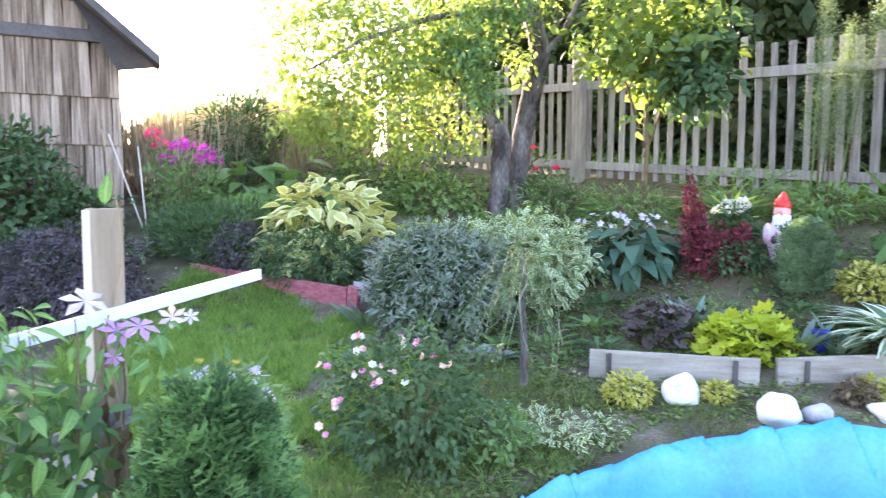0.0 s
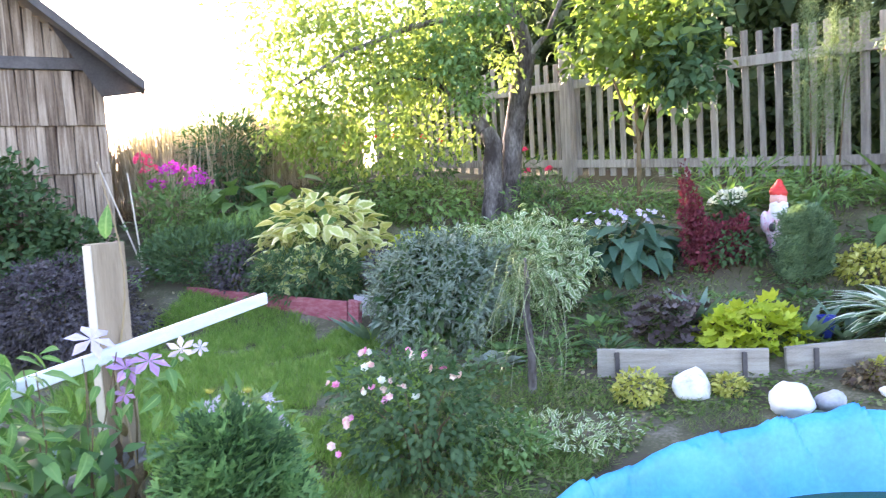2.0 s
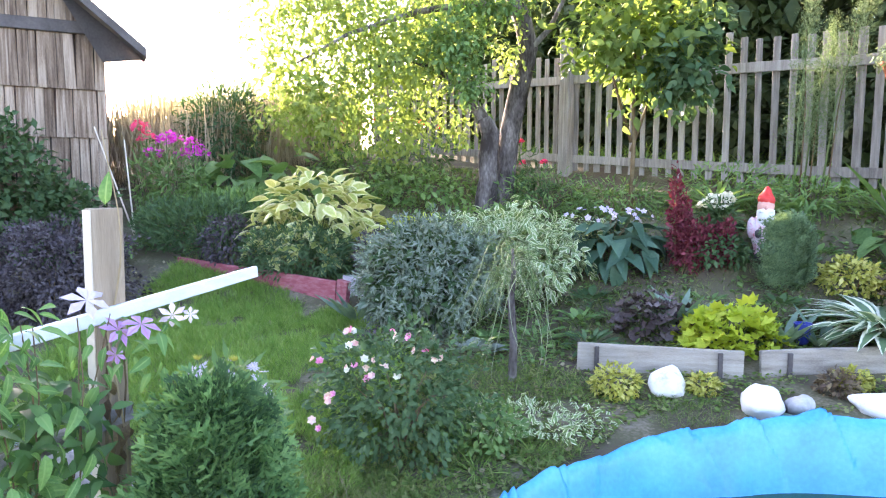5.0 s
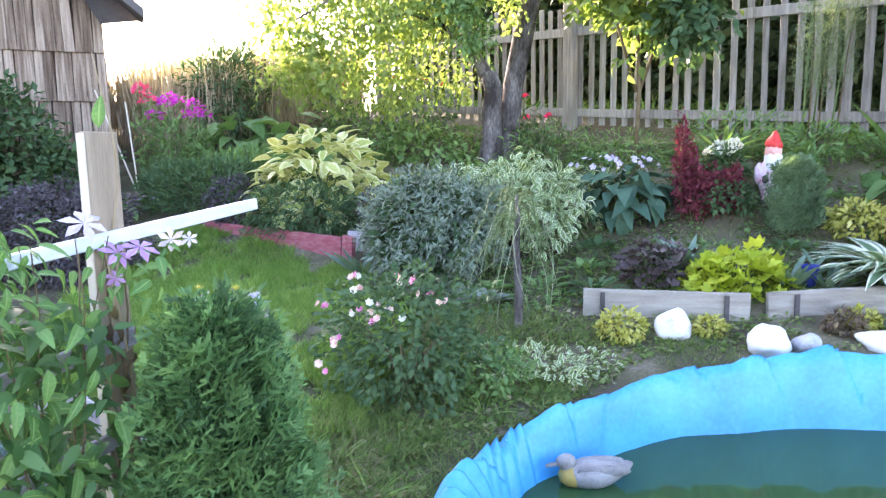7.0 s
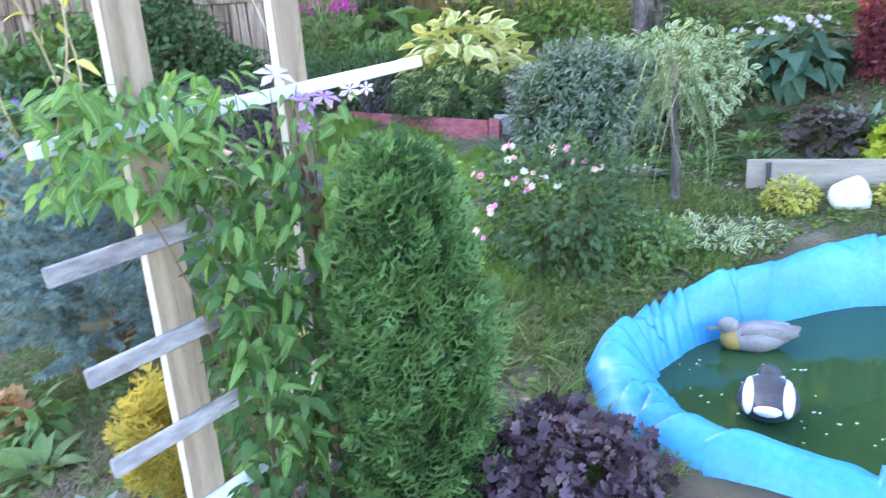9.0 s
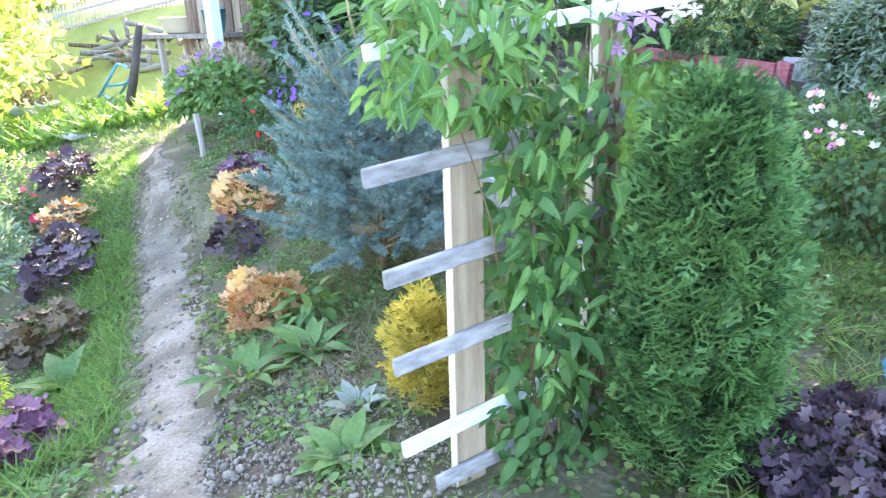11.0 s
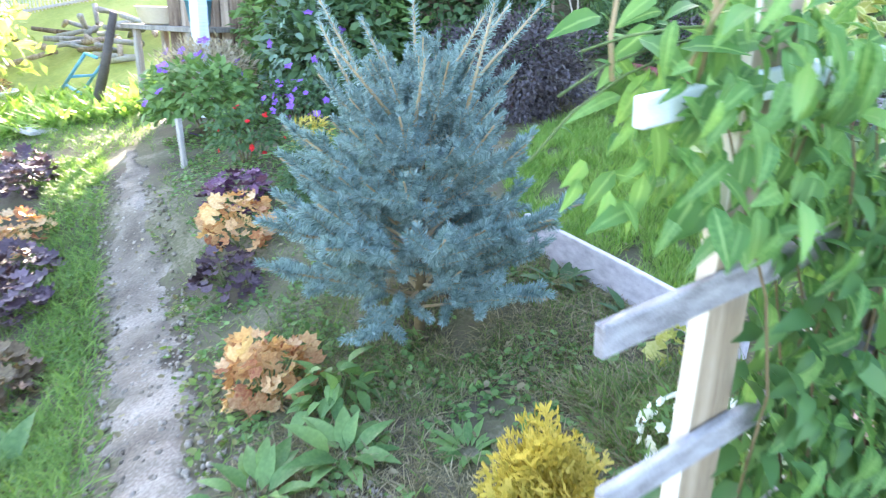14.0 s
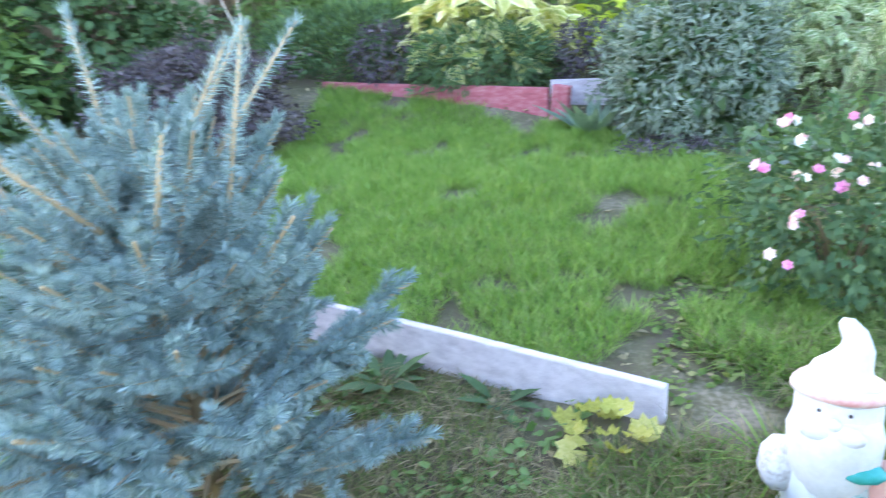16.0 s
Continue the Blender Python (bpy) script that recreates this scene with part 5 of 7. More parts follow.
# ---- weeping larch ----
def weeping_larch(x, y):
    """A dark stake-like stem under a loose veil of feathery arching twigs."""
    t = thing("weeping_larch", x, y, "thin weeping larch with feathery grey green arching twigs", "tree", z=0.3)
    attach("trunk", tube_mesh("trunk", [(0, 0, -0.1), (0.012, 0, 0.3), (-0.01, 0, 0.6), (0.01, 0, 0.8), (0.0, 0, 0.95)], (0.03, 0.027, 0.023, 0.018, 0.008), M_BARK, 9, 0.12), t)
    needle = leaf("blade", 1, 0.0, 0.1, 0.11)
    for k in range(44):
        a = k * 2.4 + rng.normal() * 0.2
        kind = k % 4
        top = 0.96 - 0.3 * rng.random()
        reach = (rng.uniform(0.42, 0.62), rng.uniform(0.2, 0.42), rng.uniform(0.15, 0.35), rng.uniform(0.2, 0.5))[kind]
        drop = (rng.uniform(0.2, 0.5), rng.uniform(0.3, 0.6), rng.uniform(0.12, 0.35), rng.uniform(0.4, 0.75))[kind]
        drop = min(drop, top - 0.08)
        pts = []
        for i in range(11):
            f = i / 10
            w = a + 0.45 * math.sin(2.6 * f + k)
            curl = 0.02 * math.sin(11 * f + k)
            pts.append((math.cos(w) * reach * f ** 0.75, math.sin(w) * reach * f ** 0.75 * 0.8, top + 0.09 * math.sin(math.pi * min(f * 1.5, 1)) - drop * f ** 1.7 + curl))
        b = attach("branch", tube_mesh("branch", pts, [0.0036 - 0.00022 * i for i in range(11)], M_GREENSTEM if kind < 3 else M_PALESTEM, 4), t)
        P = np.array(pts)
        n = (520, 300, 560, 140)[kind]
        q = rng.random(n) * 9.99
        i = q.astype(int)
        step = P[np.minimum(i + 1, 10)] - P[i]
        pos = P[i] + step * (q - i)[:, None]
        scatter("needles", needle, frames_of(pos, rng.normal(size=(n, 3)) + step * 7, rng.normal(size=(n, 3)), 0.036), FEATHER if k % 3 else DEEPGREEN, b)
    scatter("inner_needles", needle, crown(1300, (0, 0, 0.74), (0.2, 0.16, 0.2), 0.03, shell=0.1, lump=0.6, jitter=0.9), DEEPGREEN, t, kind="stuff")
    return t


weeping_larch(0.43, 4.55)

# ---- bed above the boards ----
mound("heuchera", 2.03, 5.16, 150, LOBED, LIME, 0.15, (0.32, 0.26, 0.32), "lime yellow heuchera with ruffled leaves")
mound("heuchera", 1.48, 5.42, 120, LOBED, DUSK, 0.12, (0.27, 0.22, 0.32), "dusky purple brown heuchera clump")
rosette("iris_clump", 1.72, 5.5, 18, IRISBLADE, BLUEGREEN, 0.4, "silvery blue green iris blades", rise=(45, 85))
rosette("iris_clump", 2.42, 5.2, 16, IRISBLADE, BLUEGREEN, 0.36, "blue green iris blades by the striped hosta", rise=(60, 88))
rosette("iris_clump", 2.68, 5.16, 14, IRISBLADE, BLUEGREEN, 0.36, "blue green iris blades by the striped hosta", rise=(60, 88))
rosette("hosta", 3.14, 5.24, 110, leaf("lance", 7, 0.25, 0.6, 0.28), HOSTA_W, 0.36, "hosta with white striped strap leaves", rise=(20, 86), flop=-6, radius=0.05, stalk=0.2)
mound("hosta", 1.34, 6.5, 130, HOSTALEAF, HOSTA_B, 0.22, (0.44, 0.36, 0.46), "blue green hosta with lilac flowers", droop=0.9)
shrub("lilac_flowers", 1.25, 6.42, (0.42, 0.22, 0.08), 10, SMALL, HOSTA_B, 0.05, "lilac flower spikes above the blue hosta", "flower", lift=0.44, stems=7, stem_r=0.006, flowers=(FIVE, P_LILAC, 30, 0.055))
shrub("golden_euonymus", 3.2, 5.95, (0.24, 0.22, 0.17), 800, SMALL, YELLOWLEAF, 0.055, "small golden variegated bush")
mound("heuchera", 3.72, 5.55, 150, LOBED, BRONZE, 0.16, (0.5, 0.36, 0.5), "big dark bronze heuchera clump")
shrub("heuchera_flowers", 3.85, 5.7, (0.5, 0.35, 0.22), 500, SMALL, BRONZE, 0.03, "airy pinkish brown flower stems above bronze leaves", "flower", lift=0.45, stems=14, stem_r=0.003, flowers=(FIVE, P_PINK, 60, 0.018))
CONIFER_AT = (2.68, 5.98)
shrub("green_shrub", 2.2, 6.25, (0.26, 0.22, 0.16), 600, SMALL, DEEPGREEN, 0.06, "small dark green bush by the astilbe")
mound("hosta", 3.7, 6.42, 22, HEART, MIDGREEN, 0.22, (0.2, 0.18, 0.18), "green broad-leaved hosta by the pole")
rosette("gladiolus", 3.95, 6.75, 18, leaf("lance", 5, 0.2, 0.12, 0.09), MIDGREEN, 0.75, "upright gladiolus leaves by the pole", rise=(70, 88))
rosette("grass_clump", 2.35, 7.0, 46, leaf("lance", 6, 0.1, 0.5, 0.04), MIDGREEN, 0.8, "arching green grass clump before the fence", rise=(45, 88))
rosette("leafy_plant", 3.0, 6.75, 26, OVATE, MIDGREEN, 0.2, "green leafy plant behind the gnome", rise=(10, 70), stalk=0.3)
rosette("leafy_plant", 4.5, 6.5, 24, OVATE, MIDGREEN, 0.2, "green leafy plant near the pole", rise=(10, 70), stalk=0.25)

astilbe = thing("astilbe", 1.83, 6.25, "deep crimson plumed barberry shrub", "shrub")
for px, py, h, r in ((-0.02, 0, 0.95, 0.06), (0.06, 0.02, 0.75, 0.07), (0.2, 0, 0.5, 0.13), (0.32, 0.03, 0.42, 0.13), (0.42, 0, 0.5, 0.08), (0.12, -0.05, 0.45, 0.13)):
    attach("stem", tube_mesh("stem", [(px * 0.4, py, 0), (px, py, h * 0.9)], (0.007, 0.003), M_STEM, 5), astilbe)
    scatter("plume", SMALL, crown(520, (px, py, h * 0.55), (r, r, h * 0.48), 0.045, shell=0.1, droop=-0.7, low=-1), CRIMSON, astilbe, kind="stuff")

for x, y, lean, h in ((3.12, 7.2, 0.1, 2.1), (3.38, 7.25, 0.42, 2.2), (3.25, 7.35, 0.25, 1.7)):
    t = thing("asparagus", x, y, "tall feathery grey green asparagus fern stems", "plant", "asparagus stems")
    limb(t, [(0, 0, -0.05), (lean * 0.3, 0, h * 0.5), (lean, 0, h)], 0.012, 0.004, M_GREENSTEM, "stem", 5)
    limb(t, [(0.06, 0, -0.05), (0.06 + lean * 0.2, 0, h * 0.45), (lean * 0.7, 0.05, h * 0.85)], 0.01, 0.004, M_STEM, "stem", 5)
    for f in (0.4, 0.55, 0.7, 0.85, 1.0):
        w = 0.17 * (1.25 - f) + 0.05
        scatter("foliage", NARROW, crown(900, (lean * f ** 1.6, 0, h * f), (w, w, h * 0.14), 0.03, shell=0.0, lump=0.7, droop=-0.9), ASPARAGUS, t)

# small bushes before the boards
for x, y, r, mt, lab in ((1.12, 4.42, 0.155, YELLOWLEAF, "small yellow green variegated bush before the board"), (1.7, 4.5, 0.1, YELLOWLEAF, "tiny golden bush beside the white stone"), (3.0, 4.45, 0.17, YELLOWLEAF, "small yellow green bush by the pond"), (2.55, 4.55, 0.12, BRONZE, "small bronze leaved plant before the board"), (2.7, 4.66, 0.1, YELLOWLEAF, "thin yellow green shoot before the board")):
    shrub("dwarf_bush", x, y, (r, r * 0.8, r * 0.75), int(3400 * r), SMALL, mt, 0.042, lab, low=-0.9, stems=3)
rosette("succulent", 2.15, 4.1, 20, ROUND, BLUEGREEN, 0.07, "small blue green succulent by the rock", rise=(10, 70), stalk=0.04)


# ---- rose and groundcover ----
rose = shrub("rose_bush", -0.16, 3.6, (0.47, 0.42, 0.4), 3400, SMALL, DEEPGREEN, 0.048, "dark leaved rose bush with pale pink flowers", low=-1, stems=7, lump=0.5)
me_a, me_b, me_c = (mesh_of("flower", DOUBLE[0], DOUBLE[1], mt, DOUBLE[2]) for mt in (P_PINK, P_ROSE, P_WHITE))
ROSES = ((-0.545, 3.3, 0.763), (-0.387, 3.5, 0.9), (-0.372, 3.45, 0.806), (-0.466, 3.25, 0.577), (-0.503, 3.2, 0.451), (-0.39, 3.35, 0.697), (-0.273, 3.4, 0.769), (0.076, 3.4, 0.773), (-0.058, 3.45, 0.81), (-0.195, 3.5, 0.86), (-0.132, 3.3, 0.725), (-0.283, 3.3, 0.686))
for k, place in enumerate(ROSES):
    for n in range(3 if k % 2 else 2):
        p = Vector(place) - rose.matrix_world.translation + Vector(rng.normal(size=3) * 0.022)
        size = 0.036 + 0.022 * rng.random()
        attach("flower", (me_a, me_b, me_c, me_a)[(k + n) % 4], rose, m=Matrix.LocRotScale(p, (Vector((-0.2, -0.8, 0.5)) + Vector(rng.normal(size=3) * 0.4)).to_track_quat('Z', 'Y'), (size, size, size)))
shrub("silver_groundcover", 0.5, 3.95, (0.5, 0.28, 0.07), 900, SMALL, VARIEG, 0.045, "low silver edged groundcover by the pond", "plant", low=-0.4, stems=0, lump=0.6)
shrub("groundcover", 0.25, 3.7, (0.3, 0.25, 0.15), 700, SMALL, MIDGREEN, 0.05, "low green leafy groundcover by the rose", "plant", low=-0.9, stems=0)

# ---- trellis plants ----
vine = thing("clematis", -0.62, 1.3, "fresh green clematis vine climbing the trellis", "vine", z=0.02)
vo = Vector((-0.62, 1.3, 0.02))
vine_shape = leaf("ovate", 4, 0.3, 0.5, 0.42)
vine_me = [mesh_of("leaf", q[0], q[1], VINE, q[2], smooth=True) for q in (leaf("ovate", 6, 0.35, 0.5, 0.4), leaf("ovate", 6, 0.2, 0.8, 0.34), leaf("lance", 6, 0.4, 0.6, 0.32))]


def vine_leaves(n, u, z, off, size, as_parts=True):
    mats = []
    for _ in range(n):
        p = Vector((-0.73, 1.03, 0)) + on_trellis(rng.uniform(*u), rng.uniform(*z), rng.normal(off, 0.065)) - vo
        side = nrm * rng.uniform(-0.2, 1.0) + bar_dir * rng.normal() * 0.9 + Vector((0, 0, rng.uniform(-1.1, 0.3)))
        upv = Vector((0, 0, 1)) + nrm * 0.6 + Vector(rng.normal(size=3) * 0.3)
        mats.append(frames_of(np.array([p]), np.array([side]), np.array([upv]), size * (0.6 + 0.7 * rng.random()))[0])
    if as_parts:
        for k, m in enumerate(mats):
            attach("leaf", vine_me[k % 3], vine, m=Matrix(m.tolist()))
    else:
        # leaf sets reaching low get the darker copy as painted shade
        scatter("inner_leaves", vine_shape, np.array(mats), VINE if z[0] > 1 else VINE_SHADE, vine, kind="stuff")


vine_leaves(150, (-0.18, 0.32), (1.14, 1.42), 0.05, 0.056)
vine_leaves(140, (0.14, 0.44), (0.3, 1.2), 0.1, 0.076)
vine_leaves(34, (-0.23, -0.06), (1.2, 1.38), 0.0, 0.042)
for z1, off in ((1.2, -0.04), (1.28, 0.0), (1.33, 0.03)):
    pts = [Vector((-0.73, 1.03, 0)) + on_trellis(0.1 - 0.38 * f, 1.32 + (z1 - 1.32) * f ** 2 + 0.04 * math.sin(3 * f), off + 0.03 * math.sin(5 * f)) - vo for f in np.linspace(0, 1, 7)]
    attach("stem", tube_mesh("stem", pts, [0.0018] * 7, M_GREENSTEM, 5), vine)
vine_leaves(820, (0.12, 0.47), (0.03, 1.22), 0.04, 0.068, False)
vine_leaves(46, (0.44, 0.66), (1.16, 1.33), 0.05, 0.055, False)
vine_leaves(260, (-0.17, 0.3), (1.12, 1.4), 0.03, 0.064, False)
for k in range(9):
    u0, u1 = rng.uniform(0.2, 0.55), rng.uniform(-0.1, 0.6)
    pts = [Vector((-0.73, 1.03, 0)) + on_trellis(u0 + (u1 - u0) * f, 1.35 * f, 0.05 + 0.04 * math.sin(9 * f + k)) - vo for f in np.linspace(0, 1, 9)]
    attach("stem", tube_mesh("stem", pts, [0.004 - 0.0003 * i for i in range(9)], M_STEM, 5), vine)
tendril_leaf = mesh_of("leaf", vine_shape[0], vine_shape[1], YELLOWLEAF, vine_shape[2], smooth=True)
for u, z1, lean, off in ((-0.2, 1.66, -0.1, 0.0), (-0.1, 1.74, -0.12, 0.04), (-0.06, 1.6, 0.03, -0.03), (-0.14, 1.68, 0.08, 0.05)):
    pts = [Vector((-0.73, 1.03, 0)) + on_trellis(u + lean * f, 1.3 + (z1 - 1.3) * f, off + 0.025 * math.sin(6 * f + u * 9)) - vo for f in np.linspace(0, 1, 8)]
    attach("tendril", tube_mesh("tendril", pts, [0.0032 - 0.0002 * i for i in range(8)], M_TAN, 5), vine)
    for k in range(6):
        p = pts[2 + k % 6] + Vector(rng.normal(size=3) * 0.012)
        m = frames_of(np.array([p]), rng.normal(size=(1, 3)) + (0, 0, 0.2), rng.normal(size=(1, 3)) * 0.5 + (0, -0.3, 1), 0.03 + 0.025 * rng.random())[0]
        attach("leaf", tendril_leaf if k % 3 else vine_me[0], vine, m=Matrix(m.tolist()))
fl = mesh_of("flower", CLEMATIS_F[0], CLEMATIS_F[1], P_CLEMATIS, CLEMATIS_F[2])
flw = mesh_of("flower", CLEMATIS_F[0], CLEMATIS_F[1], P_PALELILAC, CLEMATIS_F[2])
for x, y, z, size, me in ((-0.555, 1.47, 1.385, 0.125, flw), (-0.483, 1.49, 1.305, 0.1, fl), (-0.437, 1.52, 1.315, 0.11, fl), (-0.393, 1.6, 1.325, 0.08, flw), (-0.5, 1.5, 1.235, 0.06, fl), (-0.35, 1.62, 1.325, 0.05, flw)):
    q = (nrm * 0.35 + Vector((0, -0.4, 0.75)) + Vector(rng.normal(size=3) * 0.35)).to_track_quat('Z', 'Y')
    attach("flower", me, vine, "mauve star-shaped clematis flower" if me is fl else "pale lilac clematis flower", Matrix.LocRotScale(Vector((x, y, z)) - vo, q, (size, size, size)))
for k in range(4):
    # faded stems tied to the far post
    pts = [Vector((-0.73, 1.03, 0)) + on_trellis(0.545 + 0.03 * math.sin(7 * f + 1.7 * k), 1.3 * f, 0.03 + 0.015 * math.cos(5 * f + k)) - vo for f in np.linspace(0, 1, 9)]
    attach("stem", tube_mesh("stem", pts, [0.005 - 0.0003 * i for i in range(9)], M_STEM if k % 2 else M_TAN, 5, 0.1), vine)
wither = mesh_of("withered_leaf", vine_shape[0], vine_shape[1], BRONZE, vine_shape[2], smooth=True)
for k in range(22):
    p = Vector((-0.73, 1.03, 0)) + on_trellis(rng.normal(0.545, 0.03), rng.uniform(0.5, 1.2), 0.05 + 0.02 * rng.random()) - vo
    m = frames_of(np.array([p]), rng.normal(size=(1, 3)) * 0.4 + (0.1, -0.2, -1), rng.normal(size=(1, 3)) * 0.4 + (0.5, -0.6, 0.3), 0.04 + 0.025 * rng.random())[0]
    attach("withered_leaf", wither, vine, "brown withered leaf", m=Matrix(m.tolist()))
# one long shoot with a single broad leaf above the far post
pts = [Vector((-0.545, 1.56, 1.33)) + Vector((0.03 * math.sin(4 * f), 0.02 * f, 0.5 * f)) - vo for f in np.linspace(0, 1, 8)]
attach("tendril", tube_mesh("tendril", pts, [0.003 - 0.0002 * i for i in range(8)], M_TAN, 5), vine)
m = frames_of(np.array([Vector((-0.545, 1.55, 1.63)) - vo]), np.array([(0.12, -0.1, 1.0)]), np.array([(0.4, -1.0, 0.1)]), 0.085)[0]
attach("leaf", vine_me[0], vine, m=Matrix(m.tolist()))


def spray_shape(n=7):
    """A flat thuja spray: a midrib, side twigs and scale-leaf fingers on each."""
    v, f, uv = [], [], []

    def finger(x, y, dx, dy, w, z):
        a = len(v)
        v.extend([(x - dy * w, y + dx * w, z), (x + dy * w, y - dx * w, z), (x + dx + dy * w * 0.5, y + dy - dx * w * 0.5, z + 0.01), (x + dx - dy * w * 0.5, y + dy + dx * w * 0.5, z + 0.01)])
        uv.extend([(0.5, y)] * 4)
        f.append((a, a + 1, a + 2, a + 3))
    finger(0, 0, 0, 1.0, 0.02, 0)
    for i in range(n):
        t = 0.15 + 0.7 * i / (n - 1)
        s = -1 if i % 2 else 1
        ln = 0.42 * (1 - 0.62 * t)
        z = 0.05 * math.sin(i * 2.1)
        finger(0, t, s * ln * 0.85, ln * 0.6, 0.12, z)
        for k in range(3):
            g = 0.35 + 0.28 * k
            finger(s * ln * 0.85 * g, t + ln * 0.6 * g, s * ln * (0.36 if k % 2 else 0.05), ln * (0.02 if k % 2 else 0.36), 0.24, z)
    finger(0, 0.85, 0.1, 0.16, 0.24, 0)
    finger(0, 0.85, -0.1, 0.16, 0.24, 0)
    return np.array(v), f, np.array(uv)


SPRAY = spray_shape()


def thuja(name, x, y, h, r, n, material, label, size=0.11, z=None, inner=None, loose=0.4, lift=0.9, kind="conifer"):
    t = thing(name, x, y, label, kind, z=z)
    attach("trunk", tube_mesh("trunk", [(0, 0, -0.05), (0, 0, h * 0.8)], (0.02, 0.005), M_STEM, 6), t)
    f = rng.random(n) ** 0.85
    prof = np.interp(f, (0, 0.12, 0.45, 0.75, 0.93, 1.0), (0.8, 0.95, 1.0, 0.84, 0.5, 0.08))
    a = rng.uniform(0, 2 * math.pi, n)
    lump = np.array([1 + 0.26 * noise.noise(Vector((math.cos(q) * 2, math.sin(q) * 2, w * 5))) + 0.3 * noise.noise(Vector((math.cos(q) * 5, math.sin(q) * 5, w * 9))) for q, w in zip(a, f)])
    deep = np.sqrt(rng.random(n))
    rr = r * prof * lump * (0.45 + 0.58 * deep)
    pos = np.stack([np.cos(a) * rr, np.sin(a) * rr, f * h * 0.95], 1)
    out = np.stack([np.cos(a), np.sin(a), 0 * a], 1)
    along = out * 0.9 + np.array([0, 0, lift]) + rng.normal(size=(n, 3)) * loose
    up = np.stack([-np.sin(a), np.cos(a), 0 * a], 1) * 0.4 + out * 1.2 + rng.normal(size=(n, 3)) * 0.4
    # sprays deep inside take the darker copy, so interior shade is in the colour
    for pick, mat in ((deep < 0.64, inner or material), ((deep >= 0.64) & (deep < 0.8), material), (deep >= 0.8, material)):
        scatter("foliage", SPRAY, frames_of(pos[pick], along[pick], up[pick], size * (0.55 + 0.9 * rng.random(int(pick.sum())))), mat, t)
    return t


thuja("thuja", -0.235, 1.5, 1.12, 0.172, 3600, THUJA, "dense bright green columnar thuja beside the trellis", 0.1, inner=THUJA_SHADE, loose=0.5, lift=1.15)
thuja("golden_thuja", -1.1, 1.34, 0.35, 0.08, 300, YTHUJA, "small golden yellow thuja", 0.11, loose=0.8, lift=1.8)
thuja("dwarf_conifer", *CONIFER_AT, 0.62, 0.17, 1100, CONIFER, "small dense dark green conifer", 0.1, lift=1.2)
shrub("purple_heuchera", 0.24, 1.66, (0.4, 0.32, 0.16), 10, LOBED, PURPLE, 0.07, "glossy dark purple heuchera mass by the pond", "plant", stems=0)
hp = bpy.data.objects["purple_heuchera"]
hp_me = mesh_of("leaf", LOBED[0], LOBED[1], PURPLE, LOBED[2], smooth=True)
lf_all = crown(2300, (-0.06, -0.02, 0.05), (0.28, 0.25, 0.19), 0.044, low=-0.1, droop=0.4, shell=0.6, lump=0.3)
for m in lf_all[:300]:
    attach("leaf", hp_me, hp, m=Matrix(m.tolist()))
scatter("inner_leaves", LOBED, lf_all[300:], PURPLE, hp, kind="stuff")

aster = shrub("aster", -0.36, 1.86, (0.17, 0.12, 0.12), 260, NARROW, MIDGREEN, 0.07, "tall asters with pale lilac white flowers", "flower", lift=0.86, stems=8, stem_r=0.005, flowers=(DAISY, P_LILAC, 30, 0.045))
scatter("lower_foliage", NARROW, crown(420, (0, 0, 0.45), (0.15, 0.12, 0.46), 0.08, shell=0.1, low=-1), MIDGREEN, aster)
SEED = mesh_of("seed_head", *flower_shape(14, 0.2, 0.9, 3)[:2], YELLOWLEAF)
for sx, sy, sz in ((-0.456, 1.85, 1.132), (-0.334, 1.85, 1.133)):
    root = aster.matrix_world.translation
    attach("seed_head", SEED, aster, "round pale spiky seed head", Matrix.LocRotScale(Vector((sx, sy, sz)) - root, None, (0.04, 0.04, 0.04)))
    attach("stem", tube_mesh("stem", [Vector((sx * 0.5 - 0.18, sy, 0.5)) - root, Vector((sx, sy, sz)) - root], (0.004, 0.003), M_GREENSTEM, 5), aster)
shrub("white_daisies", -0.86, 2.02, (0.24, 0.2, 0.11), 500, NARROW, MIDGREEN, 0.06, "low mound of small white daisies", "flower", low=-0.4, stems=3, flowers=(DOUBLE, P_WHITE, 130, 0.034))
mound("heuchera", -1.16, 2.6, 16, LOBED, YELLOWLEAF, 0.1, (0.1, 0.09, 0.12), "small yellow green heuchera by the lawn board")

# ---- blue spruce ----
spruce = thing("blue_spruce", -2.35, 2.4, "young silvery blue spruce with upright shoots", "conifer")
SP_H = 1.1
attach("trunk", tube_mesh("trunk", [(0, 0, -0.1), (0.01, 0, 0.6), (0, 0, SP_H)], (0.03, 0.02, 0.006), M_STEM, 8), spruce)
NEEDLE = (np.array([(-0.05, 0, 0), (0.05, 0, 0), (0.045, 0.8, 0), (0, 1, 0)]), [(0, 1, 2, 3)], np.array([(0.5, 0)] * 4))


def twig(n, length, start, way):
    """Needle frames round a twig: a round brush that closes over its tip."""
    f = rng.random(n) ** 0.85
    y = unit(np.asarray(way, float))
    s = unit(np.cross(y, (0.3, 0.2, 0.9)))
    q = np.cross(y, s)
    a = rng.uniform(0, 2 * math.pi, n)
    out = np.cos(a)[:, None] * s + np.sin(a)[:, None] * q
    pos = np.asarray(start) + y * (f * length)[:, None]
    return frames_of(pos, out + y * (0.2 + 1.4 * f ** 4)[:, None] + rng.normal(size=(n, 3)) * 0.12, rng.normal(size=(n, 3)), 0.034 * (0.8 + 0.4 * rng.random(n)))


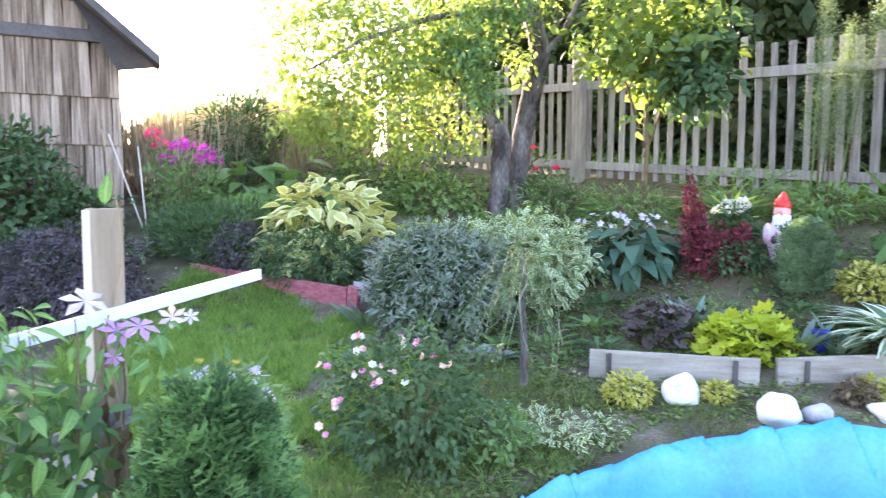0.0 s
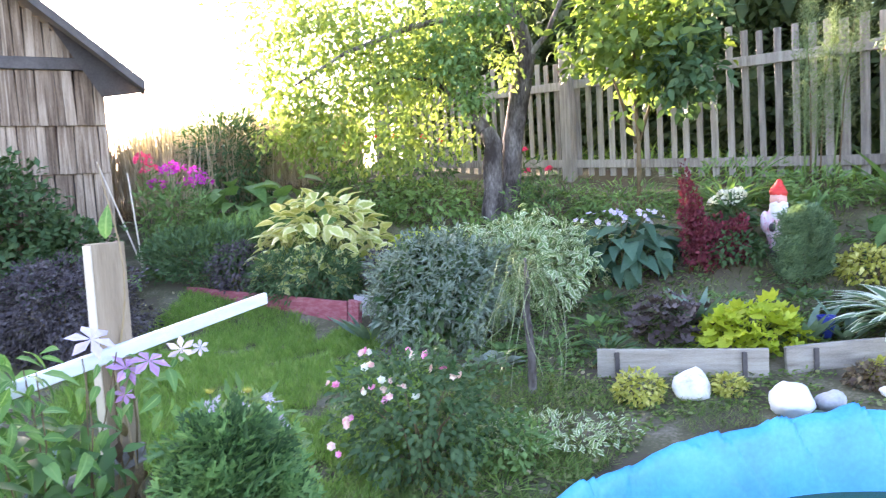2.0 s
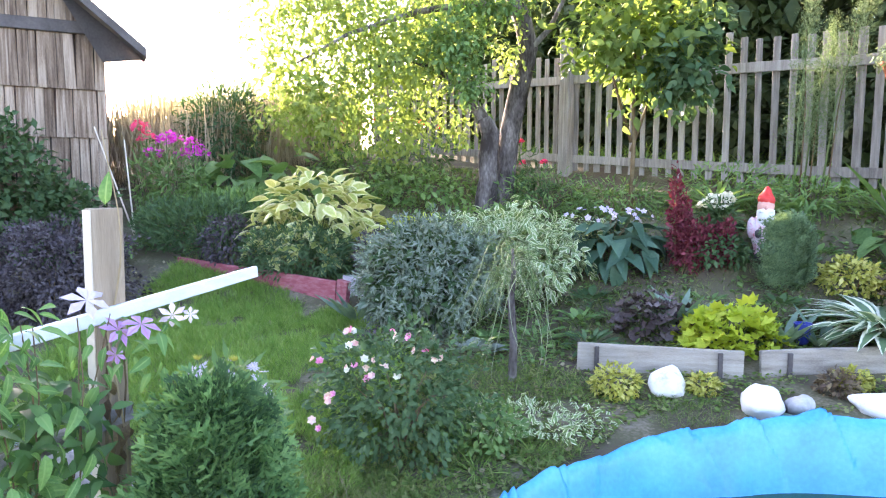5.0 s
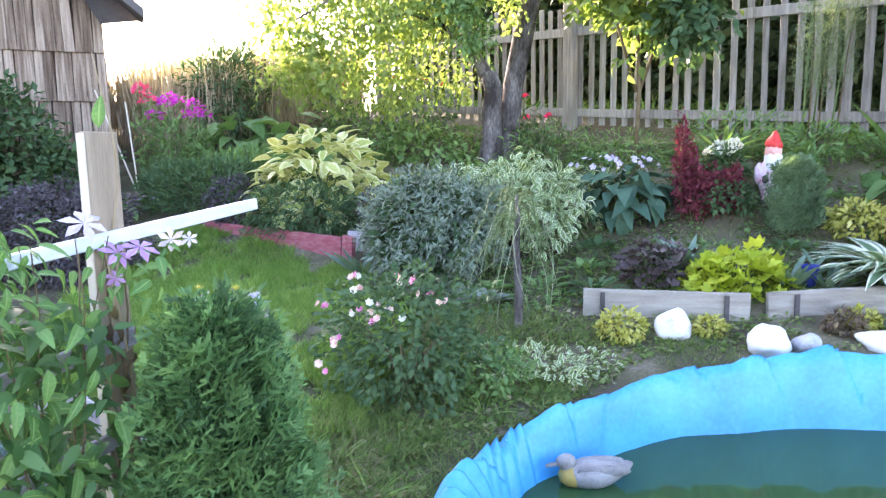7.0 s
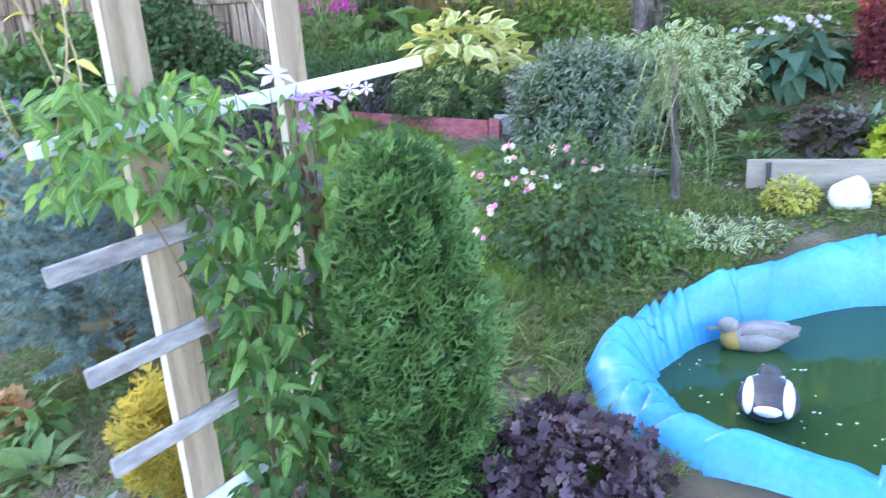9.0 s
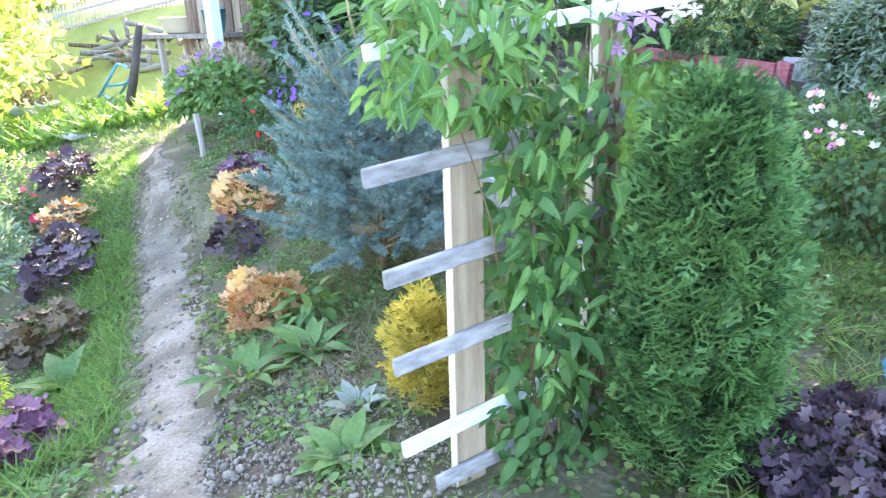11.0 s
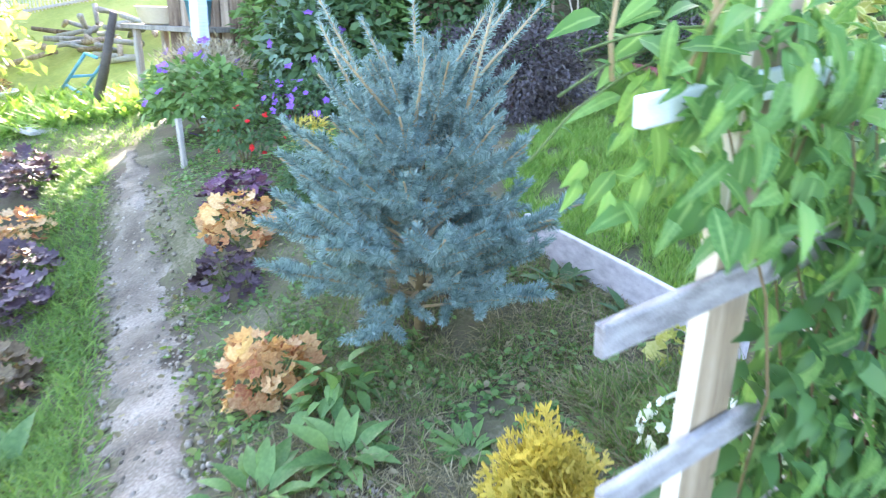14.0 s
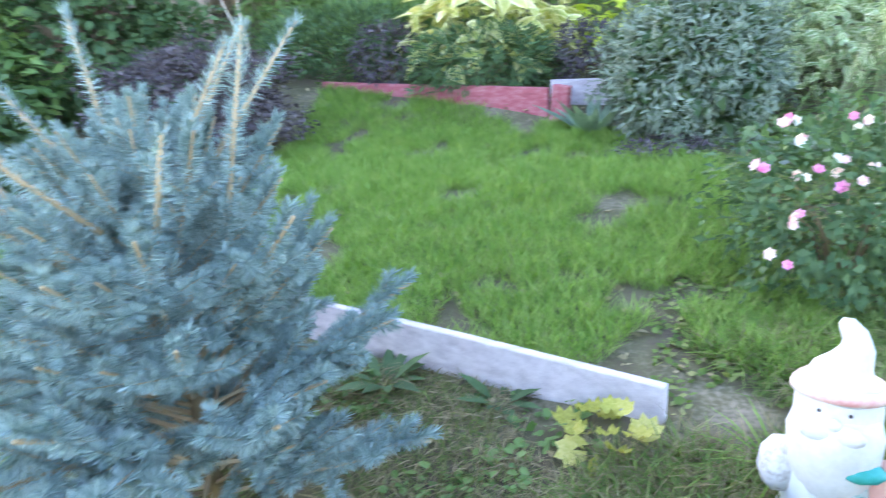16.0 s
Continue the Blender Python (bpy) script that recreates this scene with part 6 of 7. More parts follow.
def spruce_branch():
    """One branch of length 0.6 along y with plump side twigs."""
    mats, v, f = [], [], []

    def wood(a, b, r):
        w, g = tube([a, b], (r, r * 0.6), 4)
        f.extend(tuple(i + len(v) for i in q) for q in g)
        v.extend(w)
    wood((0, 0, 0), (0, 0.66, 0.13), 0.008)
    mats.append(twig(520, 0.3, (0, 0.38, 0.065), (0, 1, 0.3)))
    for k in range(7):
        t = 0.16 + 0.36 * k / 6
        side = (-1, 1, -0.3, 0.4)[k % 4]
        ln = (0.21 - 0.08 * k / 6) * (0.8 + 0.4 * rng.random())
        way = np.array([side * 0.8, 0.75, 0.12 + (0.5 if abs(side) < 0.5 else 0) + rng.normal() * 0.2])
        st = (0, t, 0.17 * t)
        wood(st, tuple(np.array(st) + unit(way) * ln), 0.003)
        mats.append(twig(int(2100 * ln), ln, st, way))
    return scatter_mesh("needles", NEEDLE, np.concatenate(mats), SPRUCE), mesh_of("wood", v, f, M_TAN)


variants = [spruce_branch() for k in range(5)]
nb = 100
for k in range(nb):
    f = (k + 0.5) / nb
    z = 0.14 + 0.88 * f
    a = k * 2.39996 + rng.normal() * 0.15
    reach = float(np.interp(f, (0, 0.25, 0.55, 0.8, 1.0), (0.58, 0.66, 0.58, 0.45, 0.3))) * (0.8 + 0.34 * rng.random())
    el = radians(9 + 53 * f ** 1.5 + rng.normal() * 8)
    along = np.array([math.cos(a) * math.cos(el), math.sin(a) * math.cos(el), math.sin(el)])
    m = frames_of(np.array([(0, 0, z)]), along[None], np.array([[0, 0, 1.0]]), max(0.62, reach / 0.6))[0]
    m[:3, 3] += along * (reach - max(0.62, reach / 0.6) * 0.6) * 0.6
    nd, wd = variants[k % 5]
    b = attach("branch", wd, spruce, m=Matrix(m.tolist()))
    attach("needles", nd, b)
for k in range(10):
    a = k * 2.4 + 0.5
    rr = 0.02 if k == 0 else 0.14 + 0.16 * rng.random()
    h0, ln = (1.05, 0.5) if k == 0 else (0.96 + 0.2 * rng.random(), 0.34 + 0.22 * rng.random())
    base = np.array((math.cos(a) * rr, math.sin(a) * rr, h0))
    way = np.array((math.cos(a) * 0.62 + rng.normal() * 0.2, math.sin(a) * 0.62 + rng.normal() * 0.15, 1.0))
    b = attach("shoot", tube_mesh("shoot", [base, base + unit(way) * ln], (0.009, 0.005), M_TAN, 6), spruce)
    attach("needles", scatter_mesh("needles", NEEDLE, twig(int(900 * ln), ln, base, way), SPRUCE), b)

# ---- along the path ----
mound("heuchera", -2.68, 1.76, 110, LOBED, ORANGE, 0.1, (0.19, 0.18, 0.32), "orange amber heuchera with curled leaves", rough=0.7, droop=0.6)
mound("leafy_plant", -2.28, 1.78, 60, leaf("ovate", 4, 0.25, 0.45, 0.55), MIDGREEN, 0.1, (0.17, 0.15, 0.2), "green broad-leaved weed clump")
rosette("leafy_plant", -1.97, 1.52, 24, leaf("ovate", 5, 0.3, 0.45, 0.42), MIDGREEN, 0.16, "green long-leaved weed clump", rise=(35, 85), stalk=0.05)
rosette("leafy_plant", -2.08, 1.22, 22, leaf("ovate", 5, 0.3, 0.45, 0.42), MIDGREEN, 0.15, "green leafy plant at the path edge", rise=(30, 85), stalk=0.1)
rosette("leafy_plant", -1.6, 1.75, 26, LANCE, MIDGREEN, 0.11, "small green plant in dry grass", rise=(10, 50))
rosette("hosta", -1.12, 0.95, 26, leaf("ovate", 5, 0.3, 0.4, 0.5), MIDGREEN, 0.14, "small green hosta below the trellis", rise=(30, 85))
rosette("lambs_ear", -1.36, 1.22, 20, leaf("ovate", 5, 0.35, 0.3, 0.44), GREYLEAF, 0.11, "woolly grey lamb's ear rosette", rise=(25, 85))
rosette("leafy_plant", -1.5, 2.85, 14, LANCE, DEEPGREEN, 0.14, "weeds along the lawn board", rise=(10, 60))
rosette("leafy_plant", -1.95, 3.0, 18, LANCE, DEEPGREEN, 0.16, "weeds along the lawn board", rise=(10, 60))

mound("heuchera", -4.08, 2.68, 80, LOBED, ORANGE, 0.11, (0.24, 0.2, 0.36), "orange heuchera beside the footpath", rough=0.6)
mound("heuchera", -3.9, 2.45, 70, LOBED, PURPLE, 0.1, (0.24, 0.18, 0.2), "dark purple heuchera beside the footpath")
mound("heuchera", -4.55, 3.05, 70, LOBED, PLUM, 0.11, (0.24, 0.2, 0.24), "plum heuchera clump beside the footpath")
shrub("boxwood", -3.85, 3.15, (0.24, 0.22, 0.3), 2400, SMALL, DEEPGREEN, 0.035, "small round boxwood with golden tips", low=-0.9)
shrub("golden_shrub", -4.1, 3.35, (0.14, 0.12, 0.12), 300, NARROW, YTHUJA, 0.06, "tuft of golden yellow foliage above boxwood", lift=0.36, stems=3)
rosette("iris_clump", -4.1, 4.0, 44, STRAP, MIDGREEN, 0.6, "tall green iris blades", rise=(55, 88), radius=0.15)
shrub("red_roses", -5.25, 3.65, (0.35, 0.3, 0.2), 700, SMALL, DEEPGREEN, 0.06, "red flowers on a dark leafy plant", "flower", lift=0.1, flowers=(DOUBLE, P_RED, 11, 0.055))
shrub("petunias", -5.6, 4.5, (0.35, 0.25, 0.18), 600, SMALL, DEEPGREEN, 0.06, "violet petunia clump in bloom", "flower", lift=0.12, flowers=(FIVE, P_VIOLET, 30, 0.075))
shrub("peony", -6.6, 4.2, (0.6, 0.5, 0.35), 1700, OVATE, MIDGREEN, 0.1, "leafy green peony bush with violet flowers", lift=0.1, flowers=(FIVE, P_VIOLET, 7, 0.13))
shrub("dry_plumes", -7.3, 4.75, (0.6, 0.45, 0.36), 2200, NARROW, REED, 0.08, "brownish faded flower plumes", "plant", lift=0.22, low=-1, droop=-0.5, flowers=(FIVE, P_VIOLET, 7, 0.15))
shrub("climbing_bush", -6.1, 5.1, (0.45, 0.4, 0.7), 900, OVATE, BLUEGREEN, 0.1, "tall green leafy bush with violet flowers", low=-1, flowers=(FIVE, P_VIOLET, 9, 0.1))
stake = thing("wooden_stake", -5.85, 3.45, "short leaning grey wooden stake", "stake")
part("stick", beam_bm((0, 0, -0.1), (-0.08, 0.03, 0.42), 0.05, 0.04, (0, 1, 0), 0.004, 0.04), M_PATHWOOD, stake)

for x, y, mt, lab, n, s in ((-7.9, 2.95, PURPLE, "dark purple heuchera in the path row", 50, 0.15), (-7.3, 2.7, PURPLE, "violet plum heuchera in the path row", 50, 0.14), (-6.5, 2.35, ORANGE, "amber heuchera in the path row", 50, 0.13), (-5.7, 1.95, PURPLE, "dark bronze purple heuchera in the path row", 60, 0.14), (-5.15, 1.65, PURPLE, "dark bronze purple heuchera in the path row", 60, 0.14), (-4.35, 1.2, BRONZE, "olive bronze heuchera in the path row", 80, 0.13), (-2.85, 0.42, PINKPLUM, "glossy plum purple heuchera in the path row", 70, 0.13)):
    mound("heuchera", x, y, n + 20, LOBED, mt, s, (0.26, 0.24, 0.26), lab, group="heucheras along the path")
rosette("hosta", -3.5, 0.95, 14, leaf("ovate", 5, 0.3, 0.3, 0.42), MIDGREEN, 0.26, "green broad-leaved hosta by the path", rise=(20, 75))
shrub("dwarf_conifer", -3.75, 0.55, (0.22, 0.2, 0.2), 900, NARROW, LIME, 0.05, "small lime green dwarf conifer", "conifer")
shrub("juniper", -6.2, 1.3, (0.6, 0.5, 0.42), 2600, NARROW, BLUEGREEN, 0.1, "pale green feathery juniper", "conifer", droop=-0.5)
shrub("roses", -7.4, 2.0, (0.5, 0.4, 0.3), 900, SMALL, DEEPGREEN, 0.07, "low bush with pink and cream roses", "flower", flowers=(DOUBLE, P_CRIMSONPINK, 9, 0.1))
shrub("roses", -8.4, 2.5, (0.5, 0.4, 0.3), 700, SMALL, MIDGREEN, 0.07, "low bush with cream yellow roses", "flower", flowers=(DOUBLE, P_YELLOW, 10, 0.12))
shrub("green_shrub", -12.2, 3.2, (0.8, 0.6, 0.5), 1500, SMALL, MIDGREEN, 0.12, "green bush at the meadow edge", low=-1)

for x, y, n, sh, mt, ln in ((0.95, 5.6, 26, OVATE, MIDGREEN, 0.13), (1.05, 6.0, 30, OVATE, DEEPGREEN, 0.14), (0.6, 5.25, 26, LANCE, MIDGREEN, 0.15), (2.55, 5.7, 22, OVATE, DEEPGREEN, 0.12), (3.05, 6.35, 26, OVATE, MIDGREEN, 0.14), (1.0, 5.15, 30, LANCE, DEEPGREEN, 0.14), (0.2, 5.3, 22, OVATE, MIDGREEN, 0.12), (3.4, 6.2, 24, LANCE, DEEPGREEN, 0.16), (0.85, 6.75, 34, OVATE, MIDGREEN, 0.18), (-0.1, 6.9, 34, OVATE, DEEPGREEN, 0.18), (2.0, 5.75, 20, LANCE, MIDGREEN, 0.13), (-2.2, 7.9, 30, OVATE, DEEPGREEN, 0.2), (-0.2, 7.3, 30, OVATE, MIDGREEN, 0.2), (0.7, 7.3, 30, OVATE, DEEPGREEN, 0.2)):
    rosette("leafy_plant", x, y, n, sh, mt, ln, "low green leafy perennial in the flower bed", group="leafy perennials", rise=(5, 75), stalk=ln * 0.9)
for x, y, h in ((-0.35, 2.75, 0.2), (-0.1, 2.5, 0.18), (0.05, 2.15, 0.16), (-0.45, 3.1, 0.2), (0.3, 3.35, 0.18), (0.6, 3.6, 0.15), (-0.7, 2.5, 0.2), (-0.3, 2.25, 0.18), (-0.65, 3.05, 0.16)):
    rosette("grass_tuft", x, y, 34, leaf("blade", 3, 0.1, 0.5, 0.05), GRASS, h, "tuft of longer green grass by the pond", "grass", "grass tufts", rise=(35, 88), radius=0.03)

sticks = thing("cane_sticks", -4.3, 7.6, "pair of thin pale leaning garden canes", "stick")
for a, b in (((0.1, 0, -0.1), (-0.42, 0, 1.35)), ((0.0, 0.1, -0.1), (-0.1, 0.1, 1.2))):
    attach("cane", tube_mesh("cane", [a, b], (0.012, 0.008), M_CREAM, 6, 0.05), sticks)

# ---- figures, ducks and small things ----


def lathe(bm, profile, centre=(0, 0, 0), squash=(1, 1), sides=18, tilt=None):
    """Adds a turned shape to bm; profile = (radius, height) pairs."""
    rings = []
    m = tilt or Matrix.Identity(4)
    for r, z in profile:
        rings.append([bm.verts.new(Vector(centre) + m @ Vector((r * squash[0] * math.cos(2 * math.pi * k / sides), r * squash[1] * math.sin(2 * math.pi * k / sides), z))) for k in range(sides)])
    for a, b in zip(rings, rings[1:]):
        for k in range(sides):
            bm.faces.new((a[k], a[(k + 1) % sides], b[(k + 1) % sides], b[k]))
    bm.faces.new(rings[0][::-1])
    bm.faces.new(rings[-1])


def ball(bm, c, r, squash=(1, 1, 1), sub=2):
    m = Matrix.LocRotScale(Vector(c), None, Vector(squash) * r)
    bmesh.ops.create_icosphere(bm, subdivisions=sub, radius=1, matrix=m)


def gnome(x, y, h, hat, coat, label, turn=0.0, z=None, tall=1.0, brim=0.13, girth=1.0):
    """A plaster garden gnome: one mesh, painted in four colours."""
    bm = bmesh.new()
    marks = []

    def done(slot):
        n0 = marks[-1][0] if marks else 0
        bm.faces.ensure_lookup_table()
        for fc in bm.faces[n0:]:
            fc.material_index = slot
        marks.append((len(bm.faces), slot))
    lathe(bm, ((0.1, 0.0), (0.17, 0.01), (0.18, 0.06), (0.15, 0.12), (0.19, 0.22), (0.2, 0.34), (0.15, 0.48), (0.1, 0.52)), squash=(1, 0.8))
    done(1)
    for s in (-1, 1):
        ball(bm, (s * 0.19, -0.04, 0.36), 0.075, (1, 1, 1.7))
    done(1)
    for s in (-1, 1):
        ball(bm, (s * 0.09, -0.14, 0.04), 0.06, (1, 1.6, 0.7))
        ball(bm, (s * 0.1, -0.17, 0.3), 0.05)
    done(3)
    ball(bm, (0, -0.02, 0.6), 0.13, (1, 0.95, 1))
    ball(bm, (0, -0.15, 0.59), 0.03)
    done(2)
    lathe(bm, ((0.03, -0.24), (0.1, -0.14), (0.13, -0.04), (0.13, 0.03), (0.06, 0.05)), (0, -0.08, 0.53), (1, 0.7))
    ball(bm, (-0.04, -0.14, 0.55), 0.045, (1.4, 0.7, 0.7))
    ball(bm, (0.04, -0.14, 0.55), 0.045, (1.4, 0.7, 0.7))
    done(0)
    lathe(bm, ((0.1, 0.0), (brim, 0.0), (brim + 0.005, 0.045), (brim * 0.85, 0.08), (0.1, 0.16 * tall), (0.065, 0.25 * tall), (0.04, 0.33 * tall), (0.012, 0.37 * tall)), (0, 0.0, 0.645), tilt=pose(0, 0, 0, 6, 8, 0))
    done(4)
    o = new("garden_gnome", bpy.data.meshes.new("garden_gnome"))
    bm.to_mesh(o.data)
    bm.free()
    for mt in (M_PLASTER, coat, M_PINK, M_DARKWOOD, hat):
        o.data.materials.append(mt)
    o.data.polygons.foreach_set("use_smooth", [True] * len(o.data.polygons))
    k = h / 1.0
    o.matrix_world = pose(x, y, (ground_height(x, y) if z is None else z) - 0.01, 0, 0, turn) @ Matrix.Diagonal((k * girth, k * girth, k, 1))
    return tagged(o, label, "statue")


M_COAT = surface("pink and white mottled coat paint", ((0.3, (0.5, 0.28, 0.42)), (0.45, (0.78, 0.7, 0.74)), (0.55, (0.75, 0.5, 0.58)), (0.7, (0.6, 0.16, 0.22))), 9, 60, 0.55, 0.3)
M_TEAL = surface("white and teal coat paint", ((0.35, (0.7, 0.72, 0.74)), (0.5, (0.6, 0.68, 0.7)), (0.62, (0.05, 0.38, 0.4)), (0.75, (0.1, 0.16, 0.3))), 6, 60, 0.5, 0.2)
M_PALEHAT = surface("faded pink cap paint", ((0.3, (0.72, 0.34, 0.32)), (0.5, (0.78, 0.6, 0.54)), (0.7, (0.8, 0.75, 0.7))), 9, 60, 0.55, 0.2)
gnome(2.63, 6.42, 0.8, M_REDPAINT, M_COAT, "plaster garden gnome with a red cap", z=1.02, turn=-15, tall=0.5, brim=0.125, girth=0.72)


def bearded_gnome(x, y, k, turn, label):
    """A squat plaster gnome with a horn-shaped cap, one painted mesh."""
    bm = bmesh.new()
    count = [0]

    def done(slot):
        bm.faces.ensure_lookup_table()
        for fc in bm.faces[count[0]:]:
            fc.material_index = slot
        count[0] = len(bm.faces)

    def horn(pts, radii, squash=1.0):
        v, g = tube(pts, radii, 18)
        vs = [bm.verts.new((q[0], q[1] * squash, q[2])) for q in v]
        for q in g:
            bm.faces.new([vs[i] for i in q])
    lathe(bm, ((0.07, 0.0), (0.12, 0.01), (0.13, 0.06), (0.115, 0.12), (0.125, 0.2), (0.09, 0.29), (0.06, 0.32)), squash=(1, 0.8))
    done(1)
    ball(bm, (-0.125, -0.02, 0.2), 0.058, (1, 1.1, 1.5))
    done(5)
    ball(bm, (0.125, -0.02, 0.2), 0.055, (1, 1.1, 1.5))
    done(2)
    for sx in (-1, 1):
        ball(bm, (sx * 0.06, -0.1, 0.03), 0.045, (1, 1.5, 0.7))
        ball(bm, (sx * 0.035, -0.1, 0.437), 0.005)
    done(3)
    horn([(0, 0.01, 0.29), (0, 0, 0.35), (0, 0, 0.42), (0, 0.01, 0.48)], (0.09, 0.105, 0.104, 0.09), 0.9)
    lathe(bm, ((0.02, -0.25), (0.07, -0.2), (0.108, -0.1), (0.115, 0.0), (0.1, 0.05), (0.03, 0.07)), (0, -0.035, 0.35), (1, 0.8))
    for sx in (-1, 1):
        ball(bm, (sx * 0.035, -0.105, 0.38), 0.032, (1.3, 0.6, 0.9))
    done(0)
    ball(bm, (0, -0.108, 0.408), 0.018, (1.1, 0.9, 0.9))
    done(0)
    ball(bm, (0.05, -0.07, 0.27), 0.06, (1.3, 0.8, 0.5))
    done(6)
    ring = [(0.1 * math.cos(q), 0.094 * math.sin(q), 0.455 + 0.022 * max(0, -math.sin(q))) for q in np.linspace(0, 2 * math.pi, 29)]
    horn(ring, [0.017] * 29)
    done(4)
    horn([(0, 0, 0.455), (0.005, 0, 0.5), (0.02, 0, 0.535), (0.03, 0, 0.575), (0.022, 0, 0.61), (0.002, 0, 0.637), (-0.012, 0, 0.645)], (0.094, 0.076, 0.052, 0.039, 0.03, 0.022, 0.01))
    done(0)
    o = new("garden_gnome", bpy.data.meshes.new("garden_gnome"))
    bm.to_mesh(o.data)
    bm.free()
    for mt in (M_PLASTER, M_TEAL, M_PINK, M_DARKWOOD, M_PALEHAT, M_MOTTLE, M_TEALPLAIN):
        o.data.materials.append(mt)
    o.data.polygons.foreach_set("use_smooth", [True] * len(o.data.polygons))
    o.matrix_world = pose(x, y, ground_height(x, y) - 0.01, 0, 0, turn) @ Matrix.Diagonal((k, k, k, 1))
    return tagged(o, label, "statue")


M_MOTTLE = surface("chipped grey white paint", ((0.3, (0.3, 0.27, 0.26)), (0.5, (0.62, 0.62, 0.64)), (0.75, (0.4, 0.44, 0.55))), 16, 70, 0.6, 0.4)
M_TEALPLAIN = surface("faded teal paint", ((0.3, (0.02, 0.3, 0.25)), (0.7, (0.05, 0.42, 0.42))), 12, 60, 0.5, 0.2)
bearded_gnome(-0.645, 2.29, 0.9, -25, "plaster garden gnome with faded cap and white beard")


def duck(x, y, turn, body_mat, head_mat, breast_mat, label, wing_mat, neck=0.0):
    t = thing("decoy_duck", x, y, label, "decoy duck", "decoy ducks", z=WATER_Z, turn=turn)
    bm = bmesh.new()
    bmesh.ops.create_icosphere(bm, subdivisions=3, radius=1)
    for v in bm.verts:
        f = v.co.x
        v.co = Vector((f * 0.165, v.co.y * 0.088 * (1 - 0.25 * max(0, -f)), v.co.z * 0.07 * (1 - 0.3 * max(0, -f)) + 0.05 + 0.035 * max(0, -f) ** 2))
    part("body", bm, body_mat, t, smooth=True)
    bm = bmesh.new()
    ball(bm, (0.11, 0, 0.045), 0.07, (1, 1, 0.8))
    part("breast", bm, breast_mat, t, smooth=True)
    bm = bmesh.new()
    lathe(bm, ((0.042, 0.0), (0.034, 0.04), (0.03, 0.07)), (0.13, 0, 0.08 - neck))
    ball(bm, (0.14, 0, 0.165 - neck), 0.042, (1.2, 0.9, 0.95))
    part("head", bm, head_mat, t, smooth=True)
    bm = bmesh.new()
    lathe(bm, ((0.016, 0), (0.018, 0.03), (0.012, 0.055)), (0.185, 0, 0.155 - neck), (0.5, 1), 10, Matrix.Rotation(radians(100), 4, 'Y'))
    part("bill", bm, head_mat, t, smooth=True)
    for s in (-1, 1):
        bm = bmesh.new()
        ball(bm, (-0.03, s * 0.052, 0.082), 0.1, (1.35, 0.2, 0.34))
        part("wing", bm, wing_mat, t, smooth=True)
    bm = bmesh.new()
    lathe(bm, ((0.04, 0), (0.034, 0.03), (0.008, 0.05)), (-0.135, 0, 0.08), (0.5, 1), 10, Matrix.Rotation(radians(-70), 4, 'Y'))
    part("tail", bm, wing_mat, t, smooth=True)
    return t


M_YELLOWBILL = surface("ochre plastic", ((0.2, (0.3, 0.2, 0.05)), (0.8, (0.5, 0.36, 0.1))), 9, 60, 0.5, 0.1)
M_DUCKGREY = surface("grey brown plastic", ((0.2, (0.16, 0.15, 0.14)), (0.8, (0.36, 0.34, 0.32))), 14, 60, 0.5, 0.2)
M_DUCKDARK = surface("dark grey plastic", ((0.2, (0.03, 0.03, 0.035)), (0.8, (0.1, 0.1, 0.11))), 14, 60, 0.4, 0.2)
duck(0.86, 3.06, 190, M_DUCKGREY, M_DUCKGREY, M_YELLOWBILL, "grey brown plastic decoy duck floating on the pond", M_DUCKGREY, 0.05)
drake = duck(0.845, 2.42, 84, M_DUCKDARK, M_DUCKDARK, M_PLASTER, "black and white plastic decoy drake on the pond", M_PLASTER, 0.08)
drake.matrix_world = drake.matrix_world @ Matrix.Diagonal((1.1, 1.3, 1.1, 1))

pot = thing("blue_pot", 2.56, 5.22, "small dark blue glazed flower pot between irises", "pot")
M_BLUE = surface("dark blue glaze", ((0.2, (0.02, 0.03, 0.2)), (0.8, (0.05, 0.08, 0.38))), 5, 50, 0.3, 0.1)
bm = bmesh.new()
lathe(bm, ((0.04, 0), (0.055, 0.08), (0.062, 0.15), (0.066, 0.16), (0.056, 0.16), (0.048, 0.12)))
part("body", bm, M_BLUE, pot, smooth=True)
tagpost = thing("plant_label", -0.28, 1.84, "small grey plate on a tall thin stake behind the thuja", "plant label")
part("plate", beam_bm((-0.03, 0, 0.99), (0.03, 0, 1.0), 0.012, 0.045, (0, 0.3, 1), 0.002), M_ROCK, tagpost)
part("stem", beam_bm((0, 0.012, -0.05), (0, 0.012, 0.98), 0.014, 0.012, (0, 1, 0), 0.001), M_PATHWOOD, tagpost)

# ---- the yard beyond the path ----
M_BUCKET = surface("light blue plastic", ((0.2, (0.1, 0.42, 0.6)), (0.8, (0.16, 0.52, 0.7))), 5, 50, 0.4, 0.1)
M_TUB = surface("beige enamel", ((0.2, (0.5, 0.42, 0.32)), (0.8, (0.65, 0.58, 0.48))), 5, 50, 0.4, 0.1)
bench = thing("plank_bench", -8.75, 5.35, "rough grey plank stand holding a tub and a bucket", "bench", z=0.1)
for dx in (-0.6, 0.6):
    for dy in (-0.2, 0.2):
        part("leg", beam_bm((dx, dy, -0.2), (dx, dy, 0.92), 0.08, 0.08, (0, 1, 0), 0.005), M_PATHWOOD, bench)
part("top", beam_bm((-0.85, 0, 0.95), (0.85, 0, 0.95), 0.55, 0.06, (0, 0, 1), 0.005, 0.01), M_PATHWOOD, bench)
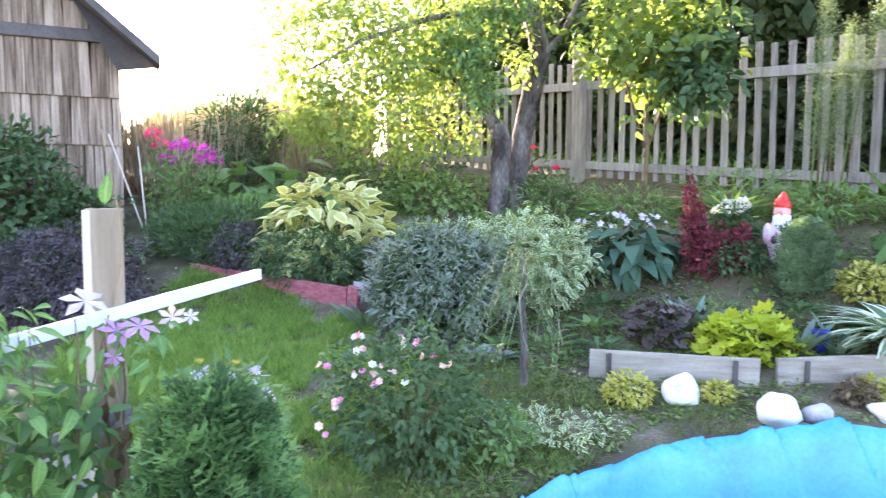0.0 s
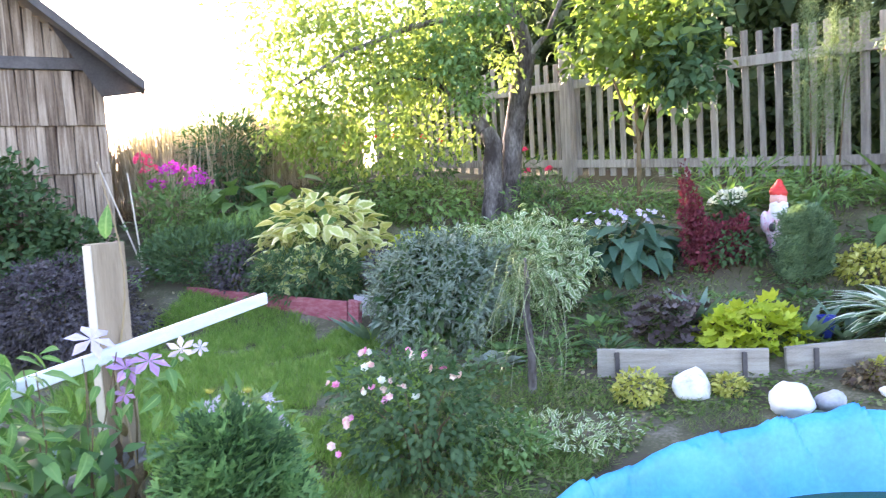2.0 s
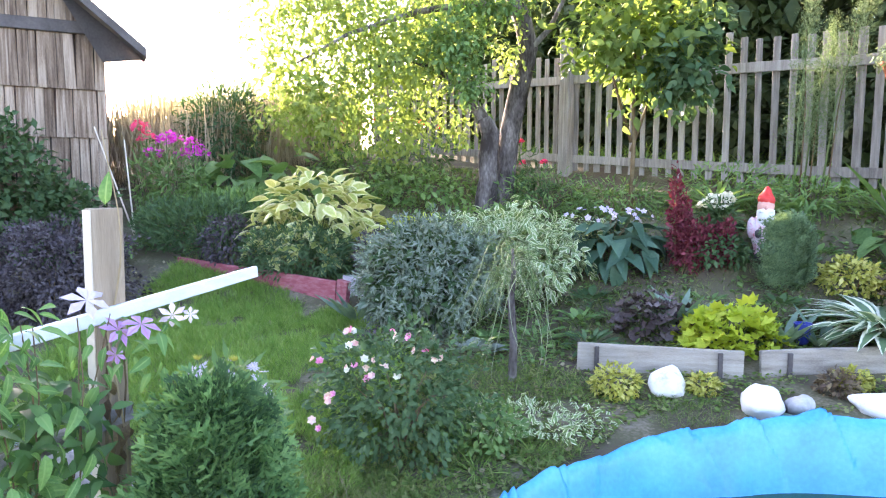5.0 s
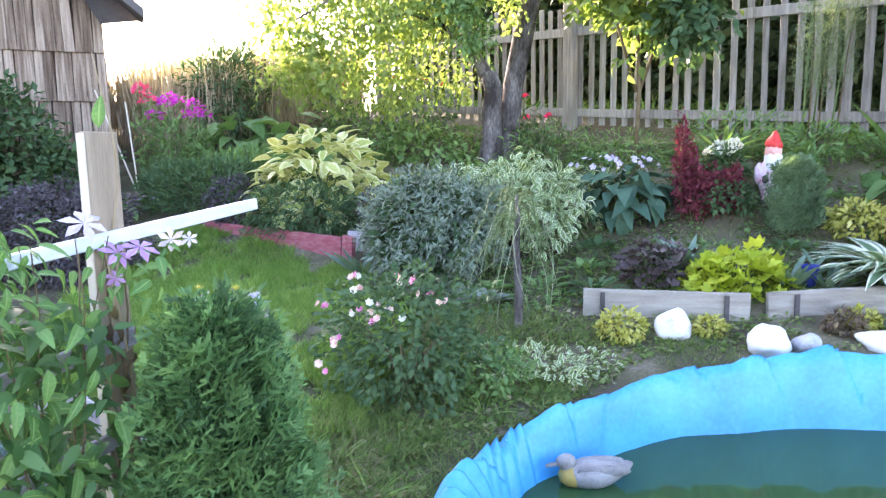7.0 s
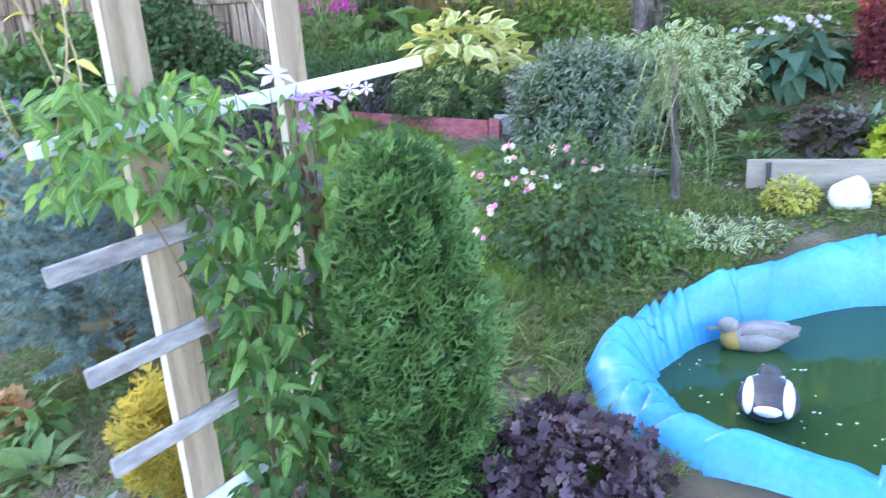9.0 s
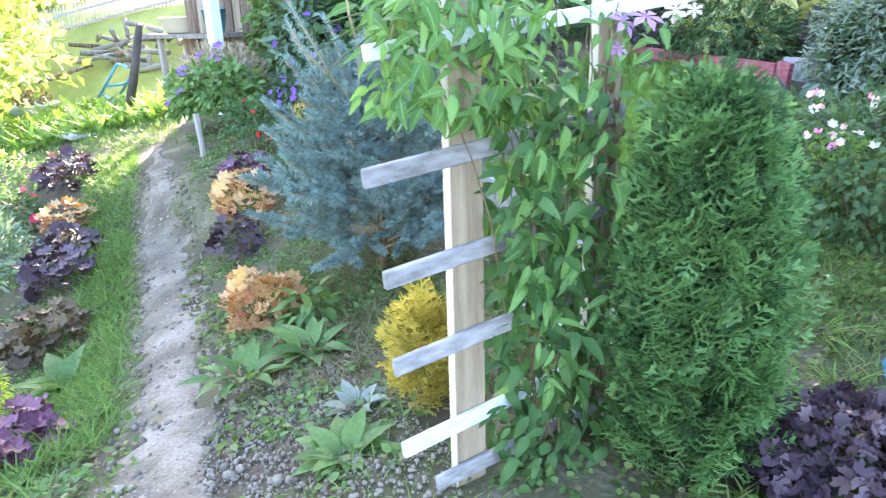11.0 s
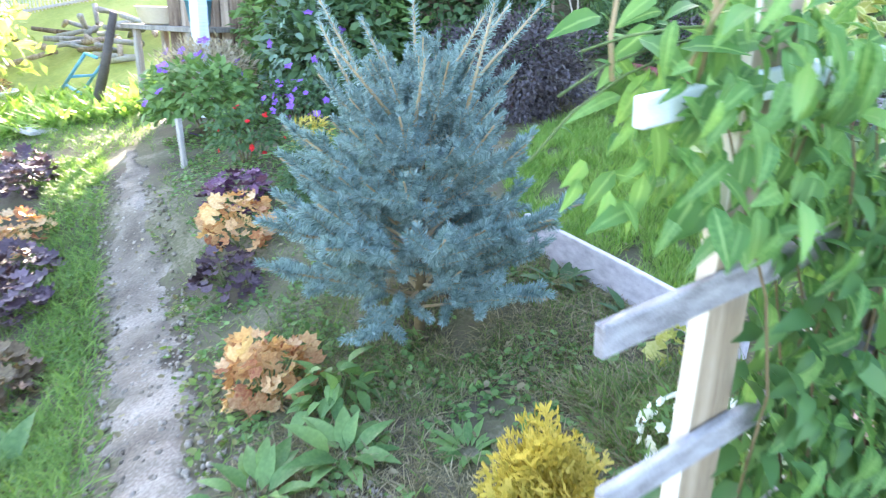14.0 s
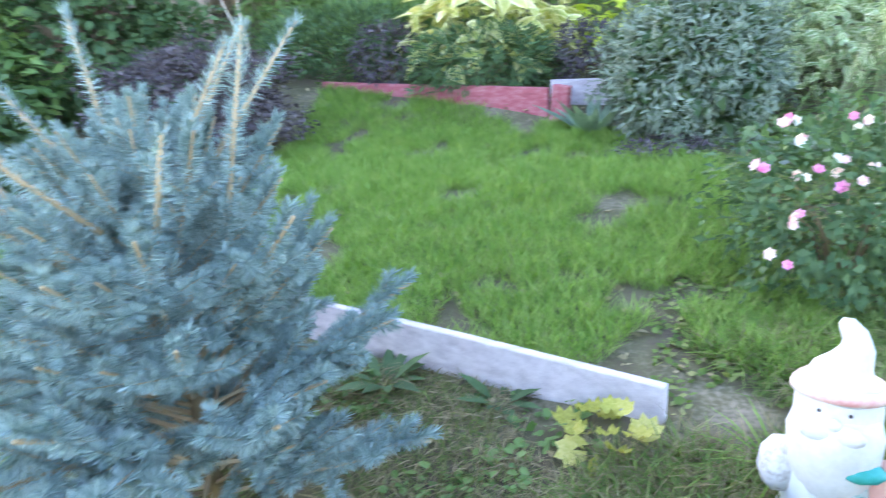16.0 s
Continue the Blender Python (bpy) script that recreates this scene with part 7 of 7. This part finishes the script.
tub = thing("wash_tub", -9.0, 5.35, "beige enamel wash tub on the plank stand", "tub", z=1.085)
bm = bmesh.new()
lathe(bm, ((0.24, 0), (0.28, 0.03), (0.33, 0.2), (0.345, 0.21), (0.33, 0.22), (0.27, 0.06)), sides=24)
part("basin", bm, M_TUB, tub, smooth=True)
bucket = thing("bucket", -8.3, 5.4, "light blue plastic bucket on the plank stand", "bucket", z=1.085)
bm = bmesh.new()
lathe(bm, ((0.11, 0), (0.12, 0.02), (0.16, 0.29), (0.172, 0.3), (0.165, 0.31), (0.13, 0.05)), sides=24)
part("pail", bm, M_BUCKET, bucket, smooth=True)
wp = thing("white_post", -7.75, 5.0, "chipped white painted wooden post by the shed", "post", z=0.0)
part("timber", beam_bm((0, 0, 0), (0.05, 0, 2.6), 0.16, 0.14, (0, 1, 0), 0.008, 0.02), M_WHITE, wp)
log = thing("leaning_log", -9.9, 4.9, "dark log leaning by the meadow edge", "log")
attach("timber", tube_mesh("timber", [(-0.35, 0, 0), (0.05, 0, 0.6), (0.5, 0, 1.35)], (0.07, 0.06, 0.05), M_DARKWOOD, 9, 0.05), log)
slab = thing("paving_slab", -10.1, 4.0, "pale flat stone slab lying in the grass", "slab")
part("slab_body", beam_bm((-0.3, 0, 0.05), (0.3, 0, 0.05), 0.35, 0.05, (0, 0, 1), 0.01), M_ROCK, slab)
for k in range(34):
    x, y = -14.6 + rng.normal() * 1.3, 7.3 + rng.normal() * 0.45
    d = Vector((rng.normal(), rng.normal(), 0.25 * rng.normal())).normalized()
    t = thing("scrap_log", x, y, "weathered grey brown log in a scrap heap", "log", "logs of the scrap heap")
    attach("timber", tube_mesh("timber", [d * -0.4 + Vector((0, 0, 0.08 + 0.012 * k)), d * 0.4 + Vector((0, 0, 0.1 + 0.012 * k))], (0.06, 0.045), M_PATHWOOD if k % 3 else M_SHED, 7, 0.06), t)
M_BLUEROD = surface("faded blue metal", ((0.2, (0.08, 0.3, 0.5)), (0.8, (0.2, 0.45, 0.65))), 5, 50, 0.5, 0.1)
frame_ob = thing("blue_barrow", -12.2, 5.6, "faded blue metal barrow frame by the scrap heap", "barrow")
for a, b in (((-0.5, 0, 0.1), (0.5, 0, 0.75)), ((-0.5, 0.4, 0.1), (0.5, 0.4, 0.75)), ((-0.1, 0, 0.35), (-0.1, 0.4, 0.35)), ((0.5, 0, 0.75), (0.85, 0, 0.7)), ((-0.3, 0.0, 0.2), (0.4, 0, 0.05))):
    attach("rod", tube_mesh("rod", [a, b], (0.025, 0.025), M_BLUEROD, 8), frame_ob)
far_fence = thing("white_fence", -24, 7.6, "pale picket fence beyond the sunlit meadow", "fence", z=0)
FAR_RUN = Vector((9.0, 2.3))
for k in range(70):
    q = FAR_RUN * (k / 69)
    z = ground_height(-24 + q.x, 7.6 + q.y)
    part("picket", beam_bm((q.x, q.y, z - 0.1), (q.x, q.y, z + 0.75 + rng.normal() * 0.03), 0.07, 0.02, (0.3, 1, 0), 0), M_LILACWOOD, far_fence)
for zz in (0.2, 0.55):
    part("rail", beam_bm((0, -0.03, ground_height(-24, 7.6) + zz), (9.0, 2.27, ground_height(-15, 9.9) + zz), 0.03, 0.06, (0, 0, 1), 0), M_LILACWOOD, far_fence)
bowl = thing("planter_bowl", -13.4, 4.75, "low white planter bowl with dark leafy plants", "planter", turn=20)
bm = bmesh.new()
lathe(bm, ((0.28, 0), (0.34, 0.02), (0.44, 0.26), (0.46, 0.28), (0.43, 0.29), (0.36, 0.2), (0.3, 0.19)), sides=24)
part("bowl", bm, M_WHITE, bowl, smooth=True)
scatter("plants", SMALL, crown(500, (0, 0, 0.32), (0.34, 0.32, 0.16), 0.08, low=-0.2, lump=0.6), BRONZE, bowl)
